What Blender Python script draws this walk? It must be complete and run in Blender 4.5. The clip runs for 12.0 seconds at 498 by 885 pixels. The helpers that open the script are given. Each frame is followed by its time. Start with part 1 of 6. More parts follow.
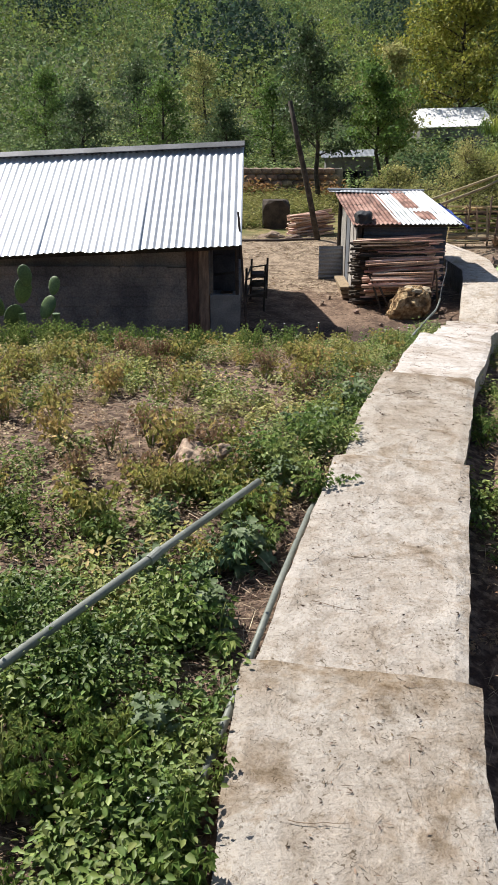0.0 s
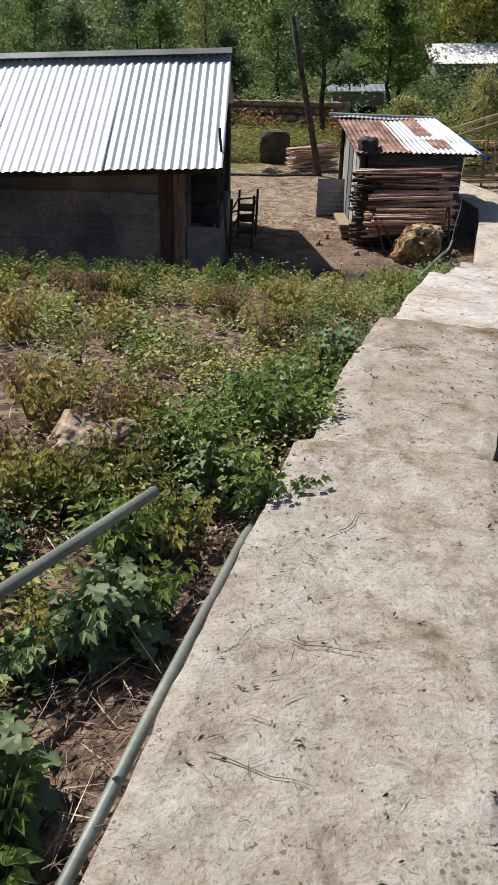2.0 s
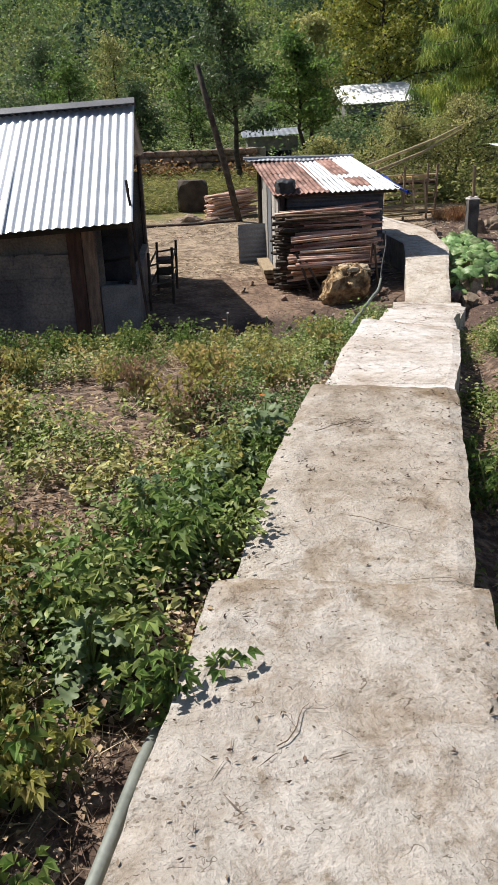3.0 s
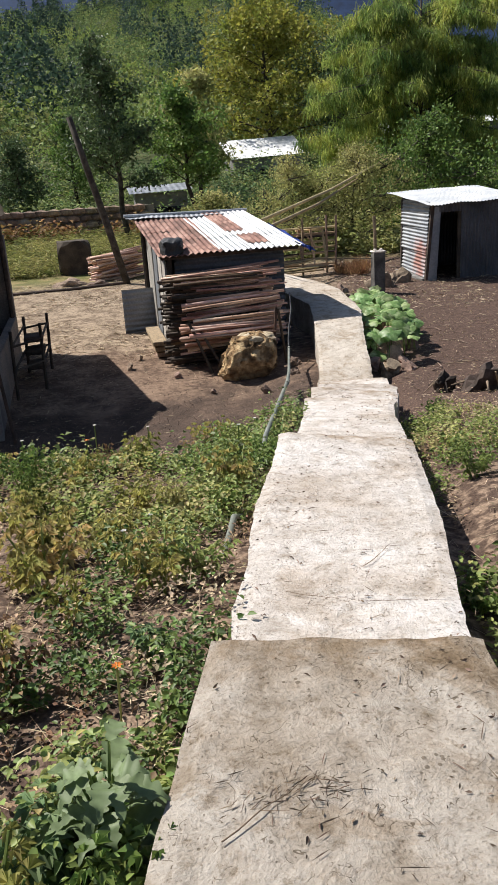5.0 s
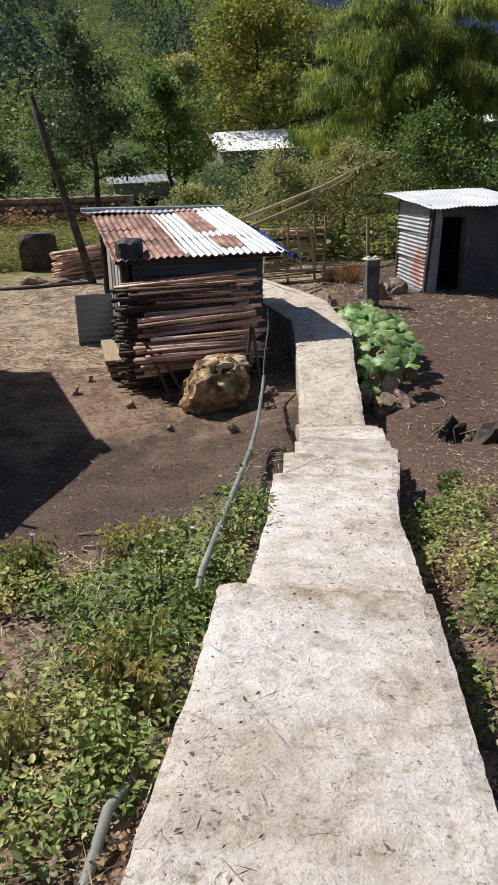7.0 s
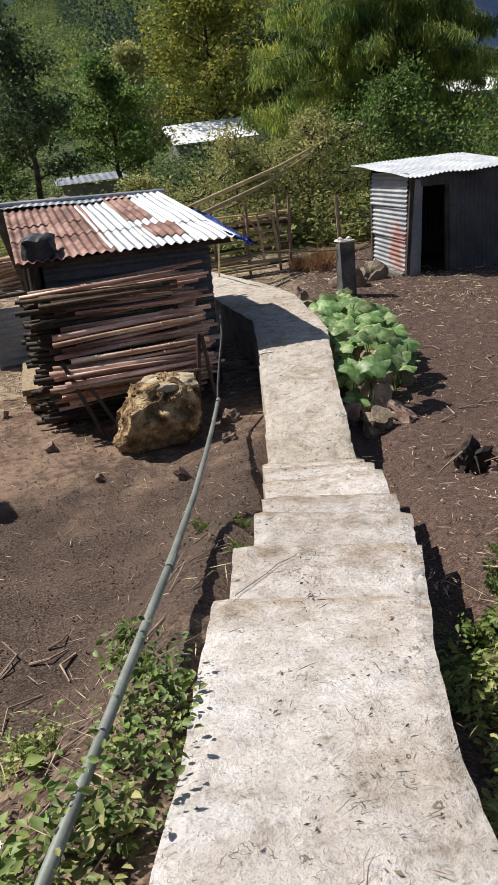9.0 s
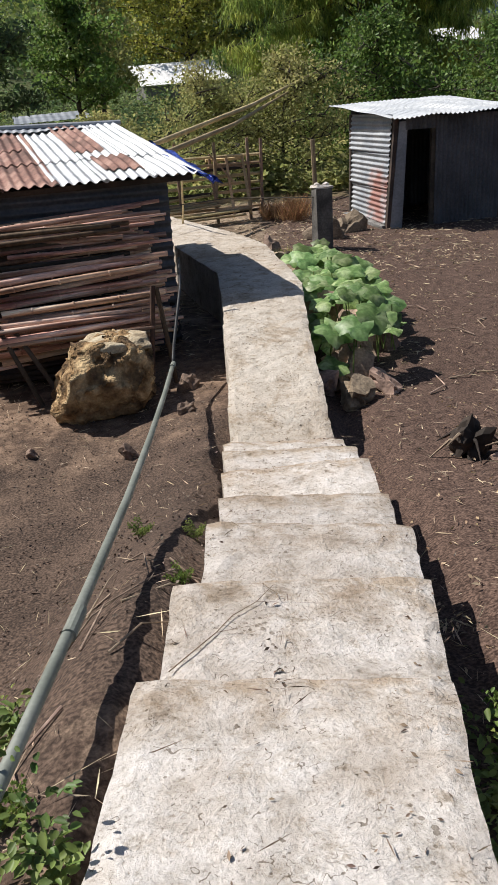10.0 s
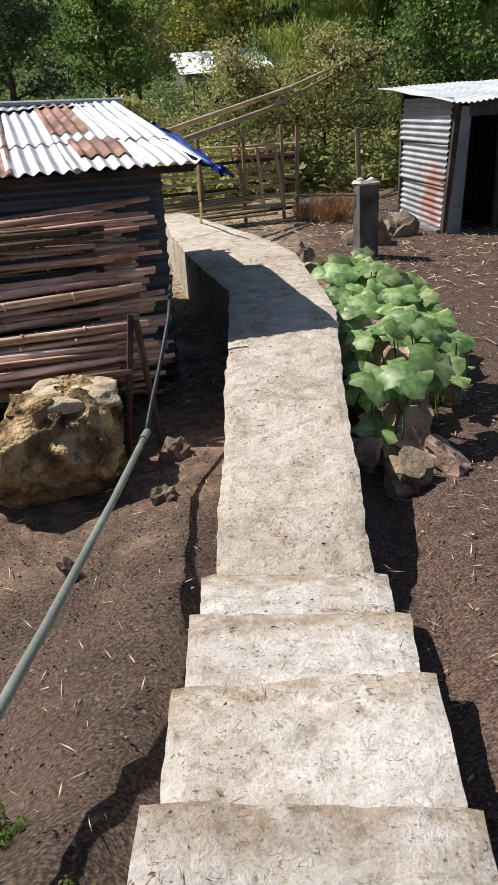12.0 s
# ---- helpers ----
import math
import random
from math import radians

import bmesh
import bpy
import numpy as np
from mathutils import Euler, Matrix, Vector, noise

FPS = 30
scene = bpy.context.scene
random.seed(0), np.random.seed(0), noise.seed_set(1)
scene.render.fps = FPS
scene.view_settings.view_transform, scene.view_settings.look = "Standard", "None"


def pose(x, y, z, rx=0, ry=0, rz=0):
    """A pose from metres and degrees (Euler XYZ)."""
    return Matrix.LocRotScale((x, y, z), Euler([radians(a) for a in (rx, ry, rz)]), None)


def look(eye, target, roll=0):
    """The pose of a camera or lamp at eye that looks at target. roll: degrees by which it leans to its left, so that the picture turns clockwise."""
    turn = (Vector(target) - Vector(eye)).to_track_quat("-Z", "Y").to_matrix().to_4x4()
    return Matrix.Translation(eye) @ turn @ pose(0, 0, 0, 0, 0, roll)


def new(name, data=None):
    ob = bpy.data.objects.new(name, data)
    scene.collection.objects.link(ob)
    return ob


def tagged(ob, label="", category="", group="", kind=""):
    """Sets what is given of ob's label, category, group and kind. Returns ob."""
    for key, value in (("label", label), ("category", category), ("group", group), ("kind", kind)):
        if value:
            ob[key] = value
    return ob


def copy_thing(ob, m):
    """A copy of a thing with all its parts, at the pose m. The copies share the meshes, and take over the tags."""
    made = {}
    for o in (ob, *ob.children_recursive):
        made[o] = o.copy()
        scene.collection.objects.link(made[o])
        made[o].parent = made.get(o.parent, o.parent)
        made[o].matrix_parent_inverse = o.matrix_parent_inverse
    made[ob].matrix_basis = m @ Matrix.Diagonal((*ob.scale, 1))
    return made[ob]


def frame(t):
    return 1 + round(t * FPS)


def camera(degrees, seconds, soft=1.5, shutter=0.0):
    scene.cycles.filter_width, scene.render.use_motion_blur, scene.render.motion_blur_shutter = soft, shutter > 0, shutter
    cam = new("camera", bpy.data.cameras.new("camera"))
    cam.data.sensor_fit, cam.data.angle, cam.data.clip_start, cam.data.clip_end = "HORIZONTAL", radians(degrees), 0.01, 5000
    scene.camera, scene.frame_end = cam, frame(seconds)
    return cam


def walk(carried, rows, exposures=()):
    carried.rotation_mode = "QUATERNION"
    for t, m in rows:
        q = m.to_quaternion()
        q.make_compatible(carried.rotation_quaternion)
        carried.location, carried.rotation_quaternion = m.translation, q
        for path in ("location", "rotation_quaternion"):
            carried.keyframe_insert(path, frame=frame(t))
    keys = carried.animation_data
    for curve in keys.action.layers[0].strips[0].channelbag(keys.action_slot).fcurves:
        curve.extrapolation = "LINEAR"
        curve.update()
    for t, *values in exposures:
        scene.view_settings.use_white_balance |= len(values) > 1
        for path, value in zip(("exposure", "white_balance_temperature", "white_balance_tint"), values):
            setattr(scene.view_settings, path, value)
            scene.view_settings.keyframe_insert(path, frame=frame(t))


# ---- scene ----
cam = camera(35.2, 12.0, soft=1.15)
PATH = [
    (0, (0.029, 0.046, 1.943), (0.009, 2.367, 1.014), 0.1),
    (0.5, (0.076, 0.424, 1.812), (-0.144, 2.724, 0.855), -0.1),
    (1, (0.129, 0.831, 1.663), (-0.121, 3.121, 0.693), -1.1),
    (1.5, (0.259, 1.359, 1.465), (0.100, 3.630, 0.432), 0.6),
    (2, (0.389, 1.815, 1.364), (0.369, 4.074, 0.291), 1.5),
    (2.5, (0.443, 2.229, 1.379), (0.619, 4.534, 0.426), 0.9),
    (2.7, (0.490, 2.413, 1.351), (0.659, 4.714, 0.388), -0.6),
    (4.3, (0.831, 4.335, 1.131), (1.001, 6.704, 0.351), -5.0),
    (4.5, (0.874, 4.515, 1.163), (1.166, 6.874, 0.385), -4.3),
    (5, (0.980, 4.995, 1.196), (1.425, 7.315, 0.381), -3.5),
    (5.5, (1.119, 5.477, 1.131), (1.556, 7.809, 0.341), -2.0),
    (6, (1.290, 5.911, 1.120), (1.821, 8.231, 0.355), -1.5),
    (6.5, (1.501, 6.501, 1.117), (1.938, 8.829, 0.318), -0.9),
    (7, (1.647, 6.999, 1.149), (2.140, 9.304, 0.316), -1.4),
    (7.2, (1.701, 7.180, 1.103), (2.190, 9.488, 0.274), -1.3),
    (8.8, (2.306, 8.922, 0.799), (2.830, 11.223, -0.029), -4.9),
    (9, (2.427, 9.141, 0.787), (2.963, 11.433, -0.059), -5.6),
    (9.5, (2.621, 9.656, 0.741), (3.181, 11.891, -0.230), -4.0),
    (10, (2.734, 10.121, 0.551), (3.345, 12.337, -0.431), -3.8),
    (10.5, (2.915, 10.600, 0.470), (3.430, 12.846, -0.499), -3.7),
    (11, (3.081, 11.075, 0.465), (3.589, 13.316, -0.520), -3.5),
    (11.5, (3.305, 11.519, 0.453), (3.771, 13.761, -0.551), -3.0),
    (12, (3.466, 11.970, 0.371), (3.964, 14.210, -0.621), -3.2),
]
walk(cam, [(t, look(eye, target, roll)) for t, eye, target, roll in PATH],
     exposures=[(0, 0.67), (1.0, 0.35), (2.0, 0.38), (2.7, 0.6), (4.5, 0.66), (5.0, 0.58), (7.0, 0.42), (9.5, 0.39), (12.0, 0.5)])

# ---- light ----
world = bpy.data.worlds.new("sky_world")
scene.world = world
world.use_nodes = True
_bg = world.node_tree.nodes["Background"]
_sky = world.node_tree.nodes.new("ShaderNodeTexSky")
_sky.sky_type = "NISHITA"
_sky.sun_disc = False
_sky.sun_elevation = radians(52.5)
_sky.sun_rotation = radians(304)
world.node_tree.links.new(_sky.outputs[0], _bg.inputs[0])
_bg.inputs[1].default_value = 0.06
sun_data = bpy.data.lights.new("sun", "SUN")
sun_data.energy, sun_data.angle, sun_data.color = 4.5, radians(0.5), (1.0, 0.955, 0.89)
sun = new("sun", sun_data)
sun.matrix_world = look((-20, 20, 40), (-20 + 0.59, 20 - 0.49, 39.0))

rng = np.random.default_rng(7)
rnd = random.Random(11)


# ---- materials ----
def mat(name, cols, scale=6.0, fine=60.0, rough=0.85, metal=0.0, bump=0.3, vary="", leaf=0.0, stretch=(1, 1, 1), spec=0.4, dist=0.02, contrast=0.25):
    m = bpy.data.materials.new(name)
    m.use_nodes = True
    nt = m.node_tree
    N, L = nt.nodes, nt.links
    b = N["Principled BSDF"]
    geo = N.new("ShaderNodeNewGeometry")
    if vary == "object":
        co = N.new("ShaderNodeTexCoord").outputs["Object"]
    else:
        co = geo.outputs["Position"]
    mp = N.new("ShaderNodeMapping")
    mp.inputs["Scale"].default_value = stretch
    L.new(co, mp.inputs["Vector"])
    n1, n2 = N.new("ShaderNodeTexNoise"), N.new("ShaderNodeTexNoise")
    n1.inputs["Scale"].default_value, n1.inputs["Detail"].default_value = scale, 5
    n2.inputs["Scale"].default_value, n2.inputs["Detail"].default_value = fine, 4
    for n in (n1, n2):
        L.new(mp.outputs[0], n.inputs["Vector"])
    ramp = N.new("ShaderNodeValToRGB")
    el = ramp.color_ramp.elements
    lo, hi = 0.36, 0.64
    el[0].position, el[1].position = lo, hi
    el[0].color, el[1].color = (*cols[0], 1), (*cols[-1], 1)
    for i, c in enumerate(cols[1:-1]):
        e = el.new(lo + (hi - lo) * (i + 1) / (len(cols) - 1))
        e.color = (*c, 1)
    L.new(n1.outputs[0], ramp.inputs[0])
    mr = N.new("ShaderNodeMapRange")
    mr.inputs[1].default_value, mr.inputs[2].default_value = 0.3, 0.7
    mr.inputs[3].default_value, mr.inputs[4].default_value = 1 - contrast, 1 + contrast
    L.new(n2.outputs[0], mr.inputs[0])
    hsv = N.new("ShaderNodeHueSaturation")
    L.new(ramp.outputs[0], hsv.inputs["Color"])
    L.new(mr.outputs[0], hsv.inputs["Value"])
    out = hsv.outputs[0]
    if vary:
        src = N.new("ShaderNodeObjectInfo").outputs["Random"] if vary == "object" else geo.outputs["Random Per Island"]
        h2 = N.new("ShaderNodeHueSaturation")
        a, c = N.new("ShaderNodeMapRange"), N.new("ShaderNodeMapRange")
        a.inputs[3].default_value, a.inputs[4].default_value = 0.6, 1.4
        c.inputs[3].default_value, c.inputs[4].default_value = 0.475, 0.515
        mul = N.new("ShaderNodeMath")
        mul.operation = "MULTIPLY"
        mul.inputs[1].default_value = 7.31
        fr = N.new("ShaderNodeMath")
        fr.operation = "FRACT"
        L.new(src, a.inputs[0])
        L.new(src, mul.inputs[0])
        L.new(mul.outputs[0], fr.inputs[0])
        L.new(fr.outputs[0], c.inputs[0])
        L.new(a.outputs[0], h2.inputs["Value"])
        L.new(c.outputs[0], h2.inputs["Hue"])
        L.new(out, h2.inputs["Color"])
        out = h2.outputs[0]
    L.new(out, b.inputs["Base Color"])
    b.inputs["Roughness"].default_value = rough
    b.inputs["Metallic"].default_value = metal
    b.inputs["Specular IOR Level"].default_value = spec
    if bump:
        add = N.new("ShaderNodeMath")
        add.operation = "MULTIPLY_ADD"
        add.inputs[1].default_value = 0.5
        L.new(n2.outputs[0], add.inputs[0])
        L.new(n1.outputs[0], add.inputs[2])
        bp = N.new("ShaderNodeBump")
        bp.inputs["Strength"].default_value, bp.inputs["Distance"].default_value = bump, dist
        L.new(add.outputs[0], bp.inputs["Height"])
        L.new(bp.outputs[0], b.inputs["Normal"])
    if leaf:
        tr = N.new("ShaderNodeBsdfTranslucent")
        L.new(out, tr.inputs["Color"])
        mx = N.new("ShaderNodeMixShader")
        mx.inputs[0].default_value = leaf
        L.new(b.outputs[0], mx.inputs[1])
        L.new(tr.outputs[0], mx.inputs[2])
        L.new(mx.outputs[0], N["Material Output"].inputs[0])
    return m



STEEL = mat("galvanised_sheet", [(0.74, 0.77, 0.8), (0.86, 0.88, 0.9)], 1.5, 30, 0.5, 0.55, 0.04, contrast=0.07)
STEEL_GREY = mat("greyed_zinc_sheet", [(0.5, 0.535, 0.58), (0.62, 0.65, 0.69)], 1.5, 30, 0.5, 0.55, 0.04, contrast=0.1)
STEEL_DULL = mat("dull_zinc_sheet", [(0.2, 0.22, 0.25), (0.3, 0.32, 0.35)], 1.5, 30, 0.6, 0.6, 0.08, contrast=0.15)
STEEL_WHITE = mat("pale_zinc_sheet", [(0.46, 0.475, 0.49), (0.64, 0.65, 0.66)], 2.5, 30, 0.5, 0.5, 0.05, contrast=0.15)
RUST = mat("rusty_sheet", [(0.13, 0.07, 0.055), (0.26, 0.14, 0.11), (0.38, 0.24, 0.195)], 3, 40, 0.8, 0.2, 0.15)
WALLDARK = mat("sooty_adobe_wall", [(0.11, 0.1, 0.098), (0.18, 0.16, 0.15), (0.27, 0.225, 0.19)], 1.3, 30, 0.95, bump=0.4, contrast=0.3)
# zinc turned from the sun: its shade is put into the base colour
ZINC_SHADE = mat("shade_darkened_zinc", [(0.07, 0.075, 0.085), (0.13, 0.135, 0.15)], 1.5, 30, 0.65, 0.4, 0.08, contrast=0.2)
HUTROOF = mat("grey_zinc_roof", [(0.34, 0.36, 0.39), (0.46, 0.475, 0.49)], 2, 30, 0.5, 0.5, 0.05, contrast=0.15)
# post concrete darkened all over to paint the shade of its front face
POST_SHADE = mat("shade_dark_post_concrete", [(0.07, 0.065, 0.06), (0.17, 0.16, 0.145)], 4, 40, 0.95, bump=0.4)
BLOCK = mat("grey_block_wall", [(0.16, 0.155, 0.15), (0.24, 0.23, 0.22)], 3, 40, 0.95, bump=0.3)
WOOD = mat("weathered_board", [(0.16, 0.12, 0.08), (0.3, 0.22, 0.14)], 4, 40, 0.85, bump=0.3, vary="object", stretch=(6, 6, 1))
GREYBOARD = mat("greyed_board", [(0.3, 0.28, 0.25), (0.5, 0.47, 0.42)], 4, 40, 0.85, bump=0.3, vary="object", stretch=(6, 6, 1))
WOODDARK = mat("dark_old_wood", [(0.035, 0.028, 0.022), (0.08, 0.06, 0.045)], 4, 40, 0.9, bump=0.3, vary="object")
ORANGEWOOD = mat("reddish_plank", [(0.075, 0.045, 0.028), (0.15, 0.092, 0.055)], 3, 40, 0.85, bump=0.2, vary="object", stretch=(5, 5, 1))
CANE = mat("dry_cane", [(0.2, 0.105, 0.07), (0.5, 0.31, 0.215), (0.8, 0.62, 0.48)], 2.5, 30, 0.7, bump=0.15, vary="object", stretch=(0.5, 5, 5))
BAMBOO = mat("dry_bamboo", [(0.34, 0.26, 0.14), (0.46, 0.37, 0.21)], 3, 30, 0.6, bump=0.1, vary="object")
PALLET = mat("pale_pallet_wood", [(0.38, 0.27, 0.15), (0.5, 0.38, 0.22)], 3, 40, 0.8, bump=0.2, vary="object")
PIPE = mat("grey_pipe", [(0.165, 0.18, 0.155), (0.25, 0.265, 0.235)], 4, 60, 0.55, 0.2, 0.05, contrast=0.12)
STONE = mat("brown_field_stone", [(0.16, 0.115, 0.085), (0.37, 0.275, 0.2)], 5, 40, 0.95, bump=0.6, vary="object")
LIMESTONE = mat("mossy_stone_block", [(0.12, 0.11, 0.1), (0.3, 0.28, 0.25)], 3, 30, 0.95, bump=0.6, vary="island")
EARTHROCK = mat("earthy_root_ball", [(0.09, 0.055, 0.028), (0.28, 0.175, 0.085), (0.56, 0.41, 0.23)], 6, 45, 0.95, bump=1.0, dist=0.06)
CRUST = mat("weathered_stump_top", [(0.26, 0.2, 0.13), (0.42, 0.34, 0.23), (0.52, 0.45, 0.33)], 7, 50, 0.95, bump=0.8, dist=0.03)
BLACKPLASTIC = mat("black_plastic", [(0.012, 0.012, 0.014), (0.035, 0.037, 0.04)], 5, 40, 0.55, bump=0.5)
BLUETARP = mat("blue_tarpaulin", [(0.03, 0.07, 0.4), (0.07, 0.15, 0.6)], 5, 40, 0.45, bump=0.3)
WHITEROOF = mat("whitewashed_roof", [(0.62, 0.62, 0.62), (0.8, 0.8, 0.79)], 1, 10, 0.7, bump=0.1)
BARK = mat("dark_bark", [(0.035, 0.028, 0.022), (0.09, 0.075, 0.06)], 6, 40, 0.95, bump=0.6)
LEAF_WEED = mat("weed_leaves", [(0.12, 0.18, 0.045), (0.23, 0.29, 0.08), (0.44, 0.42, 0.17)], 1.2, 25, 0.6, bump=0, vary="island", leaf=0.36)
LEAF_BRIGHT = mat("bright_weed_leaves", [(0.09, 0.15, 0.038), (0.17, 0.25, 0.065), (0.3, 0.35, 0.12)], 1.7, 25, 0.5, bump=0, vary="island", leaf=0.36)
LEAF_BLUE = mat("bluegreen_leaves", [(0.12, 0.19, 0.085), (0.22, 0.31, 0.15)], 2, 25, 0.55, bump=0, vary="island", leaf=0.3)
LEAF_DRY = mat("withered_leaves", [(0.23, 0.145, 0.08), (0.42, 0.31, 0.19), (0.54, 0.45, 0.3)], 2, 25, 0.85, bump=0, vary="island", leaf=0.25)
STRAW = mat("dry_stalks", [(0.38, 0.29, 0.18), (0.6, 0.5, 0.34)], 3, 30, 0.8, bump=0, vary="island")
LEAF_SCRUB = mat("hill_scrub", [(0.09, 0.155, 0.065), (0.18, 0.26, 0.09), (0.3, 0.34, 0.125)], 0.15, 0.7, 0.8, bump=0, vary="island", leaf=0.28)
LITTERLEAF = mat("brown_leaf_litter", [(0.11, 0.07, 0.045), (0.22, 0.15, 0.095), (0.34, 0.26, 0.17)], 3, 30, 0.9, bump=0, vary="island")
GRIT = mat("soil_grit", [(0.1, 0.075, 0.058), (0.24, 0.19, 0.15)], 3, 30, 0.9, bump=0, vary="island")
LEAF_OLIVE = mat("olive_weed_leaves", [(0.23, 0.25, 0.07), (0.42, 0.4, 0.13), (0.54, 0.43, 0.19)], 2.5, 25, 0.6, bump=0, vary="island", leaf=0.36)
ROOTWOOD = mat("pale_dry_root", [(0.2, 0.145, 0.1), (0.4, 0.31, 0.23)], 6, 40, 0.85, bump=0, vary="object")
TWIG = mat("brown_twigs", [(0.13, 0.09, 0.06), (0.26, 0.19, 0.135)], 3, 30, 0.85, bump=0, vary="island")
LEAF_PUMPKIN = mat("pumpkin_leaves", [(0.1, 0.2, 0.06), (0.23, 0.36, 0.13), (0.42, 0.53, 0.27)], 7, 30, 0.45, bump=0.1, vary="object", leaf=0.4)
LEAF_DARK = mat("dark_tree_leaves", [(0.06, 0.1, 0.045), (0.12, 0.175, 0.075)], 0.8, 10, 0.5, bump=0, vary="island", leaf=0.4)
LEAF_MID = mat("green_tree_leaves", [(0.09, 0.165, 0.04), (0.18, 0.28, 0.07)], 0.8, 10, 0.55, bump=0, vary="island", leaf=0.45)
LEAF_YELLOW = mat("yellow_green_leaves", [(0.2, 0.24, 0.045), (0.38, 0.37, 0.07)], 0.5, 10, 0.6, bump=0, vary="island", leaf=0.4)
LEAF_DROOP = mat("drooping_needles", [(0.1, 0.18, 0.05), (0.24, 0.33, 0.08), (0.48, 0.52, 0.13)], 0.8, 10, 0.6, bump=0, vary="island", leaf=0.55)
LEAF_BUSH = mat("dry_bush_leaves", [(0.22, 0.26, 0.085), (0.47, 0.45, 0.18)], 0.7, 10, 0.7, bump=0, vary="island", leaf=0.45)
LEAF_FOREST = mat("hill_forest", [(0.11, 0.17, 0.045), (0.2, 0.28, 0.065), (0.34, 0.39, 0.11)], 0.12, 0.6, 0.8, bump=0, vary="island", leaf=0.3)
LEAF_CONIFER = mat("dark_conifers", [(0.035, 0.065, 0.05), (0.065, 0.11, 0.075)], 0.1, 1, 0.8, bump=0, vary="island", leaf=0.3)
GRASS = mat("yellow_grass", [(0.13, 0.165, 0.045), (0.33, 0.32, 0.115)], 0.6, 10, 0.8, bump=0, vary="island", leaf=0.3)
REDGRASS = mat("russet_weeds", [(0.18, 0.11, 0.04), (0.32, 0.2, 0.08)], 0.6, 10, 0.8, bump=0, vary="island", leaf=0.3)
DRYGRASS = mat("rusty_dry_grass", [(0.3, 0.17, 0.08), (0.5, 0.33, 0.18)], 2, 20, 0.85, bump=0, vary="island", leaf=0.3)
NOPAL = mat("cactus_pad", [(0.065, 0.11, 0.045), (0.11, 0.17, 0.06)], 4, 40, 0.55, bump=0.1)
ORANGE = mat("orange_petals", [(0.75, 0.22, 0.03), (0.85, 0.35, 0.08)], 4, 40, 0.6, bump=0, leaf=0.2)
WHITEPETAL = mat("white_petals", [(0.75, 0.72, 0.68), (0.85, 0.83, 0.8)], 4, 40, 0.6, bump=0, leaf=0.2)
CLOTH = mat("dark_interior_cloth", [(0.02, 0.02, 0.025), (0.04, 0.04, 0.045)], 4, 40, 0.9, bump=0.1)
# far ridge: the blue of distance haze is put into the base colour
FARHILL = mat("haze_blue_mountain", [(0.01, 0.03, 0.085), (0.018, 0.048, 0.125)], 0.02, 0.2, 0.95, bump=0)


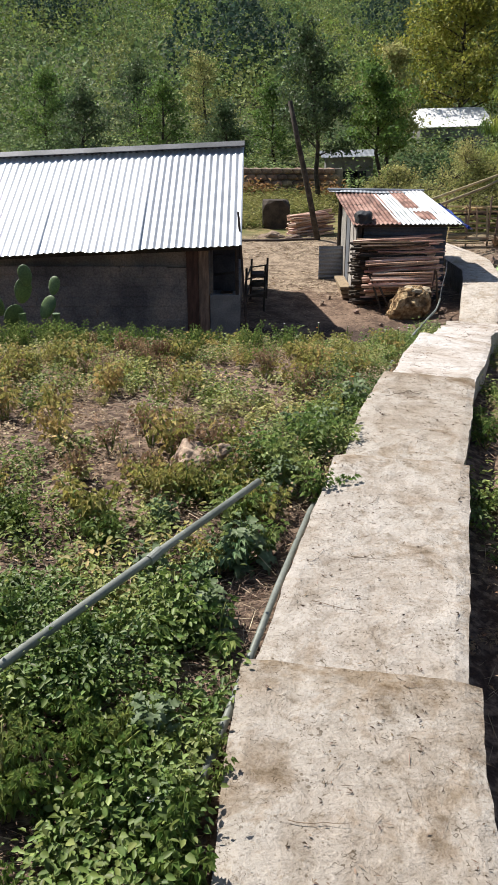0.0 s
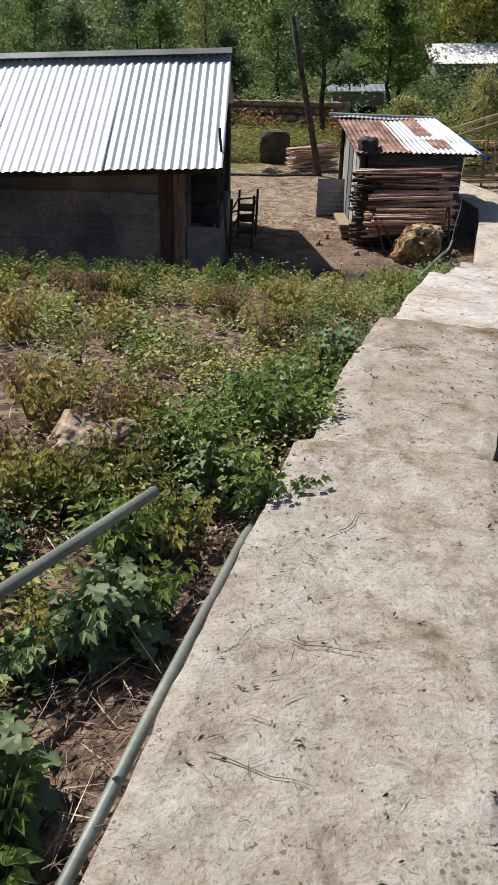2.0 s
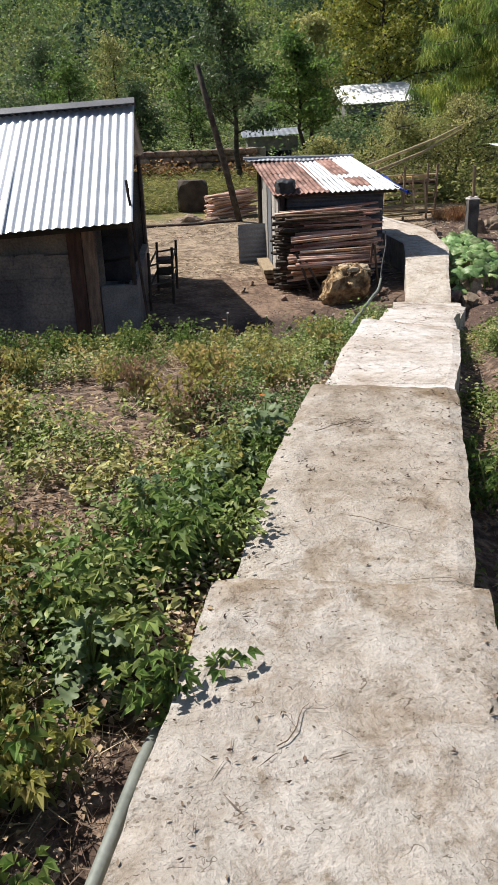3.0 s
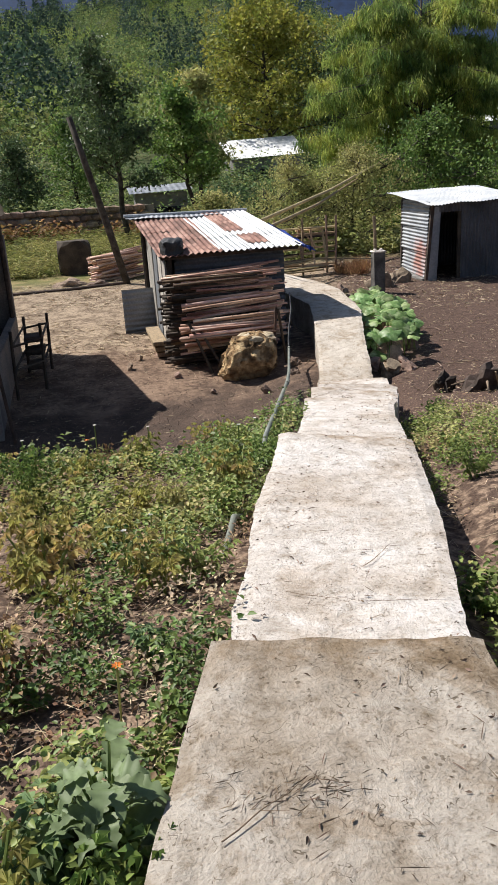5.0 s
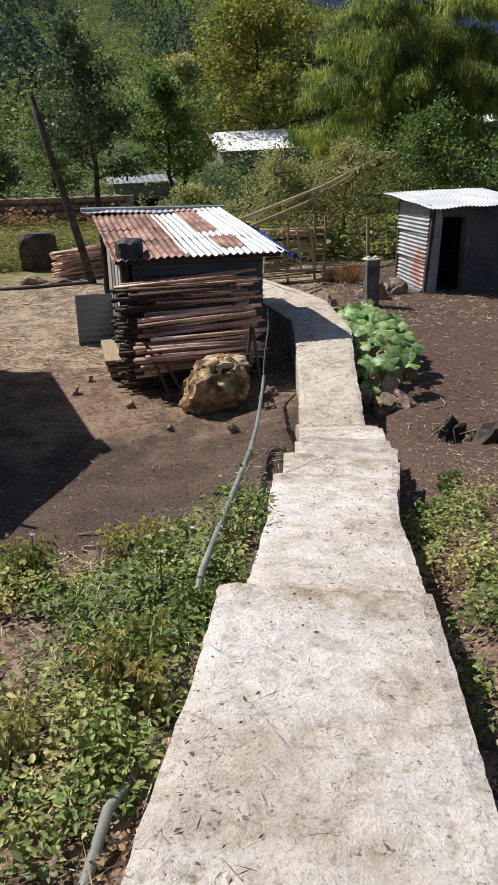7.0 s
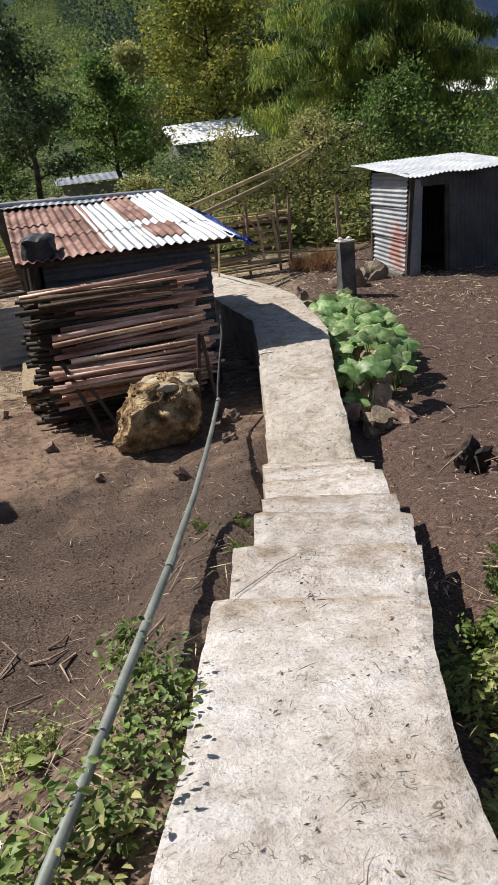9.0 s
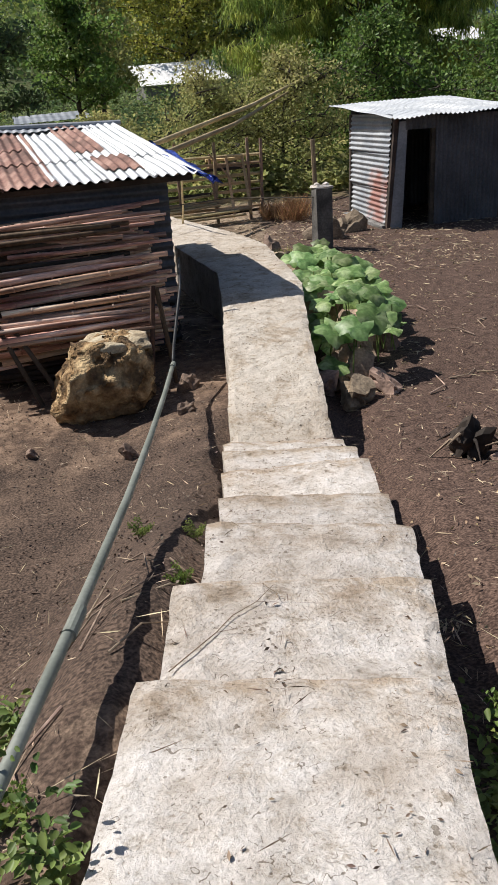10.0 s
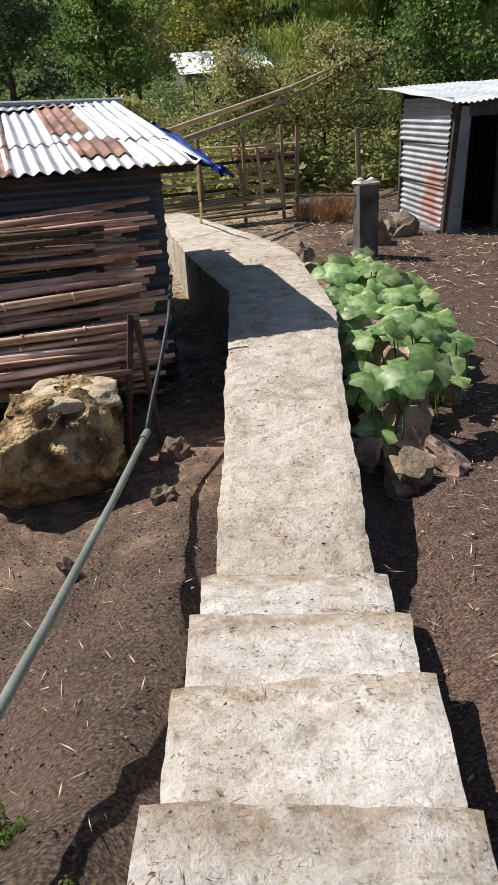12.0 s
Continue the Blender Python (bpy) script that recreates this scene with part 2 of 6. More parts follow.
def ground_material():
    m = bpy.data.materials.new("ground_earth")
    m.use_nodes = True
    N, L = m.node_tree.nodes, m.node_tree.links
    b = N["Principled BSDF"]
    pos = N.new("ShaderNodeNewGeometry").outputs["Position"]
    xyz = N.new("ShaderNodeSeparateXYZ")

    def noise_at(s, d=5):
        n = N.new("ShaderNodeTexNoise")
        n.inputs["Scale"].default_value, n.inputs["Detail"].default_value = s, d
        L.new(pos, n.inputs["Vector"])
        return n.outputs[0]
    big, mid, small, tiny = noise_at(0.5), noise_at(2.5), noise_at(14), noise_at(70)
    L.new(pos, xyz.inputs[0])

    def mth(op, a, c):
        n = N.new("ShaderNodeMath")
        n.operation = op
        for i, v in enumerate((a, c)):
            if isinstance(v, (int, float)):
                n.inputs[i].default_value = v
            else:
                L.new(v, n.inputs[i])
        return n.outputs[0]

    def rng_map(v, a, c):
        n = N.new("ShaderNodeMapRange")
        n.interpolation_type = "SMOOTHSTEP"
        n.inputs[1].default_value, n.inputs[2].default_value = a, c
        L.new(v, n.inputs[0])
        return n.outputs[0]

    def two(c1, c2, fac):
        n = N.new("ShaderNodeMix")
        n.data_type = "RGBA"
        for s, v in ((n.inputs[6], c1), (n.inputs[7], c2)):
            if isinstance(v, tuple):
                s.default_value = (*v, 1)
            else:
                L.new(v, s)
        L.new(fac, n.inputs[0])
        return n.outputs[2]
    wob = mth("MULTIPLY", mth("SUBTRACT", mid, 0.5), 3.0)
    y = mth("ADD", xyz.outputs[1], wob)
    x = mth("ADD", xyz.outputs[0], mth("MULTIPLY", wob, 0.4))
    litter = rng_map(small, 0.42, 0.62)
    field = two((0.08, 0.053, 0.04), (0.25, 0.178, 0.128), litter)
    yard = two((0.046, 0.032, 0.0255), (0.115, 0.079, 0.06), rng_map(mth("ADD", mth("MULTIPLY", mid, 0.35), mth("MULTIPLY", tiny, 0.65)), 0.36, 0.64))
    mixed = mth("ADD", mth("MULTIPLY", mid, 0.5), mth("MULTIPLY", small, 0.5))
    pale = two((0.15, 0.108, 0.075), (0.36, 0.28, 0.2), rng_map(mixed, 0.4, 0.6))
    garden = two((0.05, 0.031, 0.025), (0.135, 0.088, 0.068), rng_map(mth("ADD", mth("MULTIPLY", small, 0.35), mth("MULTIPLY", tiny, 0.65)), 0.36, 0.66))
    meadow = two((0.11, 0.12, 0.035), (0.24, 0.19, 0.09), rng_map(mid, 0.35, 0.65))
    wild = two((0.035, 0.055, 0.018), (0.075, 0.085, 0.03), rng_map(big, 0.35, 0.65))
    right = rng_map(mth("SUBTRACT", x, mth("MULTIPLY", xyz.outputs[1], 0.3)), -0.6, 0.4)
    c = two(field, yard, rng_map(y, 10.9, 12.2))
    trodden = two((0.105, 0.068, 0.048), (0.25, 0.172, 0.122), rng_map(mixed, 0.38, 0.62))
    c = two(c, trodden, rng_map(y, 15.2, 16.6))
    c = two(c, pale, rng_map(y, 18.0, 20.0))
    c = two(c, garden, mth("MULTIPLY", right, rng_map(y, 8.5, 11.0)))
    c = two(c, meadow, rng_map(y, 26.0, 29.0))
    c = two(c, wild, rng_map(y, 44.0, 52.0))
    hsv = N.new("ShaderNodeHueSaturation")
    v = N.new("ShaderNodeMapRange")
    v.inputs[1].default_value, v.inputs[2].default_value, v.inputs[3].default_value, v.inputs[4].default_value = 0.3, 0.7, 0.62, 1.38
    L.new(tiny, v.inputs[0])
    L.new(v.outputs[0], hsv.inputs["Value"])
    L.new(c, hsv.inputs["Color"])
    L.new(hsv.outputs[0], b.inputs["Base Color"])
    b.inputs["Roughness"].default_value = 0.95
    b.inputs["Specular IOR Level"].default_value = 0.2
    bp = N.new("ShaderNodeBump")
    bp.inputs["Strength"].default_value, bp.inputs["Distance"].default_value = 0.6, 0.016
    L.new(mth("ADD", mth("MULTIPLY", small, 0.35), mth("MULTIPLY", tiny, 0.9)), bp.inputs["Height"])
    L.new(bp.outputs[0], b.inputs["Normal"])
    return m


GROUND = ground_material()


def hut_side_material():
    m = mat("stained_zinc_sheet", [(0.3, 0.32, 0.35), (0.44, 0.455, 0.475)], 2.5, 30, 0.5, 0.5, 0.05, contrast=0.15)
    N, L = m.node_tree.nodes, m.node_tree.links
    b = N["Principled BSDF"]
    base = b.inputs["Base Color"].links[0].from_socket
    pos = N.new("ShaderNodeNewGeometry").outputs["Position"]
    n = N.new("ShaderNodeTexNoise")
    n.inputs["Scale"].default_value, n.inputs["Detail"].default_value = 3.0, 6
    L.new(pos, n.inputs["Vector"])
    d = N.new("ShaderNodeVectorMath")
    d.operation = "DISTANCE"
    d.inputs[1].default_value = (8.8, 23.0, -1.1)
    L.new(pos, d.inputs[0])
    s = N.new("ShaderNodeMath")
    s.operation = "SUBTRACT"
    L.new(n.outputs[0], s.inputs[0])
    k = N.new("ShaderNodeMath")
    k.operation = "MULTIPLY"
    k.inputs[1].default_value = 0.6
    L.new(d.outputs["Value"], k.inputs[0])
    L.new(k.outputs[0], s.inputs[1])
    r = N.new("ShaderNodeMapRange")
    r.inputs[1].default_value, r.inputs[2].default_value, r.inputs[4].default_value = 0.1, 0.34, 0.75
    L.new(s.outputs[0], r.inputs[0])
    mx = N.new("ShaderNodeMix")
    mx.data_type = "RGBA"
    L.new(r.outputs[0], mx.inputs[0])
    L.new(base, mx.inputs[6])
    mx.inputs[7].default_value = (0.36, 0.13, 0.085, 1)
    L.new(mx.outputs[2], b.inputs["Base Color"])
    return m


HUTSIDE = hut_side_material()


def concrete_material(name, tint, soil=0.85):
    m = bpy.data.materials.new(name)
    m.use_nodes = True
    N, L = m.node_tree.nodes, m.node_tree.links
    b = N["Principled BSDF"]
    pos = N.new("ShaderNodeNewGeometry").outputs["Position"]

    def nz(scale, detail, rough, dist):
        n = N.new("ShaderNodeTexNoise")
        n.inputs["Scale"].default_value, n.inputs["Detail"].default_value = scale, detail
        n.inputs["Roughness"].default_value, n.inputs["Distortion"].default_value = rough, dist
        L.new(pos, n.inputs["Vector"])
        return n.outputs[0]

    def ramp(v, stops):
        r = N.new("ShaderNodeValToRGB")
        e = r.color_ramp.elements
        e[0].position, e[0].color = stops[0][0], (*stops[0][1], 1)
        e[1].position, e[1].color = stops[-1][0], (*stops[-1][1], 1)
        for p, c in stops[1:-1]:
            e.new(p).color = (*c, 1)
        L.new(v, r.inputs[0])
        return r.outputs[0]

    def mix(kind, a, c, f=1.0):
        n = N.new("ShaderNodeMix")
        n.data_type, n.blend_type = "RGBA", kind
        n.inputs[0].default_value = f
        L.new(a, n.inputs[6])
        L.new(c, n.inputs[7])
        return n.outputs[2]
    big, med, fine = nz(1.1, 10, 0.7, 0.3), nz(8, 9, 0.7, 0.2), nz(75, 5, 0.65, 0.0)

    def math2(op, a, c):
        n = N.new("ShaderNodeMath")
        n.operation = op
        for k, v in enumerate((a, c)):
            if isinstance(v, (int, float)):
                n.inputs[k].default_value = v
            else:
                L.new(v, n.inputs[k])
        return n.outputs[0]

    def hairline(scale, dist, half, mask, cut):
        """1 on short dark scratches: where a noise crosses its middle, and a second noise lets them show."""
        d = math2("ABSOLUTE", math2("SUBTRACT", nz(scale, 2, 0.5, dist), 0.5), 0)
        line = math2("LESS_THAN", d, half)
        return math2("MULTIPLY", line, math2("GREATER_THAN", mask, cut))
    scratch = math2("MAXIMUM", hairline(8, 0.2, 0.004, nz(13, 4, 0.7, 0), 0.57), hairline(19, 0.1, 0.007, nz(9, 4, 0.7, 0), 0.58))
    vor = N.new("ShaderNodeTexVoronoi")
    vor.inputs["Scale"].default_value = 38
    L.new(pos, vor.inputs["Vector"])
    pit = math2("LESS_THAN", vor.outputs["Distance"], math2("MULTIPLY", math2("SUBTRACT", nz(5, 3, 0.6, 0), 0.48), 1.3))
    dirt = nz(2.6, 12, 0.74, 0.5)
    c = ramp(big, [(0.34, (0.5, 0.445, 0.385)), (0.45, (0.62, 0.58, 0.54)), (0.55, (0.69, 0.665, 0.64)), (0.68, (0.74, 0.725, 0.71))])
    c = mix("MULTIPLY", c, ramp(med, [(0.3, (0.56, 0.51, 0.45)), (0.41, (0.88, 0.86, 0.83)), (0.53, (1.03, 1.02, 1.01)), (0.68, (1.13, 1.12, 1.11))]))
    c = mix("MULTIPLY", c, ramp(dirt, [(0.34, (0.56, 0.48, 0.38)), (0.42, (0.84, 0.79, 0.73)), (0.47, (1, 1, 1)), (0.7, (1.04, 1.04, 1.04))]), soil)
    c = mix("MULTIPLY", c, ramp(fine, [(0.3, (0.5, 0.46, 0.41)), (0.43, (0.93, 0.92, 0.91)), (0.7, (1.08, 1.08, 1.08))]), 0.9)
    c = mix("MULTIPLY", c, ramp(nz(15, 12, 0.8, 0.3), [(0.35, (0.5, 0.44, 0.36)), (0.41, (0.8, 0.77, 0.72)), (0.455, (1, 1, 1)), (0.62, (1.04, 1.04, 1.04))]), 0.8)
    c = mix("MULTIPLY", c, ramp(nz(4.5, 10, 0.8, 0.6), [(0.36, (0.62, 0.56, 0.49)), (0.43, (0.9, 0.88, 0.85)), (0.47, (1, 1, 1)), (0.62, (1.05, 1.05, 1.05))]), soil * 0.85)
    marks = math2("MAXIMUM", math2("MULTIPLY", scratch, 0.8), math2("MULTIPLY", pit, 0.7))
    c = mix("MULTIPLY", c, ramp(marks, [(0.0, (1, 1, 1)), (1.0, (0.3, 0.26, 0.21))]))
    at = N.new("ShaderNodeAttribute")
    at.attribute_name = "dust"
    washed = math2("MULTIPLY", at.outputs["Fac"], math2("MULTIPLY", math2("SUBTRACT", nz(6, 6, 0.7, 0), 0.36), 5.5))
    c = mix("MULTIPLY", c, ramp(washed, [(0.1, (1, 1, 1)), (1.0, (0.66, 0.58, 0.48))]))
    tn = N.new("ShaderNodeRGB")
    tn.outputs[0].default_value = (*tint, 1)
    c = mix("MULTIPLY", c, tn.outputs[0])
    info = N.new("ShaderNodeObjectInfo").outputs["Random"]
    tone = N.new("ShaderNodeMapRange")
    tone.inputs[3].default_value, tone.inputs[4].default_value = 0.88, 1.06
    L.new(info, tone.inputs[0])
    hs = N.new("ShaderNodeHueSaturation")
    L.new(tone.outputs[0], hs.inputs["Value"])
    L.new(c, hs.inputs["Color"])
    L.new(hs.outputs[0], b.inputs["Base Color"])
    b.inputs["Roughness"].default_value = 0.92
    b.inputs["Specular IOR Level"].default_value = 0.25
    s = N.new("ShaderNodeMath")
    s.operation = "MULTIPLY_ADD"
    s.inputs[1].default_value = 0.16
    L.new(fine, s.inputs[0])
    L.new(math2("SUBTRACT", med, math2("MULTIPLY", marks, 0.22)), s.inputs[2])
    bp = N.new("ShaderNodeBump")
    bp.inputs["Strength"].default_value, bp.inputs["Distance"].default_value = 0.9, 0.035
    L.new(s.outputs[0], bp.inputs["Height"])
    L.new(bp.outputs[0], b.inputs["Normal"])
    return m


CONCRETE = concrete_material("worn_concrete", (0.92, 0.905, 0.905), 0.5)
CONCRETE_GREY = concrete_material("dull_grey_concrete", (0.73, 0.705, 0.67))
CONCRETE_BROWN = concrete_material("mud_stained_concrete", (0.63, 0.6, 0.555), 0.9)
CONCRETE_PALE = concrete_material("pale_worn_concrete", (1.0, 0.985, 0.985), 0.42)
CONCRETE_DIRTY = concrete_material("earth_stained_concrete", (0.85, 0.805, 0.74))


# ---- helpers of the build ----
def thing(name, label, category, group="", kind="", at=(0, 0, 0)):
    ob = new(name)
    ob.location = at
    ob.empty_display_size = 0.1
    return tagged(ob, label, category, group, kind)


def mesh_of(name, bm, material, smooth=False):
    me = bpy.data.meshes.new(name)
    bm.to_mesh(me)
    bm.free()
    me.materials.append(material)
    if smooth:
        for p in me.polygons:
            p.use_smooth = True
    return me


def stands(ob):
    """Where a thing or part stands in the world."""
    if ob.parent is None:
        return ob.matrix_basis.copy()
    return stands(ob.parent) @ ob.matrix_parent_inverse @ ob.matrix_basis


def part(name, bm, material, parent=None, label="", smooth=False):
    """One mesh object under a thing; the mesh is in world metres."""
    me = mesh_of(name, bm, material, smooth) if isinstance(bm, bmesh.types.BMesh) else bm
    ob = new(name, me)
    if parent is not None:
        ob.parent = parent
        ob.matrix_parent_inverse = stands(parent).inverted()
    if label:
        ob["label"] = label
    return ob


def raw(name, verts, faces, material, smooth=False):
    me = bpy.data.meshes.new(name)
    me.from_pydata([tuple(v) for v in verts], [], faces)
    me.update()
    me.materials.append(material)
    if smooth:
        me.polygons.foreach_set("use_smooth", [True] * len(me.polygons))
    return me


def box(bm, lo, hi, m=None, bevel=0.0, jitter=0.0):
    lo, hi = Vector(lo), Vector(hi)
    c, s = (lo + hi) / 2, hi - lo
    r = bmesh.ops.create_cube(bm, size=1, matrix=Matrix.LocRotScale(c, None, s))
    if bevel:
        es = list({e for v in r["verts"] for e in v.link_edges})
        r = bmesh.ops.bevel(bm, geom=es, offset=bevel, segments=1, affect="EDGES")
    vs = r["verts"]
    for v in vs:
        if jitter:
            v.co += Vector((rnd.uniform(-1, 1), rnd.uniform(-1, 1), rnd.uniform(-1, 1))) * jitter
        if m is not None:
            v.co = m @ v.co
    return vs


def beam(bm, a, b, w, h=None, bevel=0.004):
    """A squared timber from a to b."""
    a, b = Vector(a), Vector(b)
    d = b - a
    q = d.to_track_quat("Z", "Y").to_matrix().to_4x4()
    h = h or w
    return box(bm, (-w / 2, -h / 2, 0), (w / 2, h / 2, d.length), Matrix.Translation(a) @ q, bevel)


def tube(bm, pts, radii, seg=8, cap=True):
    """A round limb through points."""
    pts = [Vector(p) for p in pts]
    if not isinstance(radii, (list, tuple)):
        radii = [radii] * len(pts)
    rings = []
    for i, p in enumerate(pts):
        d = (pts[min(i + 1, len(pts) - 1)] - pts[max(i - 1, 0)]).normalized()
        u = d.orthogonal().normalized() if i == 0 else (rings_u - d * rings_u.dot(d)).normalized()
        rings_u = u
        w = d.cross(u)
        rings.append([bm.verts.new(p + (u * math.cos(k * math.tau / seg) + w * math.sin(k * math.tau / seg)) * radii[i]) for k in range(seg)])
    for r1, r2 in zip(rings, rings[1:]):
        for k in range(seg):
            bm.faces.new((r1[k], r1[(k + 1) % seg], r2[(k + 1) % seg], r2[k]))
    if cap:
        bm.faces.new(rings[0][::-1])
        bm.faces.new(rings[-1])


def sheet(origin, u, v, width, length, pitch, amp, thick=0.004, rows=4, sag=0.0, phase=0.0, bend=0.0):
    """A corrugated sheet: waves run along v, repeat along u."""
    bm = bmesh.new()
    o, u, v = Vector(origin), Vector(u).normalized(), Vector(v).normalized()
    n = u.cross(v).normalized()
    if n.z < 0 and abs(n.z) > 0.05:
        n = -n
    nu = max(6, int(width / pitch * 8))
    grid = {}
    for side in (0, 1):
        for i in range(nu + 1):
            for j in range(rows + 1):
                s, t = i / nu * width, j / rows * length
                hgt = amp * math.sin(math.tau * (s / pitch + phase)) - side * thick + sag * math.sin(math.pi * j / rows) + bend * noise.noise(Vector((s * 2, t * 2, o.x)))
                grid[side, i, j] = bm.verts.new(o + u * s + v * t + n * hgt)
    for i in range(nu):
        for j in range(rows):
            bm.faces.new([grid[0, i, j], grid[0, i + 1, j], grid[0, i + 1, j + 1], grid[0, i, j + 1]])
            bm.faces.new([grid[1, i, j + 1], grid[1, i + 1, j + 1], grid[1, i + 1, j], grid[1, i, j]])
    for i in range(nu):
        for j in (0, rows):
            bm.faces.new([grid[0, i, j], grid[1, i, j], grid[1, i + 1, j], grid[0, i + 1, j]])
    for j in range(rows):
        for i in (0, nu):
            bm.faces.new([grid[0, i, j], grid[0, i, j + 1], grid[1, i, j + 1], grid[1, i, j]])
    bmesh.ops.recalc_face_normals(bm, faces=bm.faces[:])
    return bm


def rock(bm, c, size, seed=0, rough=0.25, sub=2, flat=0.0):
    r = bmesh.ops.create_icosphere(bm, subdivisions=sub, radius=1)
    o = Vector((seed * 3.7, seed * 1.3, seed * 2.1))
    for v in r["verts"]:
        d = v.co.normalized()
        k = 1 + rough * noise.noise(d * 1.3 + o) * 1.6 + rough * 0.5 * noise.noise(d * 4 + o)
        p = d * k
        if flat:
            p = Vector([max(-flat, min(flat, q)) for q in p]) / flat
        v.co = Vector(c) + Vector((p.x * size[0], p.y * size[1], p.z * size[2]))


def leaves(name, pos, direc, length, width, material, fold=0.25, droop=0.0, flat=0.0, full=False):
    """Many small folded leaves in one mesh: base, sides, tip. flat: how far they turn their faces up; full: a rounder outline."""
    pos, direc = np.asarray(pos, float), np.asarray(direc, float)
    n = len(pos)
    direc = direc / np.maximum(np.linalg.norm(direc, axis=1, keepdims=True), 1e-6)
    length, width = np.broadcast_to(np.asarray(length, float), (n,)), np.broadcast_to(np.asarray(width, float), (n,))
    ref = rng.normal(size=(n, 3)) * (1 - flat) + np.array([0, 0, 1.0]) * flat * 1.6
    side = np.cross(direc, ref)
    side /= np.maximum(np.linalg.norm(side, axis=1, keepdims=True), 1e-6)
    up = np.cross(side, direc)
    up = up * np.where(up[:, 2] < 0, -1.0, 1.0)[:, None]
    rows = ((0.0, 0.0), (0.28, 0.42), (0.66, 0.4), (1.0, 0.0)) if full else ((0.0, 0.0), (0.45, 0.5), (1.0, 0.0))
    cols = []
    for s, w in rows:
        mid = pos + direc * (length * s)[:, None]
        mid[:, 2] -= droop * length * s * s
        if w == 0:
            cols.append(mid)
        else:
            for sg in (1, -1):
                cols.append(mid + side * (sg * w * width)[:, None] + up * (width * fold)[:, None])
    v = np.stack(cols, 1)
    k = v.shape[1]
    tris = [(0, 1, 5), (1, 3, 5), (0, 5, 2), (2, 5, 4)] if full else [(0, 1, 3), (0, 3, 2)]
    idx = np.arange(n * k).reshape(n, k)
    tri = np.concatenate([idx[:, list(t)] for t in tris], 1).reshape(-1)
    nt = n * len(tris)
    me = bpy.data.meshes.new(name)
    me.vertices.add(n * k)
    me.vertices.foreach_set("co", v.reshape(-1))
    me.loops.add(nt * 3)
    me.loops.foreach_set("vertex_index", tri)
    me.polygons.add(nt)
    me.polygons.foreach_set("loop_start", np.arange(0, nt * 3, 3))
    me.update(calc_edges=True)
    me.materials.append(material)
    return me


def unit(n):
    d = rng.normal(size=(n, 3))
    return d / np.linalg.norm(d, axis=1, keepdims=True)


# ---- ground ----
CX_Y = [-10, 1.5, 2.7, 5.0, 7.0, 9.7, 11.7, 12.3, 15.0, 16.8, 18.5, 20.0, 26.0]
CX_X = [-0.6, 0.3, 0.45, 1.05, 1.65, 2.55, 3.3, 3.5, 4.35, 4.85, 5.3, 5.45, 5.4]
LY = [-60, 0, 3, 6, 9, 10.6, 11.3, 12.1, 13.0, 15, 17, 19, 25, 35, 45, 60, 90, 160, 260]
LZ = [9, -0.12, -0.17, -0.29, -0.64, -0.94, -1.12, -1.6, -1.84, -1.88, -1.76, -1.68, -1.55, -1.35, -0.9, 0.6, 5, 20.5, 47]
BY = [-60, 0, 3, 6, 9, 11, 11.75, 12.4, 12.8, 13.2, 13.5, 13.8, 14.15, 14.54, 15.5, 17, 19, 25, 300]
BZ = [9, -0.2, -0.21, -0.32, -0.62, -0.78, -0.82, -0.95, -1.05, -1.17, -1.26, -1.38, -1.5, -1.58, -1.65, -1.68, -1.66, -1.55, -1.5]
RY = [-60, 0, 3, 6, 9, 11.5, 13.2, 14.5, 16, 18, 20, 22, 26, 35, 45, 60, 90, 160, 260]
RZ = [9, 0.0, -0.4, -0.36, -0.66, -1.15, -1.5, -1.78, -1.82, -1.66, -1.55, -1.5, -1.4, -1.1, -0.7, 0.8, 4, 12, 22]


def smooth01(t):
    t = np.clip(t, 0, 1)
    return t * t * (3 - 2 * t)


def ground_z(x, y):
    x, y = np.asarray(x, float), np.asarray(y, float)
    cx = np.interp(y, CX_Y, CX_X)
    d = x - cx
    out = np.maximum(y - 24, 0)
    wide = 0.7 + 0.6 * out
    s = smooth01((d - 0.4 * out + wide / 2) / wide)
    bank = smooth01((d + 1.5) / 0.9) * (1 - smooth01((y - 18) / 2))
    left = np.interp(y, LY, LZ) * (1 - bank) + np.interp(y, BY, BZ) * bank
    foot = 0.13 * smooth01((d + 0.56) / 0.16) * smooth01((y - 10.6) / 0.6) * (1 - smooth01((y - 15) / 1.0))
    z = (left - foot) * (1 - s) + np.interp(y, RY, RZ) * s
    # the ridge behind the near hill
    z = np.where(y > 260, z + smooth01((y - 420) / 520) * (300 + 40 * np.sin(x / 170.0)) - smooth01((y - 260) / 120) * 10, z)
    # bed beside the path at the far end is higher near the posts; channel along the right of the path
    ch = np.exp(-((d - 0.62) / 0.16) ** 2) * smooth01((y - 1) / 1.5) * (1 - smooth01((y - 16) / 1.5))
    z = z - 0.1 * ch
    und = 0.04 * np.sin(x * 1.7 + 0.6 * y) * np.sin(y * 1.3 - 0.4 * x) + 0.012 * np.sin(x * 5.1 + 1) * np.sin(y * 4.3)
    near = 1 - smooth01((y - 30) / 20)
    amp = 0.9 - 0.5 * smooth01((y - 13) / 1.5)
    z = z + und * near * amp * smooth01((np.abs(d) - 0.3) / 0.5)
    z = z + (1 - near) * (0.5 * np.sin(x * 0.13 + 1) * np.sin(y * 0.11) + np.clip(y - 80, 0, 150) * 0.022 * np.sin(x * 0.045 + y * 0.02))
    return z


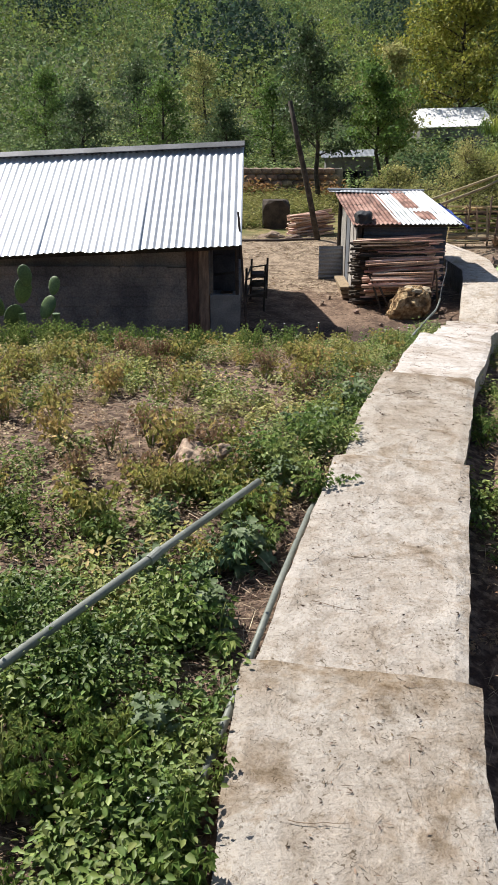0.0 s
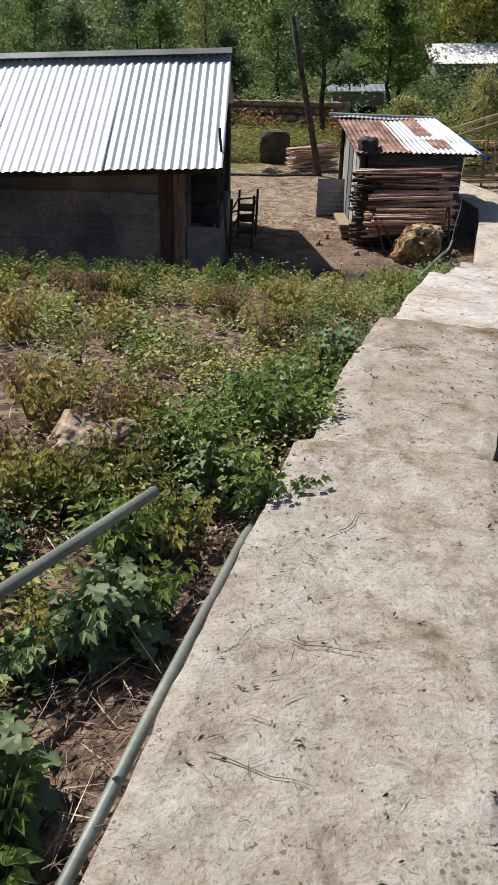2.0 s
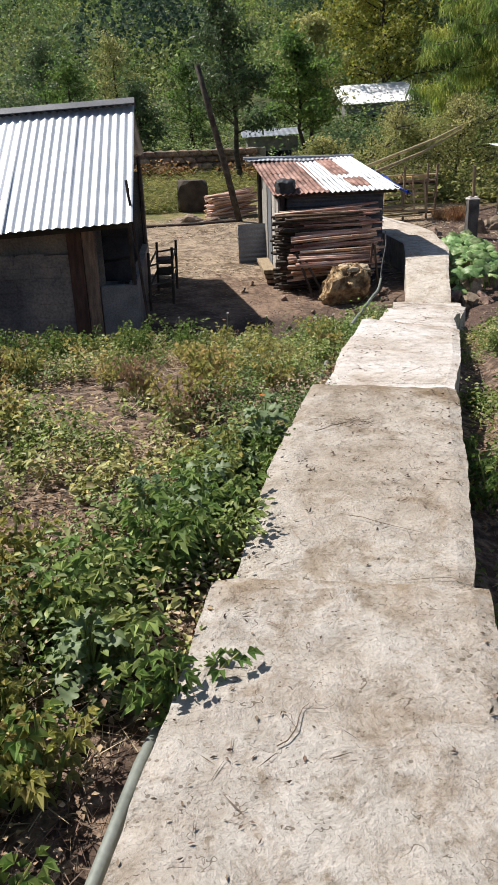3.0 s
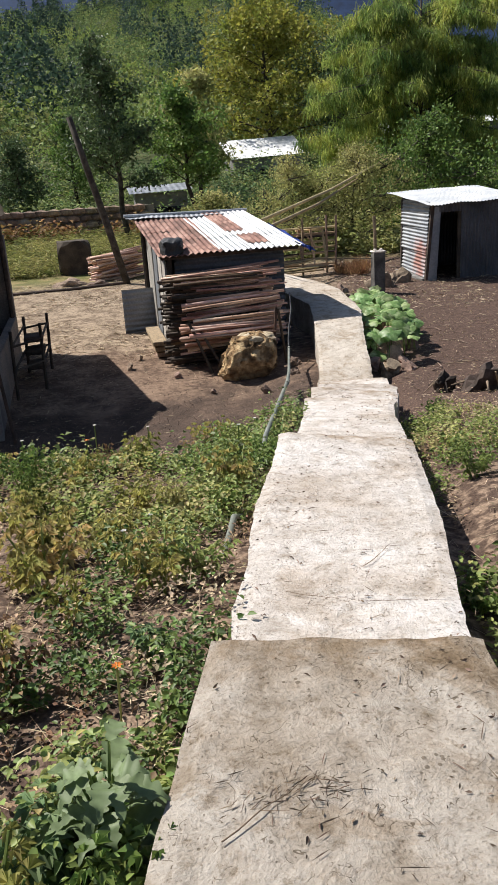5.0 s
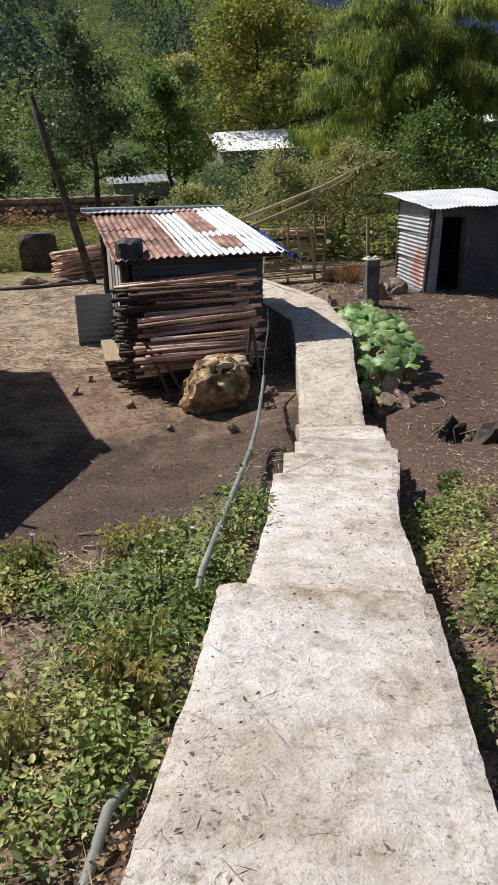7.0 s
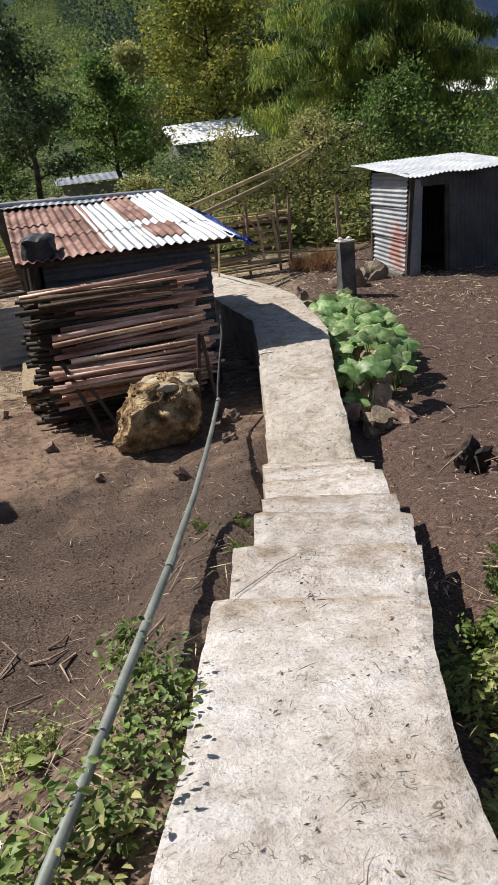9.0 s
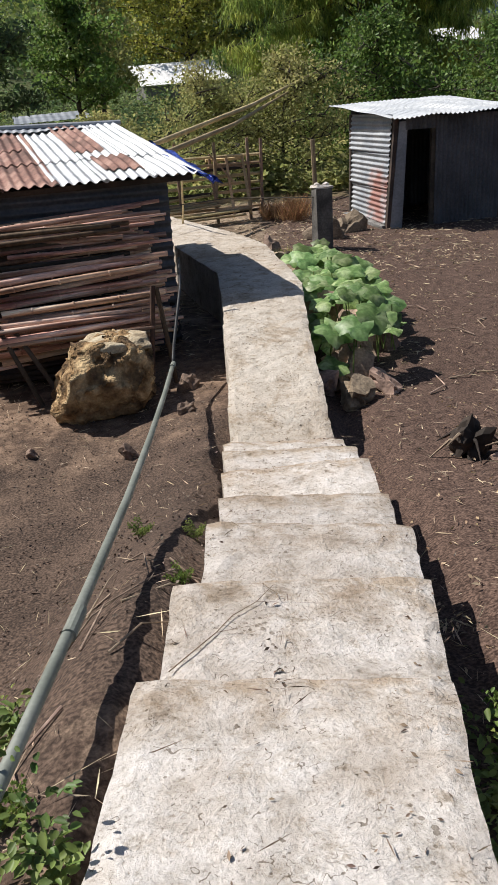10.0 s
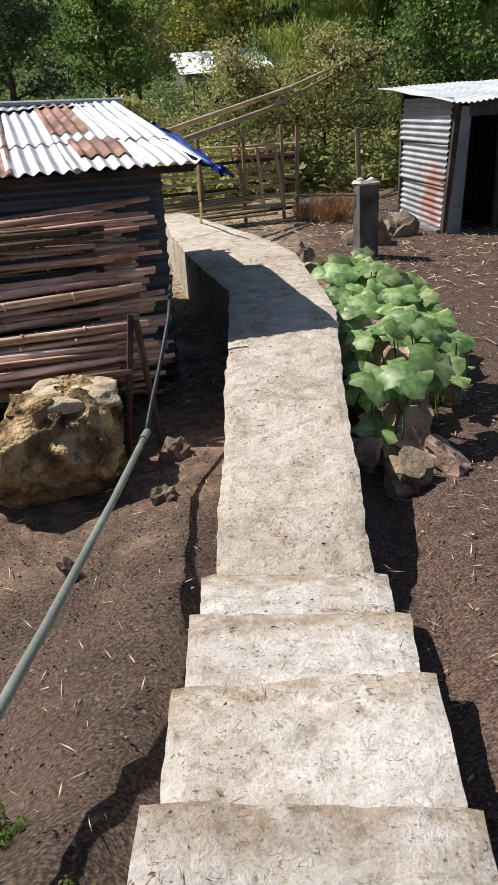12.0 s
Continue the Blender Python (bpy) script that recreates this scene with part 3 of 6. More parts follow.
def axis(*spans):
    out = []
    for a, b, step in spans:
        out += list(np.arange(a, b, step))
    return np.array(out + [spans[-1][1]])


gx = axis((-900, -120, 60), (-120, -30, 6), (-30, -8, 1.0), (-8, 9, 0.11), (9, 14, 0.4), (14, 60, 2), (60, 150, 6), (150, 900, 60))
gy = axis((-60, -4, 4), (-4, 1, 0.5), (1, 21, 0.11), (21, 32, 0.4), (32, 60, 1.5), (60, 270, 5), (270, 1300, 30))
GX, GY = np.meshgrid(gx, gy)
GZ = ground_z(GX, GY)
clod = rng.normal(size=GZ.shape) * 0.003 * ((GX > -8) & (GX < 9) & (GY > 1) & (GY < 21))
GZ = GZ + clod
nx, ny = len(gx), len(gy)
me = bpy.data.meshes.new("ground")
me.vertices.add(nx * ny)
me.vertices.foreach_set("co", np.stack([GX, GY, GZ], -1).reshape(-1))
q = (np.arange(ny - 1)[:, None] * nx + np.arange(nx - 1)[None, :]).reshape(-1)
quads = np.stack([q, q + 1, q + nx + 1, q + nx], 1)
me.loops.add(quads.size)
me.loops.foreach_set("vertex_index", quads.reshape(-1))
me.polygons.add(len(quads))
me.polygons.foreach_set("loop_start", np.arange(0, quads.size, 4))
me.polygons.foreach_set("use_smooth", np.ones(len(quads), bool))
me.update(calc_edges=True)
me.materials.append(GROUND)
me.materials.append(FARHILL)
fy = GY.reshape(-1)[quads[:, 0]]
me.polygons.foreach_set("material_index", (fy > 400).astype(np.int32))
tagged(new("ground", me), "brown earth yard and weedy field sloping to wooded hills", "ground", kind="structure")


def gz(x, y):
    return float(ground_z(x, y))


# ---- concrete path ----
path = thing("concrete_path", "pale weathered concrete footpath with uneven steps", "path", kind="structure")


def slab(left, right, zs, seed, drop=0.7, surface=None, rough=1.0):
    """One cast slab between matching left and right edge points, rough along its edges."""
    bm = bmesh.new()
    left, right = [Vector(p) for p in left], [Vector(p) for p in right]
    rows_l, rows_r, rows_z = [], [], []
    for i in range(len(left) - 1):
        n = max(2, int((left[i + 1] - left[i]).length / 0.06))
        for k in range(n + (i == len(left) - 2)):
            t = k / n
            rows_l.append(left[i].lerp(left[i + 1], t))
            rows_r.append(right[i].lerp(right[i + 1], t))
            za, zb = [q if isinstance(q, tuple) else (q, q) for q in (zs[i], zs[i + 1])]
            rows_z.append((za[0] + (zb[0] - za[0]) * t, za[1] + (zb[1] - za[1]) * t))
    nc = 14
    grid = []
    for i, (a, b, z) in enumerate(zip(rows_l, rows_r, rows_z)):
        row = []
        for k in range(nc + 1):
            s = k / nc
            p = a.lerp(b, s)
            e = Vector((p.x * 4.1, p.y * 4.1, seed))
            edge = rough * (0.009 * noise.noise(e * 0.5) + 0.006 * noise.noise(e * 3.3) + 0.007 * noise.noise(e * 11))
            w = 1.0 if k in (0, nc) else 0.35
            end = 1.0 if i in (0, len(rows_l) - 1) else 0.2
            zz = z[0] + (z[1] - z[0]) * s + (0.008 * noise.noise(Vector((p.x * 2, p.y * 2, seed * 2.0))) + 0.005 * noise.noise(Vector((p.x * 9, p.y * 9, seed))))
            if k in (0, nc):
                zz -= 0.008 + 0.012 * abs(noise.noise(e * 2.1))
            if i in (0, len(rows_l) - 1):
                zz -= 0.006 + 0.014 * abs(noise.noise(e * 2.7))
            row.append(bm.verts.new((p.x + edge * w, p.y + end * 0.014 * noise.noise(e * 2.9 + Vector((7, 1, 2))), zz)))
        grid.append(row)
    for i in range(len(grid) - 1):
        for k in range(nc):
            bm.faces.new((grid[i][k], grid[i][k + 1], grid[i + 1][k + 1], grid[i + 1][k]))
    ring = [grid[0][k] for k in range(nc + 1)] + [r[-1] for r in grid[1:]] + grid[-1][-2::-1] + [r[0] for r in grid[-2:0:-1]]
    low = [bm.verts.new((v.co.x, v.co.y, v.co.z - 0.06 + 0.01 * noise.noise(v.co * 5))) for v in ring]
    foot = [bm.verts.new((v.co.x, v.co.y, v.co.z - drop)) for v in ring]
    for a, b in ((ring, low), (low, foot)):
        for k in range(len(ring)):
            j = (k + 1) % len(ring)
            bm.faces.new((a[j], a[k], b[k], b[j]))
    bmesh.ops.recalc_face_normals(bm, faces=bm.faces[:])
    me = mesh_of("slab", bm, surface or CONCRETE)
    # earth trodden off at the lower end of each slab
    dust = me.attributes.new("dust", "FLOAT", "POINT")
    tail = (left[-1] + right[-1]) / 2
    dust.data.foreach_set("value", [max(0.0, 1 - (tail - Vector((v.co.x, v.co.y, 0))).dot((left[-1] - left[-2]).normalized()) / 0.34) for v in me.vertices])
    return part("slab", me, None, path)


def V2(*p):
    return [(x, y, 0) for x, y in p]


slab(V2((-0.5, -3), (-0.3, 0.25)), V2((0.4, -3), (0.6, 0.15)), (1.0, 0.5), 1)
slab(V2((-0.3, 0.26), (-0.22, 0.75)), V2((0.58, 0.16), (0.64, 0.65)), (0.36, 0.34), 2)
slab(V2((-0.22, 0.76), (-0.14, 1.2)), V2((0.64, 0.66), (0.69, 1.1)), (0.2, 0.18), 3)
slab(V2((-0.12, 1.21), (-0.07, 2.2), (-0.02, 2.75)), V2((0.69, 1.11), (0.82, 2.1), (0.93, 2.58)), (-0.06, -0.08, -0.09), 4, surface=CONCRETE_BROWN)
slab(V2((0.02, 2.72), (0.16, 3.32), (0.41, 4.31), (0.58, 4.98)), V2((0.88, 2.56), (1.03, 3.16), (1.28, 4.15), (1.45, 4.82)), (-0.13, -0.122, -0.11, -0.1), 5, surface=CONCRETE_GREY)
slab(V2((0.62, 4.95), (0.85, 5.92), (1.06, 6.6), (1.22, 7.04)), V2((1.4, 4.8), (1.73, 5.85), (1.9, 6.45), (2.0, 6.83)), (-0.15, -0.145, -0.137, -0.13), 6, surface=CONCRETE_BROWN)
slab(V2((1.27, 7.0), (1.35, 7.43), (1.46, 7.74), (1.64, 8.42), (1.86, 9.0), (2.107, 9.76)),
     V2((2.02, 6.9), (2.16, 7.32), (2.35, 7.8), (2.5, 8.19), (2.68, 8.75), (2.99, 9.66)), ((-0.24, -0.24), (-0.27, -0.27), (-0.29, -0.32), (-0.335, -0.375), (-0.373, -0.434), (-0.427, -0.545)), 7)
slab(V2((2.19, 9.74), (2.53, 10.73), (2.72, 11.42), (2.846, 11.83)), V2((2.97, 9.65), (3.27, 10.65), (3.47, 11.18), (3.665, 11.59)), ((-0.5, -0.585), (-0.645, -0.7), (-0.76, -0.79), (-0.825, -0.872)), 8, surface=CONCRETE_PALE)
slab(V2((2.9, 11.81), (3.051, 12.3)), V2((3.66, 11.57), (3.935, 12.205)), ((-0.85, -0.93), (-0.856, -0.99)), 9)
slab(V2((3.12, 12.27), (3.304, 12.92)), V2((3.9, 12.18), (4.109, 12.673)), ((-0.95, -1.02), (-0.998, -1.057)), 10)
slab(V2((3.35, 12.9), (3.473, 13.39)), V2((4.06, 12.66), (4.26, 13.183)), ((-1.085, -1.13), (-1.137, -1.183)), 11)
slab(V2((3.5, 13.37), (3.606, 13.925)), V2((4.22, 13.17), (4.409, 13.735)), ((-1.21, -1.215), (-1.272, -1.25)), 12)
slab(V2((3.64, 13.9), (3.748, 14.434)), V2((4.37, 13.72), (4.547, 14.233)), ((-1.335, -1.345), (-1.373, -1.412)), 13)
slab(V2((3.78, 14.41), (3.87, 14.95)), V2((4.51, 14.22), (4.687, 14.77)), ((-1.46, -1.49), (-1.55, -1.59)), 14)
slab(V2((3.93, 14.93), (4.06, 15.45), (4.21, 15.98), (4.44, 16.9), (4.62, 17.6), (4.83, 18.6), (4.8, 20.3), (4.84, 21.9), (5.06, 24.4)),
     V2((4.63, 14.76), (4.75, 15.2), (4.87, 15.66), (5.26, 17.0), (5.47, 17.6), (5.62, 18.5), (5.88, 20.1), (5.82, 21.3), (5.4, 24.3)),
     ((-1.64, -1.66), (-1.5, -1.5), (-1.39, -1.4), (-1.2, -1.19), (-1.13, -1.12), (-1.1, -1.1), (-1.1, -1.1), (-1.1, -1.1), (-1.12, -1.12)), 15, surface=CONCRETE_DIRTY, rough=1.7)


# ---- house ----
def house():
    h = thing("house", "low adobe house with shiny corrugated metal roof", "house", at=(-4, 17, -1.85))
    tilt = 0.046

    def zr(x):
        return 1.58 + tilt * (x + 0.26)

    def ze(x):
        return 0.0 + tilt * (x + 0.26)
    x1 = -0.26
    w = 0.92
    k = 0
    while x1 > -10:
        x0 = x1 - w
        off = [0.0, 0.02, -0.05, 0.03, -0.03, 0.06, 0.0][k % 7]
        o = Vector((x0 - 0.03, 17.24, zr(x0) + 0.012 * (k % 2)))
        e = Vector((x0 - 0.03, 14.36 + off, ze(x0) + 0.012 * (k % 2)))
        part("roof_sheet", sheet(o, (1, 0, tilt), e - o, w + 0.06, (e - o).length, 0.131, 0.01, rows=6, bend=0.004), STEEL_GREY if k < 2 else STEEL, h)
        x1, k = x0, k + 1
    o = Vector((-10, 17.2, zr(-10) + 0.02))
    e = Vector((-10, 20.0, ze(-10) + 0.72))
    part("rear_roof", sheet(o, (1, 0, tilt), e - o, 9.74, (e - o).length, 0.131, 0.016, rows=3), STEEL_DULL, h)
    bm = bmesh.new()
    for y0, y1, dz0, dz1 in ((17.1, 17.24, 0.04, 0.13), (17.24, 17.5, 0.13, -0.02)):
        a = [Vector((x, y, zr(x) + dz)) for x in (-10.05, -0.22) for y, dz in ((y0, dz0), (y1, dz1))]
        vs = [bm.verts.new(p) for p in a] + [bm.verts.new(p - Vector((0, 0, 0.012))) for p in a]
        for f in ((0, 2, 3, 1), (5, 7, 6, 4), (0, 4, 6, 2), (1, 3, 7, 5), (0, 1, 5, 4), (2, 6, 7, 3)):
            bm.faces.new([vs[i] for i in f])
    bmesh.ops.recalc_face_normals(bm, faces=bm.faces[:])
    # the dark tone paints the shade on the ridge's rear lip
    part("ridge_cap", bm, ZINC_SHADE, h, "zinc ridge cap coloured as a shaded lip")
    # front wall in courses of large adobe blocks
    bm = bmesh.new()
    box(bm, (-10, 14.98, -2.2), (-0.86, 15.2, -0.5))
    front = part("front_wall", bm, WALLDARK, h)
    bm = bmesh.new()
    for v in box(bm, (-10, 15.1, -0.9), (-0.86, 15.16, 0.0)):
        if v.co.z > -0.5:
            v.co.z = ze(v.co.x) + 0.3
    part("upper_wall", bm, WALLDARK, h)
    proto = bmesh.new()
    box(proto, (0, 0, 0), (0.44, 0.03, 0.185), bevel=0.02)
    block = mesh_of("adobe_block", proto, WALLDARK)
    for r in range(7):
        for c in range(20):
            x = -9.9 + c * 0.46 + (0.23 if r % 2 else 0)
            if x > -1.75:
                continue
            b = part("adobe_block", block, WALLDARK, front)
            b.matrix_basis = pose(x, 14.97 + rnd.uniform(-0.006, 0.006), -1.85 + r * 0.2)
    bm = bmesh.new()
    box(bm, (-1.28, 14.93, -1.9), (-1.06, 14.976, 0.0), bevel=0.005)
    part("door_plank", bm, ORANGEWOOD, h, "reddish wooden plank beside the opening")
    bm = bmesh.new()
    box(bm, (-1.05, 14.93, -1.9), (-0.86, 14.976, 0.02), bevel=0.005)
    part("door_plank", bm, WOOD, h)
    bm = bmesh.new()
    box(bm, (-0.85, 14.95, -2.2), (-0.28, 15.08, -1.0), bevel=0.012)
    part("low_wall", bm, BLOCK, h, "grey plastered low wall under the opening")
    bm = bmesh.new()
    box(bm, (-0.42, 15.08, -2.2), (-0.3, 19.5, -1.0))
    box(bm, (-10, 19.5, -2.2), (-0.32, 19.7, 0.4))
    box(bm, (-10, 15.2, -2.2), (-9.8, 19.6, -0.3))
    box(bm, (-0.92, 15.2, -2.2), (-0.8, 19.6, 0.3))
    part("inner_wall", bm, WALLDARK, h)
    for a, b, r in (((-0.12, 14.75, -1.95), (-0.3, 14.72, 0.55), 0.022), ((-0.33, 15.0, -1.0), (-0.34, 15.0, 0.02), 0.035), ((-0.36, 19.4, -1.0), (-0.36, 19.4, 0.7), 0.04)):
        bm = bmesh.new()
        tube(bm, [a, b], r, 7)
        part("post", bm, WOODDARK, h)
    bm = bmesh.new()
    beam(bm, (-10, 14.62, ze(-10) - 0.06), (-0.3, 14.62, ze(-0.3) - 0.06), 0.07)
    part("eave_beam", bm, WOODDARK, h)
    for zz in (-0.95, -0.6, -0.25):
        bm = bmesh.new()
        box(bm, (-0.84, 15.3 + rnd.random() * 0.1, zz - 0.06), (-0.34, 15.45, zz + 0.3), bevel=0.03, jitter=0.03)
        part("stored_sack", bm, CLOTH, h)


house()


def rack():
    r = thing("drying_rack", "dark rough pole rack standing against the house", "rack", at=(0, 18, -1.7))
    p = [(-0.2, 16.6, -1.75), (0.2, 17.0, -1.75), (-0.1, 18.0, -1.72), (0.26, 18.1, -1.72)]
    for x, y, z in p:
        bm = bmesh.new()
        tube(bm, [(x, y, z - 0.1), (x + 0.03, y + 0.02, z + 0.85 + rnd.random() * 0.15)], 0.025, 6)
        part("leg", bm, WOODDARK, r)
    for a, b in ((0, 1), (2, 3), (0, 2), (1, 3)):
        for dz in (0.75, 0.4):
            bm = bmesh.new()
            A, B = Vector(p[a]), Vector(p[b])
            tube(bm, [A + Vector((0.02, 0, dz)), B + Vector((0.02, 0, dz + 0.03))], 0.018, 6)
            part("rail", bm, WOODDARK, r)
    for dz in (0.12, 0.36, 0.56):
        bm = bmesh.new()
        box(bm, (-0.08, 17.5, -1.68 + dz), (0.22, 17.95, -1.6 + dz), bevel=0.02, jitter=0.01)
        part("tray", bm, WOODDARK, r)


rack()


# ---- woodshed ----
def woodshed():
    s = thing("woodshed", "small shed with patched rusty and silver corrugated roof", "shed", at=(3.4, 19.6, -1.65))
    fl, fr = Vector((2.16, 17.82, -0.02)), Vector((4.54, 17.82, 0.01))
    bl, br = Vector((2.02, 21.2, 0.42)), Vector((4.22, 21.3, 0.44))

    def at(a, t):
        return (fl.lerp(fr, a)).lerp(bl.lerp(br, a), t)
    cuts = [(0.0, 0.22, RUST), (0.22, 0.43, RUST), (0.43, 0.62, STEEL_WHITE), (0.62, 0.82, STEEL_WHITE), (0.82, 1.0, STEEL_WHITE)]
    for i, (a, b, m) in enumerate(cuts):
        for t0, t1, mm in ((0.0, 0.36, m), (0.31, 1.0, m)):
            if i == 0 and t0 == 0:
                mm = RUST
            if i == 2 and t0 > 0:
                mm = STEEL_WHITE
            if i == 3:
                mm = STEEL_WHITE
            o = at(a, t0)
            u, v = at(b, t0) - o, at(a, t1) - o
            lift = Vector((0, 0, 0.006 * (i % 2) + (0.012 if t0 else 0)))
            part("roof_sheet", sheet(o + lift, u, v, u.length + 0.05, v.length, 0.1, 0.014, rows=4, bend=0.02), mm, s)
    for a, b, t0, t1 in ((0.62, 0.76, 0.42, 0.98), (0.66, 0.82, 0.1, 0.32), (0.0, 0.4, 0.55, 0.98)):
        o = at(a, t0)
        u, v = at(b, t0) - o, at(a, t1) - o
        part("rust_patch", sheet(o + Vector((0, 0, 0.03)), u, v, u.length, v.length, 0.1, 0.014, rows=3, bend=0.02), RUST, s)
    # back flap that folds over the top
    part("ridge_sheet", sheet(Vector((1.88, 20.85, 0.46)), (1, 0.05, -0.02), (0, 1, 0.06), 2.3, 0.5, 0.1, 0.006, rows=2, bend=0.03), HUTROOF, s)
    bm = bmesh.new()
    tube(bm, [(1.85, 21.12, 0.5), (4.35, 21.3, 0.46)], 0.035, 7)
    part("ridge_pole", bm, HUTROOF, s)
    # walls: horizontal corrugated sheets, the eave's shade put into their colour
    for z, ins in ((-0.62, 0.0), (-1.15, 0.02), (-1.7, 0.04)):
        part("front_sheet", sheet((2.42, 18.02 + ins, z), (0, 0, 1), (1, 0, 0), 0.56, 1.84, 0.1, 0.012, rows=3, bend=0.02), ZINC_SHADE, s)
        part("side_sheet", sheet((4.26, 18.05, z), (0, 0, 1), (0.02, 1, 0), 0.56, 3.0, 0.1, 0.012, rows=3), ZINC_SHADE, s)
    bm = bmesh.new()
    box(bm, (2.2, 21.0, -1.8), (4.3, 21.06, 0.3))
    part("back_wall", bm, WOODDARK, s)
    for y0, y1, m in ((18.05, 18.5, GREYBOARD), (18.55, 19.1, GREYBOARD), (19.15, 19.8, STEEL_DULL), (19.85, 20.95, GREYBOARD)):
        bm = bmesh.new()
        t = (y0 - 18) / 3.0
        box(bm, (2.26 - 0.06 * t, y0, -1.72), (2.3 - 0.06 * t, y1, -0.12 + 0.4 * t), bevel=0.006)
        part("side_board", bm, m, s)
    for x, y, z1 in ((2.33, 18.0, -0.02), (4.2, 18.1, 0.0), (2.18, 21.0, 0.4), (4.32, 21.1, 0.4)):
        bm = bmesh.new()
        tube(bm, [(x, y, -1.85), (x, y, z1)], 0.05, 7)
        part("post", bm, WOODDARK, s)
    bm = bmesh.new()
    beam(bm, (2.2, 17.95, -0.06), (4.5, 17.95, -0.04), 0.05)
    part("eave_beam", bm, WOODDARK, s)


woodshed()


def plastic_bag():
    bm = bmesh.new()
    rock(bm, (2.42, 18.15, 0.1), (0.18, 0.26, 0.13), 3, 0.22, 4, flat=0.78)
    for v in bm.verts:
        v.co += Vector((noise.noise(v.co * 9), noise.noise(v.co * 9 + Vector((3, 0, 0))), noise.noise(v.co * 11))) * 0.03
    ob = part("plastic_sack", bm, BLACKPLASTIC, None, smooth=True)
    tagged(ob, "crumpled black plastic sack lying on the shed roof", "sack")


plastic_bag()


def tarp():
    bm = bmesh.new()
    n = 14
    g = {}
    for i in range(n + 1):
        for j in range(9):
            y = 17.86 + 2.4 * j / 8 - 0.1 * i / n
            t = (y - 17.82) / 3.58
            x = 4.5 - 0.32 * t + (0.26 + 0.14 * t) * i / n
            z = 0.0 + 0.43 * t - 0.01 - 0.1 * (i / n) ** 1.3 + 0.09 * noise.noise(Vector((i * 0.5, j * 0.7, 3)))
            g[i, j] = bm.verts.new((x, y, z))
    for i in range(n):
        for j in range(8):
            bm.faces.new((g[i, j], g[i + 1, j], g[i + 1, j + 1], g[i, j + 1]))
    bmesh.ops.solidify(bm, geom=bm.faces[:], thickness=0.006)
    tagged(part("tarpaulin", bm, BLUETARP, None, smooth=True), "wrinkled blue plastic tarpaulin hanging from the shed roof edge", "tarpaulin")


tarp()


def leaning_sheet():
    tagged(part("metal_sheet", sheet((1.62, 20.3, -1.66), (0, 0.03, 1), (1, 0.05, 0), 0.85, 0.62, 0.1, 0.012, rows=2), STEEL_DULL),
           "grey corrugated sheet leaning against the shed", "metal sheet")
    b = thing("plank_bench", "low bench of rough pale planks beside the shed", "bench", at=(2.0, 19, -1.7))
    for k in range(3):
        bm = bmesh.new()
        box(bm, (1.96 + 0.03 * k, 18.1 + 0.02 * k, -1.5 - 0.1 * k), (2.2, 19.6 - 0.2 * k, -1.43 - 0.1 * k), bevel=0.006)
        part("plank", bm, WOOD, b)
    for y in (18.3, 19.4):
        bm = bmesh.new()
        box(bm, (2.0, y, -1.78), (2.16, y + 0.14, -1.7), bevel=0.01)
        part("foot", bm, STONE, b)


leaning_sheet()


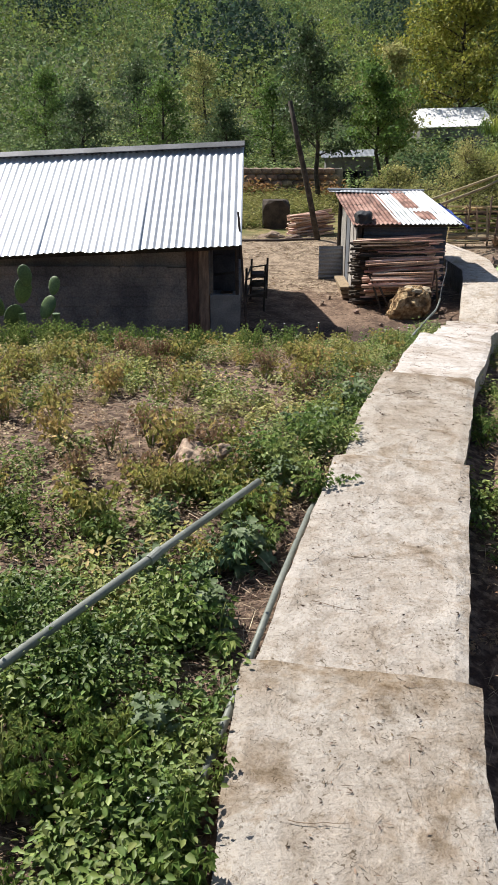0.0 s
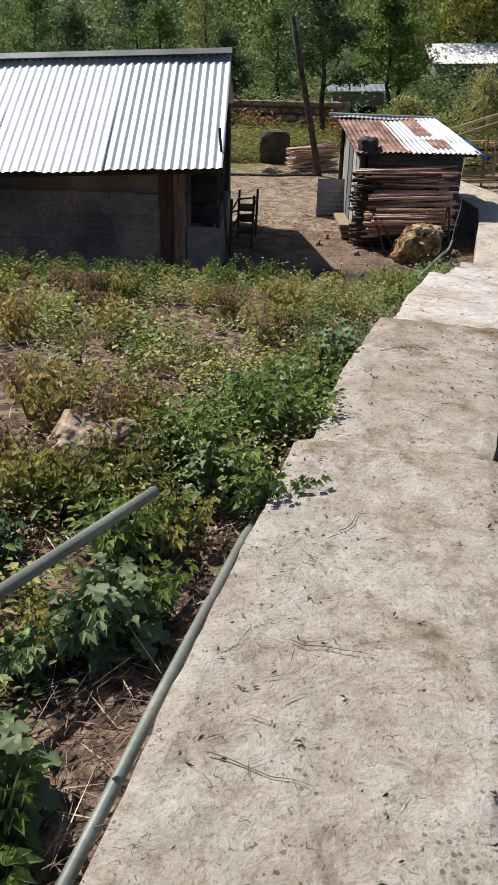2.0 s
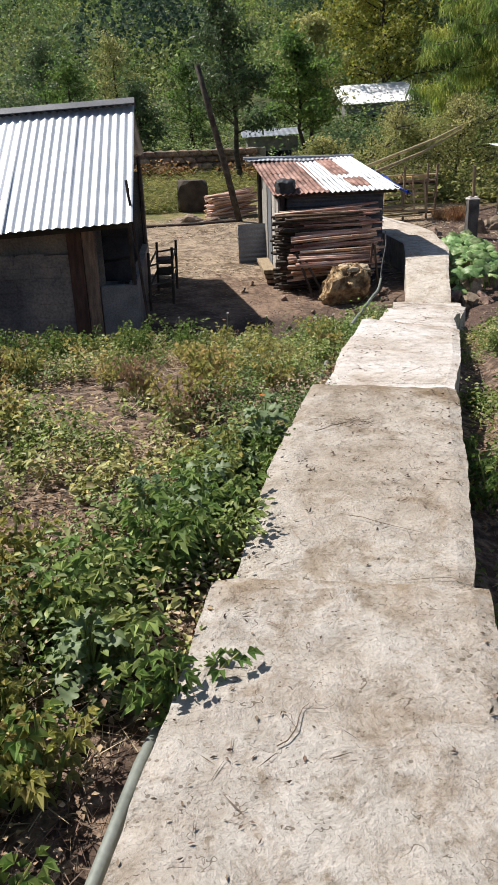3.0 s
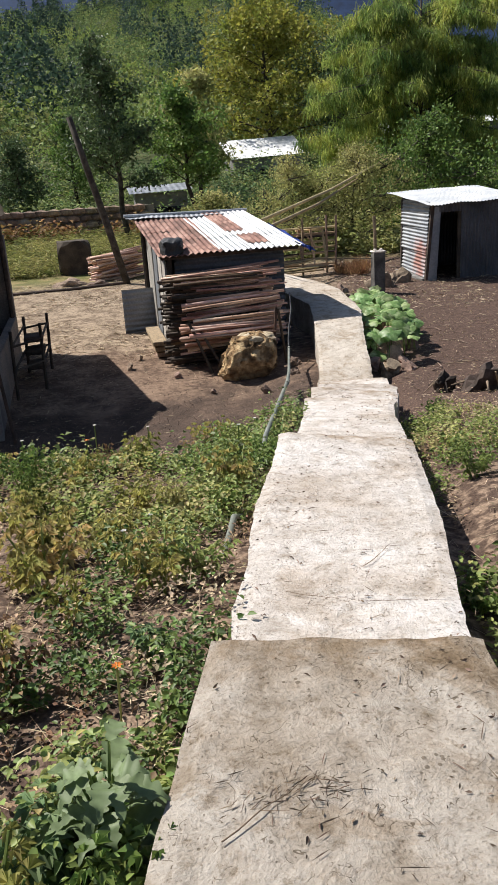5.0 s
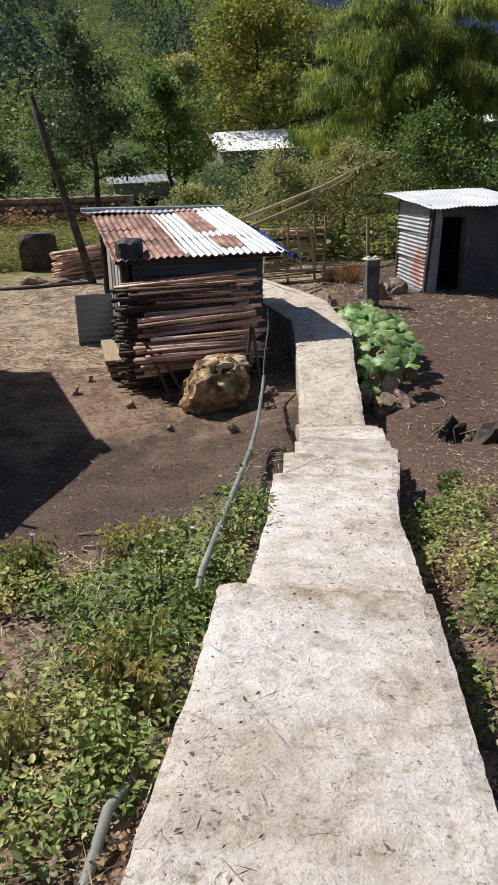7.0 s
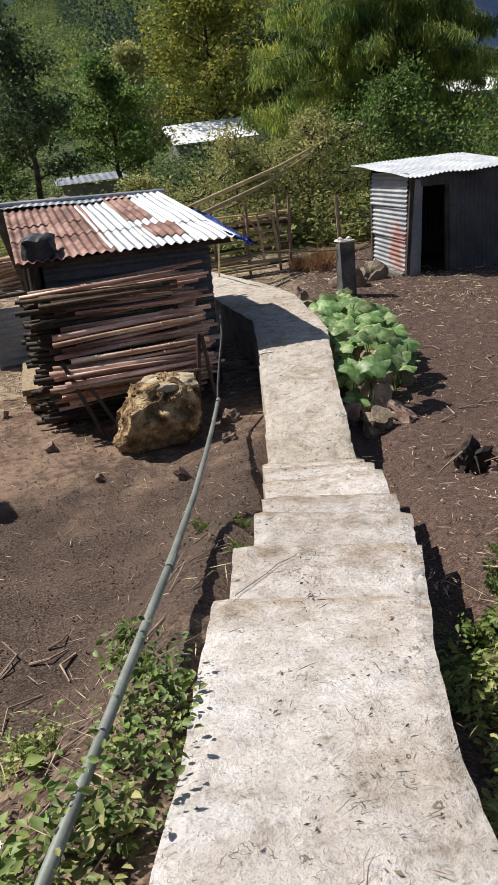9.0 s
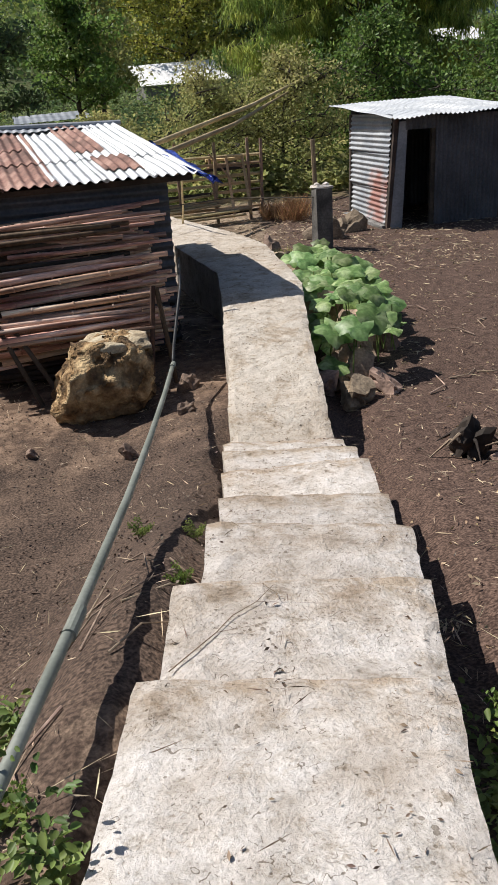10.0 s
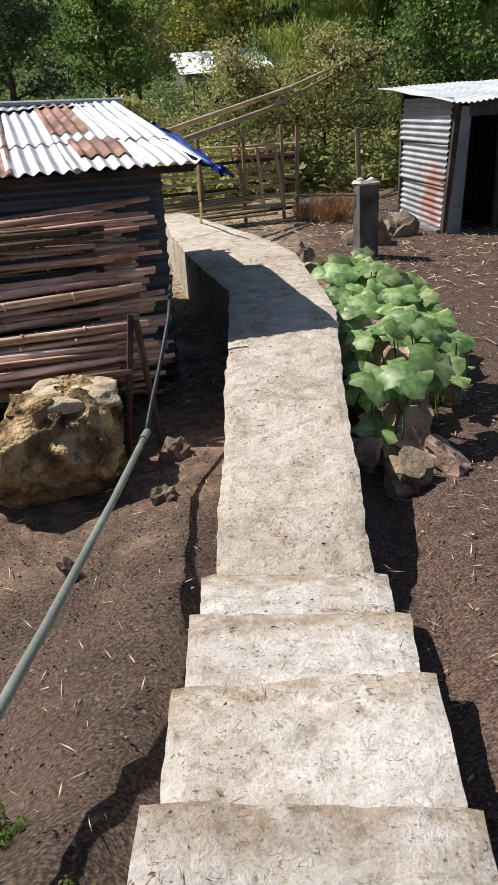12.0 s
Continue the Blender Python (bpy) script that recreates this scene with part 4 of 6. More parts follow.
def stack_of_canes():
    st = thing("cane_stack", "tall stack of dry reddish canes piled before the shed", "firewood", at=(3.4, 17.6, -1.75))
    protos = []
    for k in range(7):
        L = 1.28 + 0.05 * k
        r = 0.018 + 0.0042 * (k % 4)
        bm = bmesh.new()
        pts = [(L * (t - 0.5), 0.012 * math.sin(t * 3 + k), 0.014 * math.cos(t * 2.3 + k)) for t in (0, 0.33, 0.66, 1)]
        tube(bm, pts, [r * 1.1, r, r * 0.95, r * 0.7], 6)
        for q in (0.18, 0.43, 0.71):
            c0 = Vector(pts[0]).lerp(Vector(pts[-1]), q)
            tube(bm, [c0 - Vector((0.008, 0, 0)), c0 + Vector((0.008, 0, 0))], r * 1.1, 6)
        protos.append(mesh_of("cane", bm, CANE, True))
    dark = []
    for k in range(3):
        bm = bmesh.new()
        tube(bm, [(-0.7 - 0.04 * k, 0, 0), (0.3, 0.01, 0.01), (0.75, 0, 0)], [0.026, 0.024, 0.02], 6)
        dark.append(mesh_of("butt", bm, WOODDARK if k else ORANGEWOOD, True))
    for row in range(30):
        z = -1.66 + row * 0.047
        lean = 0.03 * math.sin(row * 0.45) + 0.03
        front = 16.98 + (0.031 * (row - 10) if row > 10 else 0.085 * (10 - row))
        reach = 0.1 * math.sin(row * 1.9) + 0.06 * math.sin(row * 4.3)
        for col in range(8):
            y = front + col * 0.085 + rnd.uniform(-0.05, 0.04)
            if col < 3 and rnd.random() < (0.4, 0.25, 0.12)[col]:
                continue
            x = 3.15 + 0.015 * col + rnd.uniform(-0.12, 0.17) + reach * (col < 3) + 0.03 * (1 - row / 30.0)
            ob = part("cane", protos[rnd.randrange(7)], CANE, st)
            ob.matrix_basis = Matrix.Translation((x, y, z + rnd.uniform(-0.012, 0.012))) @ Euler((rnd.uniform(-3, 3), -lean + rnd.gauss(0, 0.024), rnd.uniform(-0.07, 0.07) + 0.02)).to_matrix().to_4x4()
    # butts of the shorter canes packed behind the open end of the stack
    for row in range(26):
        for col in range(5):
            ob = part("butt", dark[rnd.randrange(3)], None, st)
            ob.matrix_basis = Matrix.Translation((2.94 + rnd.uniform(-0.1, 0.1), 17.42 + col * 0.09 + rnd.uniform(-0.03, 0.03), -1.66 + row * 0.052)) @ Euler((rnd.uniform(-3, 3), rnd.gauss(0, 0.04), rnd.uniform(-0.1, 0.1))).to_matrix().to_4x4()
    for i, (a, b) in enumerate((((2.75, 16.85, -1.75), (2.45, 17.02, -0.95)), ((2.95, 16.82, -1.75), (2.62, 17.0, -1.1)), ((3.72, 16.85, -1.75), (3.85, 17.02, -0.85)), ((3.95, 16.85, -1.75), (3.88, 17.02, -0.88)))):
        bm = bmesh.new()
        tube(bm, [a, b], 0.022, 6)
        part("prop", bm, ORANGEWOOD if i > 1 else WOODDARK, st)


stack_of_canes()


def root_ball():
    t = thing("tree_stump", "earth-covered yellow-brown stump standing before the cane stack", "stump", at=(3.32, 16.45, -1.8))

    def crumble(bm, amounts):
        for v in bm.verts:
            for f, k in amounts:
                v.co += Vector((noise.noise(v.co * f), noise.noise(v.co * f + Vector((3, 0, 0))), noise.noise(v.co * f + Vector((0, 5, 0))))) * k
    bm = bmesh.new()
    rock(bm, (3.31, 16.52, -1.5), (0.36, 0.3, 0.32), 5, 0.16, 5, flat=0.74)
    for v in bm.verts:
        k = (v.co.z + 1.5) / 0.32
        v.co.x += 0.05 * k - 0.05 * (1 - k) * (v.co.x < 3.3) * 0.8
        v.co.y += 0.14 * k if k > 0 else -(0.14 + 0.3 * max(0.0, v.co.x - 3.2)) * k
        v.co.x += 0.07 * k * (v.co.x < 3.3)
    crumble(bm, ((4, 0.06), (9, 0.04), (19, 0.036), (45, 0.022)))
    part("root_earth", bm, EARTHROCK, t, smooth=True)
    bm = bmesh.new()
    rock(bm, (3.41, 16.62, -1.2), (0.28, 0.25, 0.045), 12, 0.12, 4, flat=0.85)
    crumble(bm, ((6, 0.03), (15, 0.012), (40, 0.006)))
    part("crust", bm, CRUST, t, "pale flat weathered top", smooth=True)


root_ball()


# ---- pipes ----
def pipe(pts, r, joints=(), label="grey metal water pipe lying along the path", skin=PIPE):
    p = thing("water_pipe", label, "pipe", at=pts[0])
    bm = bmesh.new()
    tube(bm, pts, r, 12)
    run = part("tube", bm, skin, p, smooth=True)
    for a, b in joints:
        bm = bmesh.new()
        tube(bm, [a, b], r * 1.25, 12)
        part("coupling", bm, PIPE, run)


pipe([(-0.2, 1.9, -0.14), (0.14, 3.37, -0.16), (0.36, 4.25, -0.17), (0.5, 5.0, -0.4), (0.8, 6.4, -0.5), (1.2, 7.6, -0.62), (1.42, 8.3, -0.64), (1.6, 8.78, -0.54), (1.75, 9.2, -0.74), (1.93, 9.7, -0.72), (2.08, 10.1, -0.56), (2.72, 11.97, -0.7), (3.0, 13.0, -0.88), (3.27, 14.05, -1.05), (3.54, 15.1, -1.195), (3.79, 16.07, -1.3)], 0.017,
     [((2.7, 11.9, -0.694), (2.74, 12.03, -0.71)), ((3.76, 15.95, -1.282), (3.8, 16.1, -1.303))])
pipe([(3.79, 16.07, -1.3), (3.86, 16.35, -1.24), (3.98, 16.75, -1.12), (4.1, 17.05, -0.9), (4.2, 17.5, -0.72)], 0.013, label="thin dark hose running on past the cane stack", skin=BLACKPLASTIC)
pipe([(-2.6, -0.6, 0.3), (-0.91, 2.42, 0.1), (-0.44, 3.25, 0.09), (0.05, 4.17, 0.05)], 0.02, [((-0.46, 3.2, 0.09), (-0.42, 3.29, 0.09))], label="grey metal pipe lying across the weedy field")


# ---- leaning pole, rear yard ----
def leaning_pole():
    bm = bmesh.new()
    tube(bm, [(2.13, 26.9, -1.75), (1.72, 26.9, 0.05), (1.36, 26.9, 1.5), (1.06, 26.9, 2.75)], [0.1, 0.095, 0.085, 0.075], 10)
    tagged(part("leaning_pole", bm, BARK, None, smooth=True), "dark leaning timber pole in the yard", "pole")


leaning_pole()


def log_pile():
    p = thing("log_pile", "low pile of long brown poles on the grass", "logs", at=(1.8, 29, -1.5))
    bm = bmesh.new()
    tube(bm, [(-0.62, 0, 0), (-0.2, 0.02, 0.01), (0.72, 0, 0)], [0.045, 0.045, 0.03], 7)
    m = mesh_of("pole", bm, CANE, True)
    for r in range(9):
        for c in range(6):
            ob = part("pole", m, CANE, p)
            ob.matrix_basis = Matrix.Translation((1.85 + rnd.uniform(-0.16, 0.2), 27.9 + c * 0.13, -1.5 + r * 0.085)) @ Euler((rnd.random() * 6, -0.12 + rnd.uniform(-0.08, 0.08), 0.1 + rnd.uniform(-0.1, 0.1))).to_matrix().to_4x4()
    bm = bmesh.new()
    rock(bm, (0.75, 30, -1.05), (0.5, 0.45, 0.58), 9, 0.12, 3, flat=0.72)
    tagged(part("tree_stump", bm, WOODDARK), "dark squat stump in the grass", "stump")
    bm = bmesh.new()
    rock(bm, (0.55, 27.4, -1.5), (0.42, 0.3, 0.2), 4, 0.25, 3)
    tagged(part("boulder", bm, STONE), "grey boulder in the yard", "rock")
    bm = bmesh.new()
    rock(bm, (1.3, 27.2, -1.5), (0.25, 0.2, 0.12), 14, 0.25, 3)
    tagged(part("boulder", bm, STONE), "grey boulder in the yard", "rock")
    bm = bmesh.new()
    tube(bm, [(-6, 26.0, -1.5), (-2, 26.4, -1.5), (0.5, 26.6, -1.5), (2.0, 26.9, -1.48)], 0.05, 7)
    tagged(part("boundary_log", bm, WOODDARK), "thin dark log lying across the yard", "log")


log_pile()


def field_wall():
    w = thing("stone_wall", "old grey dry stone wall behind russet weeds", "wall", kind="structure", at=(-2, 42, -1))
    bm = bmesh.new()
    box(bm, (-14, 42.1, -1.6), (4.4, 42.4, 0.05))
    part("core", bm, LIMESTONE, w)
    protos = []
    for k in range(5):
        bm = bmesh.new()
        rock(bm, (0, 0, 0), (0.3, 0.14, 0.17), k + 20, 0.2, 1, flat=0.8)
        protos.append(mesh_of("stone", bm, STONE))
    for r in range(5):
        for c in range(34):
            ob = part("stone", protos[(r * 3 + c * 7) % 5], STONE, w)
            ob.matrix_basis = pose(-13.8 + c * 0.53 + 0.26 * (r % 2), 42.02, -1.25 + r * 0.3, 0, rnd.uniform(-8, 8), 0)


field_wall()


# ---- latrine ----
def latrine():
    l = thing("latrine_hut", "small corrugated metal hut with dark open doorway", "hut", at=(9.6, 23.4, -1.6))
    # left wall with horizontal waves
    rows = [(-1.42, 0.62), (-0.86, 0.6), (-0.3, 0.6)]
    for k, (z, hgt) in enumerate(rows):
        a, b = Vector((8.78 + 0.04 * k, 22.52, z)), Vector((9.02, 24.5, z))
        d = b - a
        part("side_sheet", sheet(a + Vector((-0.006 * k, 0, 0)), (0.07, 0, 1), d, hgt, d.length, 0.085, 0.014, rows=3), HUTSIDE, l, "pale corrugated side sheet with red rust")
    for a, b in (((8.8, 22.48, -1.55), (8.95, 22.5, 0.25)), ((9.03, 24.5, -1.55), (9.06, 24.5, 0.3)), ((9.62, 22.5, -1.6), (9.62, 22.5, 0.25)), ((10.9, 22.5, -1.7), (10.9, 22.5, 0.25)), ((10.9, 24.5, -1.6), (10.9, 24.5, 0.3))):
        bm = bmesh.new()
        beam(bm, a, b, 0.07)
        part("post", bm, WOODDARK, l)
    bm = bmesh.new()
    vs = [bm.verts.new(p) for p in ((8.84, 22.45, -1.5), (9.06, 22.45, -1.5), (9.14, 22.45, 0.18), (8.99, 22.45, 0.18), (8.84, 22.47, -1.5), (9.06, 22.47, -1.5), (9.14, 22.47, 0.18), (8.99, 22.47, 0.18))]
    for f in ((0, 1, 2, 3), (7, 6, 5, 4), (0, 4, 5, 1), (1, 5, 6, 2), (2, 6, 7, 3), (3, 7, 4, 0)):
        bm.faces.new([vs[i] for i in f])
    bmesh.ops.recalc_face_normals(bm, faces=bm.faces[:])
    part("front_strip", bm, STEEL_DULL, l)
    # front and inner sheets: doorway shade put into their dark colour
    part("front_sheet", sheet((9.66, 22.46, -1.62), (1, 0, 0), (0, 0, 1), 1.25, 1.85, 0.085, 0.012, rows=2), ZINC_SHADE, l)
    part("lintel", sheet((9.1, 22.45, 0.05), (1, 0, 0), (0, 0, 1), 0.55, 0.2, 0.085, 0.01, rows=2), ZINC_SHADE, l)
    part("back_sheet", sheet((9.05, 24.52, -1.6), (1, 0, 0), (0, 0, 1), 1.87, 2.05, 0.085, 0.012, rows=2), ZINC_SHADE, l)
    part("far_side_sheet", sheet((10.92, 22.5, -1.6), (0, 1, 0), (0, 0, 1), 2.0, 1.92, 0.085, 0.012, rows=2), ZINC_SHADE, l)
    part("roof_sheet", sheet((8.72, 22.2, 0.24), (1, 0, 0.012), (0.02, 1, 0.09), 2.5, 2.7, 0.085, 0.012, rows=4, bend=0.03), HUTROOF, l, "pale metal roof sheet")
    bm = bmesh.new()
    for k in range(5):
        y = 22.5 + k * 0.42
        box(bm, (8.72 + 0.04 * k, y, -1.75), (8.9 + 0.04 * k, y + 0.4, -1.42), bevel=0.015, jitter=0.01)
    part("footing", bm, BLOCK, l, "rough concrete block footing")


latrine()


def concrete_post():
    p = thing("concrete_post", "short square concrete post with rough top", "post", at=(7.3, 21.4, -1.45))
    bm = bmesh.new()
    box(bm, (7.13, 21.4, -1.7), (7.38, 21.64, -0.62), bevel=0.015, jitter=0.008)
    part("shaft", bm, POST_SHADE, p)
    bm = bmesh.new()
    box(bm, (7.12, 21.39, -0.63), (7.39, 21.65, -0.585), bevel=0.014, jitter=0.012)
    rock(bm, (7.17, 21.5, -0.58), (0.05, 0.05, 0.035), 2, 0.3, 2)
    rock(bm, (7.34, 21.56, -0.58), (0.045, 0.06, 0.03), 4, 0.3, 2)
    part("broken_top", bm, CONCRETE, p)
    bm = bmesh.new()
    tube(bm, [(8.6, 25.2, -1.6), (8.55, 25.2, -0.1)], 0.045, 7)
    tagged(part("fence_stake", bm, WOOD), "weathered wooden stake by the brush", "stake")
    bm = bmesh.new()
    tube(bm, [(7.15, 21.5, -0.75), (6.2, 23.0, -0.8), (4.6, 21.6, -0.7)], 0.008, 5)
    tagged(part("wire", bm, WOODDARK), "thin wire strung from post to shed", "wire")


concrete_post()


def crate_fence():
    f = thing("pole_fence", "stacked fence of horizontal bamboo and pallet slats", "fence", at=(6.5, 25, -1.3))
    for k in range(9):
        bm = bmesh.new()
        z = -1.3 + k * 0.13
        tube(bm, [(4.9, 24.6 + 0.05 * k, z), (7.5, 25.2, z + rnd.uniform(-0.05, 0.05))], 0.028, 6)
        part("rail", bm, BAMBOO if k % 3 else WOODDARK, f)
    for x in (5.0, 5.8, 6.5, 7.2, 7.45):
        bm = bmesh.new()
        y = 24.55 + (x - 4.9) * 0.23
        tube(bm, [(x, y, -1.5), (x + rnd.uniform(-0.05, 0.05), y, -0.15 + rnd.uniform(-0.1, 0.2))], 0.03, 6)
        part("stake", bm, WOOD, f)
    for k in range(7):
        bm = bmesh.new()
        z = -1.2 + k * 0.14
        y = 24.75 + 0.075 * k
        box(bm, (6.42, y, z), (7.15, y + 0.07, z + 0.05), bevel=0.004, jitter=0.006)
        part("slat", bm, PALLET, f)
    for x in (6.46, 6.78, 7.1):
        bm = bmesh.new()
        beam(bm, (x, 24.72, -1.3), (x + 0.02, 25.2, -0.25), 0.05, 0.035)
        part("pallet_bearer", bm, PALLET, f)
    bm = bmesh.new()
    beam(bm, (6.4, 24.85, -0.2), (6.85, 24.75, -0.75), 0.09, 0.03)
    part("brace", bm, PALLET, f)
    for k in range(8):
        bm = bmesh.new()
        y, z = 24.35 + 0.05 * k, -1.3 + 0.045 * k
        tube(bm, [(5.0 + rnd.uniform(-0.2, 0.2), y, z), (6.6 + rnd.uniform(-0.3, 0.6), y + 0.25, z + rnd.uniform(-0.03, 0.08))], 0.024, 6)
        part("rail", bm, BAMBOO, f)
    for a, b in (((4.9, 23.6, 0.0), (10.9, 30.2, 1.35)), ((5.1, 23.2, -0.1), (9.3, 28.6, 0.8))):
        bm = bmesh.new()
        tube(bm, [a, Vector(a).lerp(Vector(b), 0.5) + Vector((0, 0, -0.1)), b], [0.045, 0.04, 0.02], 7)
        tagged(part("bamboo_pole", bm, BAMBOO, None, smooth=True), "long bamboo pole leaning into the brush", "pole", "leaning bamboo poles")
    bm = bmesh.new()
    tube(bm, [(5.16, 21.5, -0.28), (5.22, 21.9, -0.55), (5.32, 22.4, -0.8), (5.4, 22.9, -1.11)], 0.016, 6)
    tagged(part("prop_stick", bm, BAMBOO), "thin bent pale stick standing beside the path", "stick")


crate_fence()


def dry_tuft(x, y, h, n, material, label, seed):
    g = np.random.default_rng(seed)
    a = g.random(n) * math.tau
    d = np.stack([np.cos(a) * 0.35, np.sin(a) * 0.35, g.uniform(0.5, 1.2, n)], -1)
    p = np.stack([x + g.normal(size=n) * 0.12, y + g.normal(size=n) * 0.1, np.full(n, gz(x, y))], -1)
    tagged(new("grass_tuft", leaves("grass_tuft", p, d, g.uniform(0.5, 1.1, n) * h, 0.011, material, droop=0.12)), label, "grass", "dry grass tufts")


for k, (x, y, h) in enumerate(((7.75, 24.2, 0.5), (7.95, 24.6, 0.55), (7.5, 24.7, 0.45), (6.2, 21.3, 0.25), (6.5, 20.9, 0.22))):
    dry_tuft(x, y, h, 260, DRYGRASS if k < 3 else LEAF_BUSH, "dry straw-coloured grass tuft by the fence", 60 + k)


# ---- trees ----
def tree(name, label, base, height, spread, n_limbs, n_leaves, leaf, material, low=0.3, lean=(0, 0), trunk_r=0.14, clump=0.55, hang=0.0, seed=0, bare=0.0, squash=1.0, group=""):
    r = random.Random(seed)
    g = np.random.default_rng(seed + 100)
    t = thing(name, label, "tree" if "bush" not in name else "bush", group=group, at=base)
    b = Vector(base)
    bm = bmesh.new()
    top = b + Vector((lean[0], lean[1], height * 0.86))
    knots = [b + Vector((0, 0, -0.3))]
    for k in range(1, 6):
        q = b.lerp(top, k / 5) + Vector((r.uniform(-1, 1), r.uniform(-1, 1), 0)) * 0.05 * height * 0.4
        knots.append(q)
    tube(bm, knots, [trunk_r * (1 - 0.16 * k) for k in range(6)], 8)
    tips = []
    for k in range(n_limbs):
        f = low + (1 - low) * (k + r.random()) / n_limbs
        i = min(4, int(f * 5))
        st = knots[i].lerp(knots[i + 1], f * 5 - i)
        a = k * 2.4 + r.uniform(-0.5, 0.5)
        prof = math.sin(min(1.0, 0.25 + (f - low) / (1 - low) * 0.85) * math.pi) ** 0.6
        ln = spread * prof * r.uniform(0.65, 1.1)
        end = st + Vector((math.cos(a) * ln, math.sin(a) * ln * squash, height * 0.13 * r.uniform(0.3, 1.3) - hang * ln * 0.25))
        midp = st.lerp(end, 0.5) + Vector((0, 0, 0.08 * ln))
        tube(bm, [st, midp, end], [trunk_r * 0.4 * (1 - f * 0.6), trunk_r * 0.26 * (1 - f * 0.6), 0.012], 5, cap=False)
        for s in (0.35, 0.6, 0.8, 1.0):
            q = (st.lerp(midp, s * 2) if s < 0.5 else midp.lerp(end, s * 2 - 1))
            tips.append((q, 0.6 + 0.5 * s))
            for _ in range(2):
                e2 = q + Vector((r.uniform(-1, 1), r.uniform(-1, 1), r.uniform(-0.3, 0.8))) * spread * 0.26
                tube(bm, [q, e2], [0.02, 0.006], 4, cap=False)
                if r.random() > bare:
                    tips.append((e2, 0.8))
    tips.append((top + Vector((0, 0, height * 0.08)), 0.8))
    part("trunk", bm, BARK, t, smooth=True)
    tp = np.array([p for p, _ in tips])
    ts = np.array([s for _, s in tips])
    pick = g.integers(0, len(tp), n_leaves)
    off = g.normal(size=(n_leaves, 3))
    off /= np.maximum(np.linalg.norm(off, axis=1, keepdims=True), 1e-6)
    off *= (g.random((n_leaves, 1)) ** 0.5) * clump * ts[pick][:, None]
    off[:, 2] *= 0.7
    pos = tp[pick] + off
    d = off * 0.8 + g.normal(size=(n_leaves, 3)) * clump * 0.7
    if hang:
        d = d * (1 - hang) + np.array([0.12, 0, -1.0]) * hang * clump * 1.6
        pos[:, 2] -= g.random(n_leaves) * hang * clump * 1.3
    ln = leaf * g.uniform(0.7, 1.4, n_leaves)
    part("crown", leaves("crown", pos, d, ln, ln * (0.55 if not hang else 0.34), material), material, t)
    return t


tree("broadleaf_tree", "slender dark-leaved tree behind the yard", (3.0, 38, -1.3), 7.4, 1.9, 20, 7500, 0.15, LEAF_DARK, 0.3, (-0.7, 0), 0.13, 0.5, seed=1, bare=0.1)
tree("broadleaf_tree", "fresh green leafy tree behind the shed", (6.0, 40, -1.2), 6.0, 1.7, 16, 6000, 0.16, LEAF_MID, 0.35, (-0.5, 0), 0.12, 0.5, seed=2)
tree("broadleaf_tree", "large tree with yellow-green crown", (16.4, 68, 1.2), 12.0, 6.6, 40, 21000, 0.26, LEAF_YELLOW, 0.18, (-0.4, 0), 0.25, 1.15, seed=13)
tree("broadleaf_tree", "tall tree with bare dark twigs and yellowing leaves", (20.5, 63, 0.6), 9.5, 4.0, 26, 8500, 0.22, LEAF_DARK, 0.3, (0.5, 0), 0.22, 0.8, seed=4, bare=0.4)
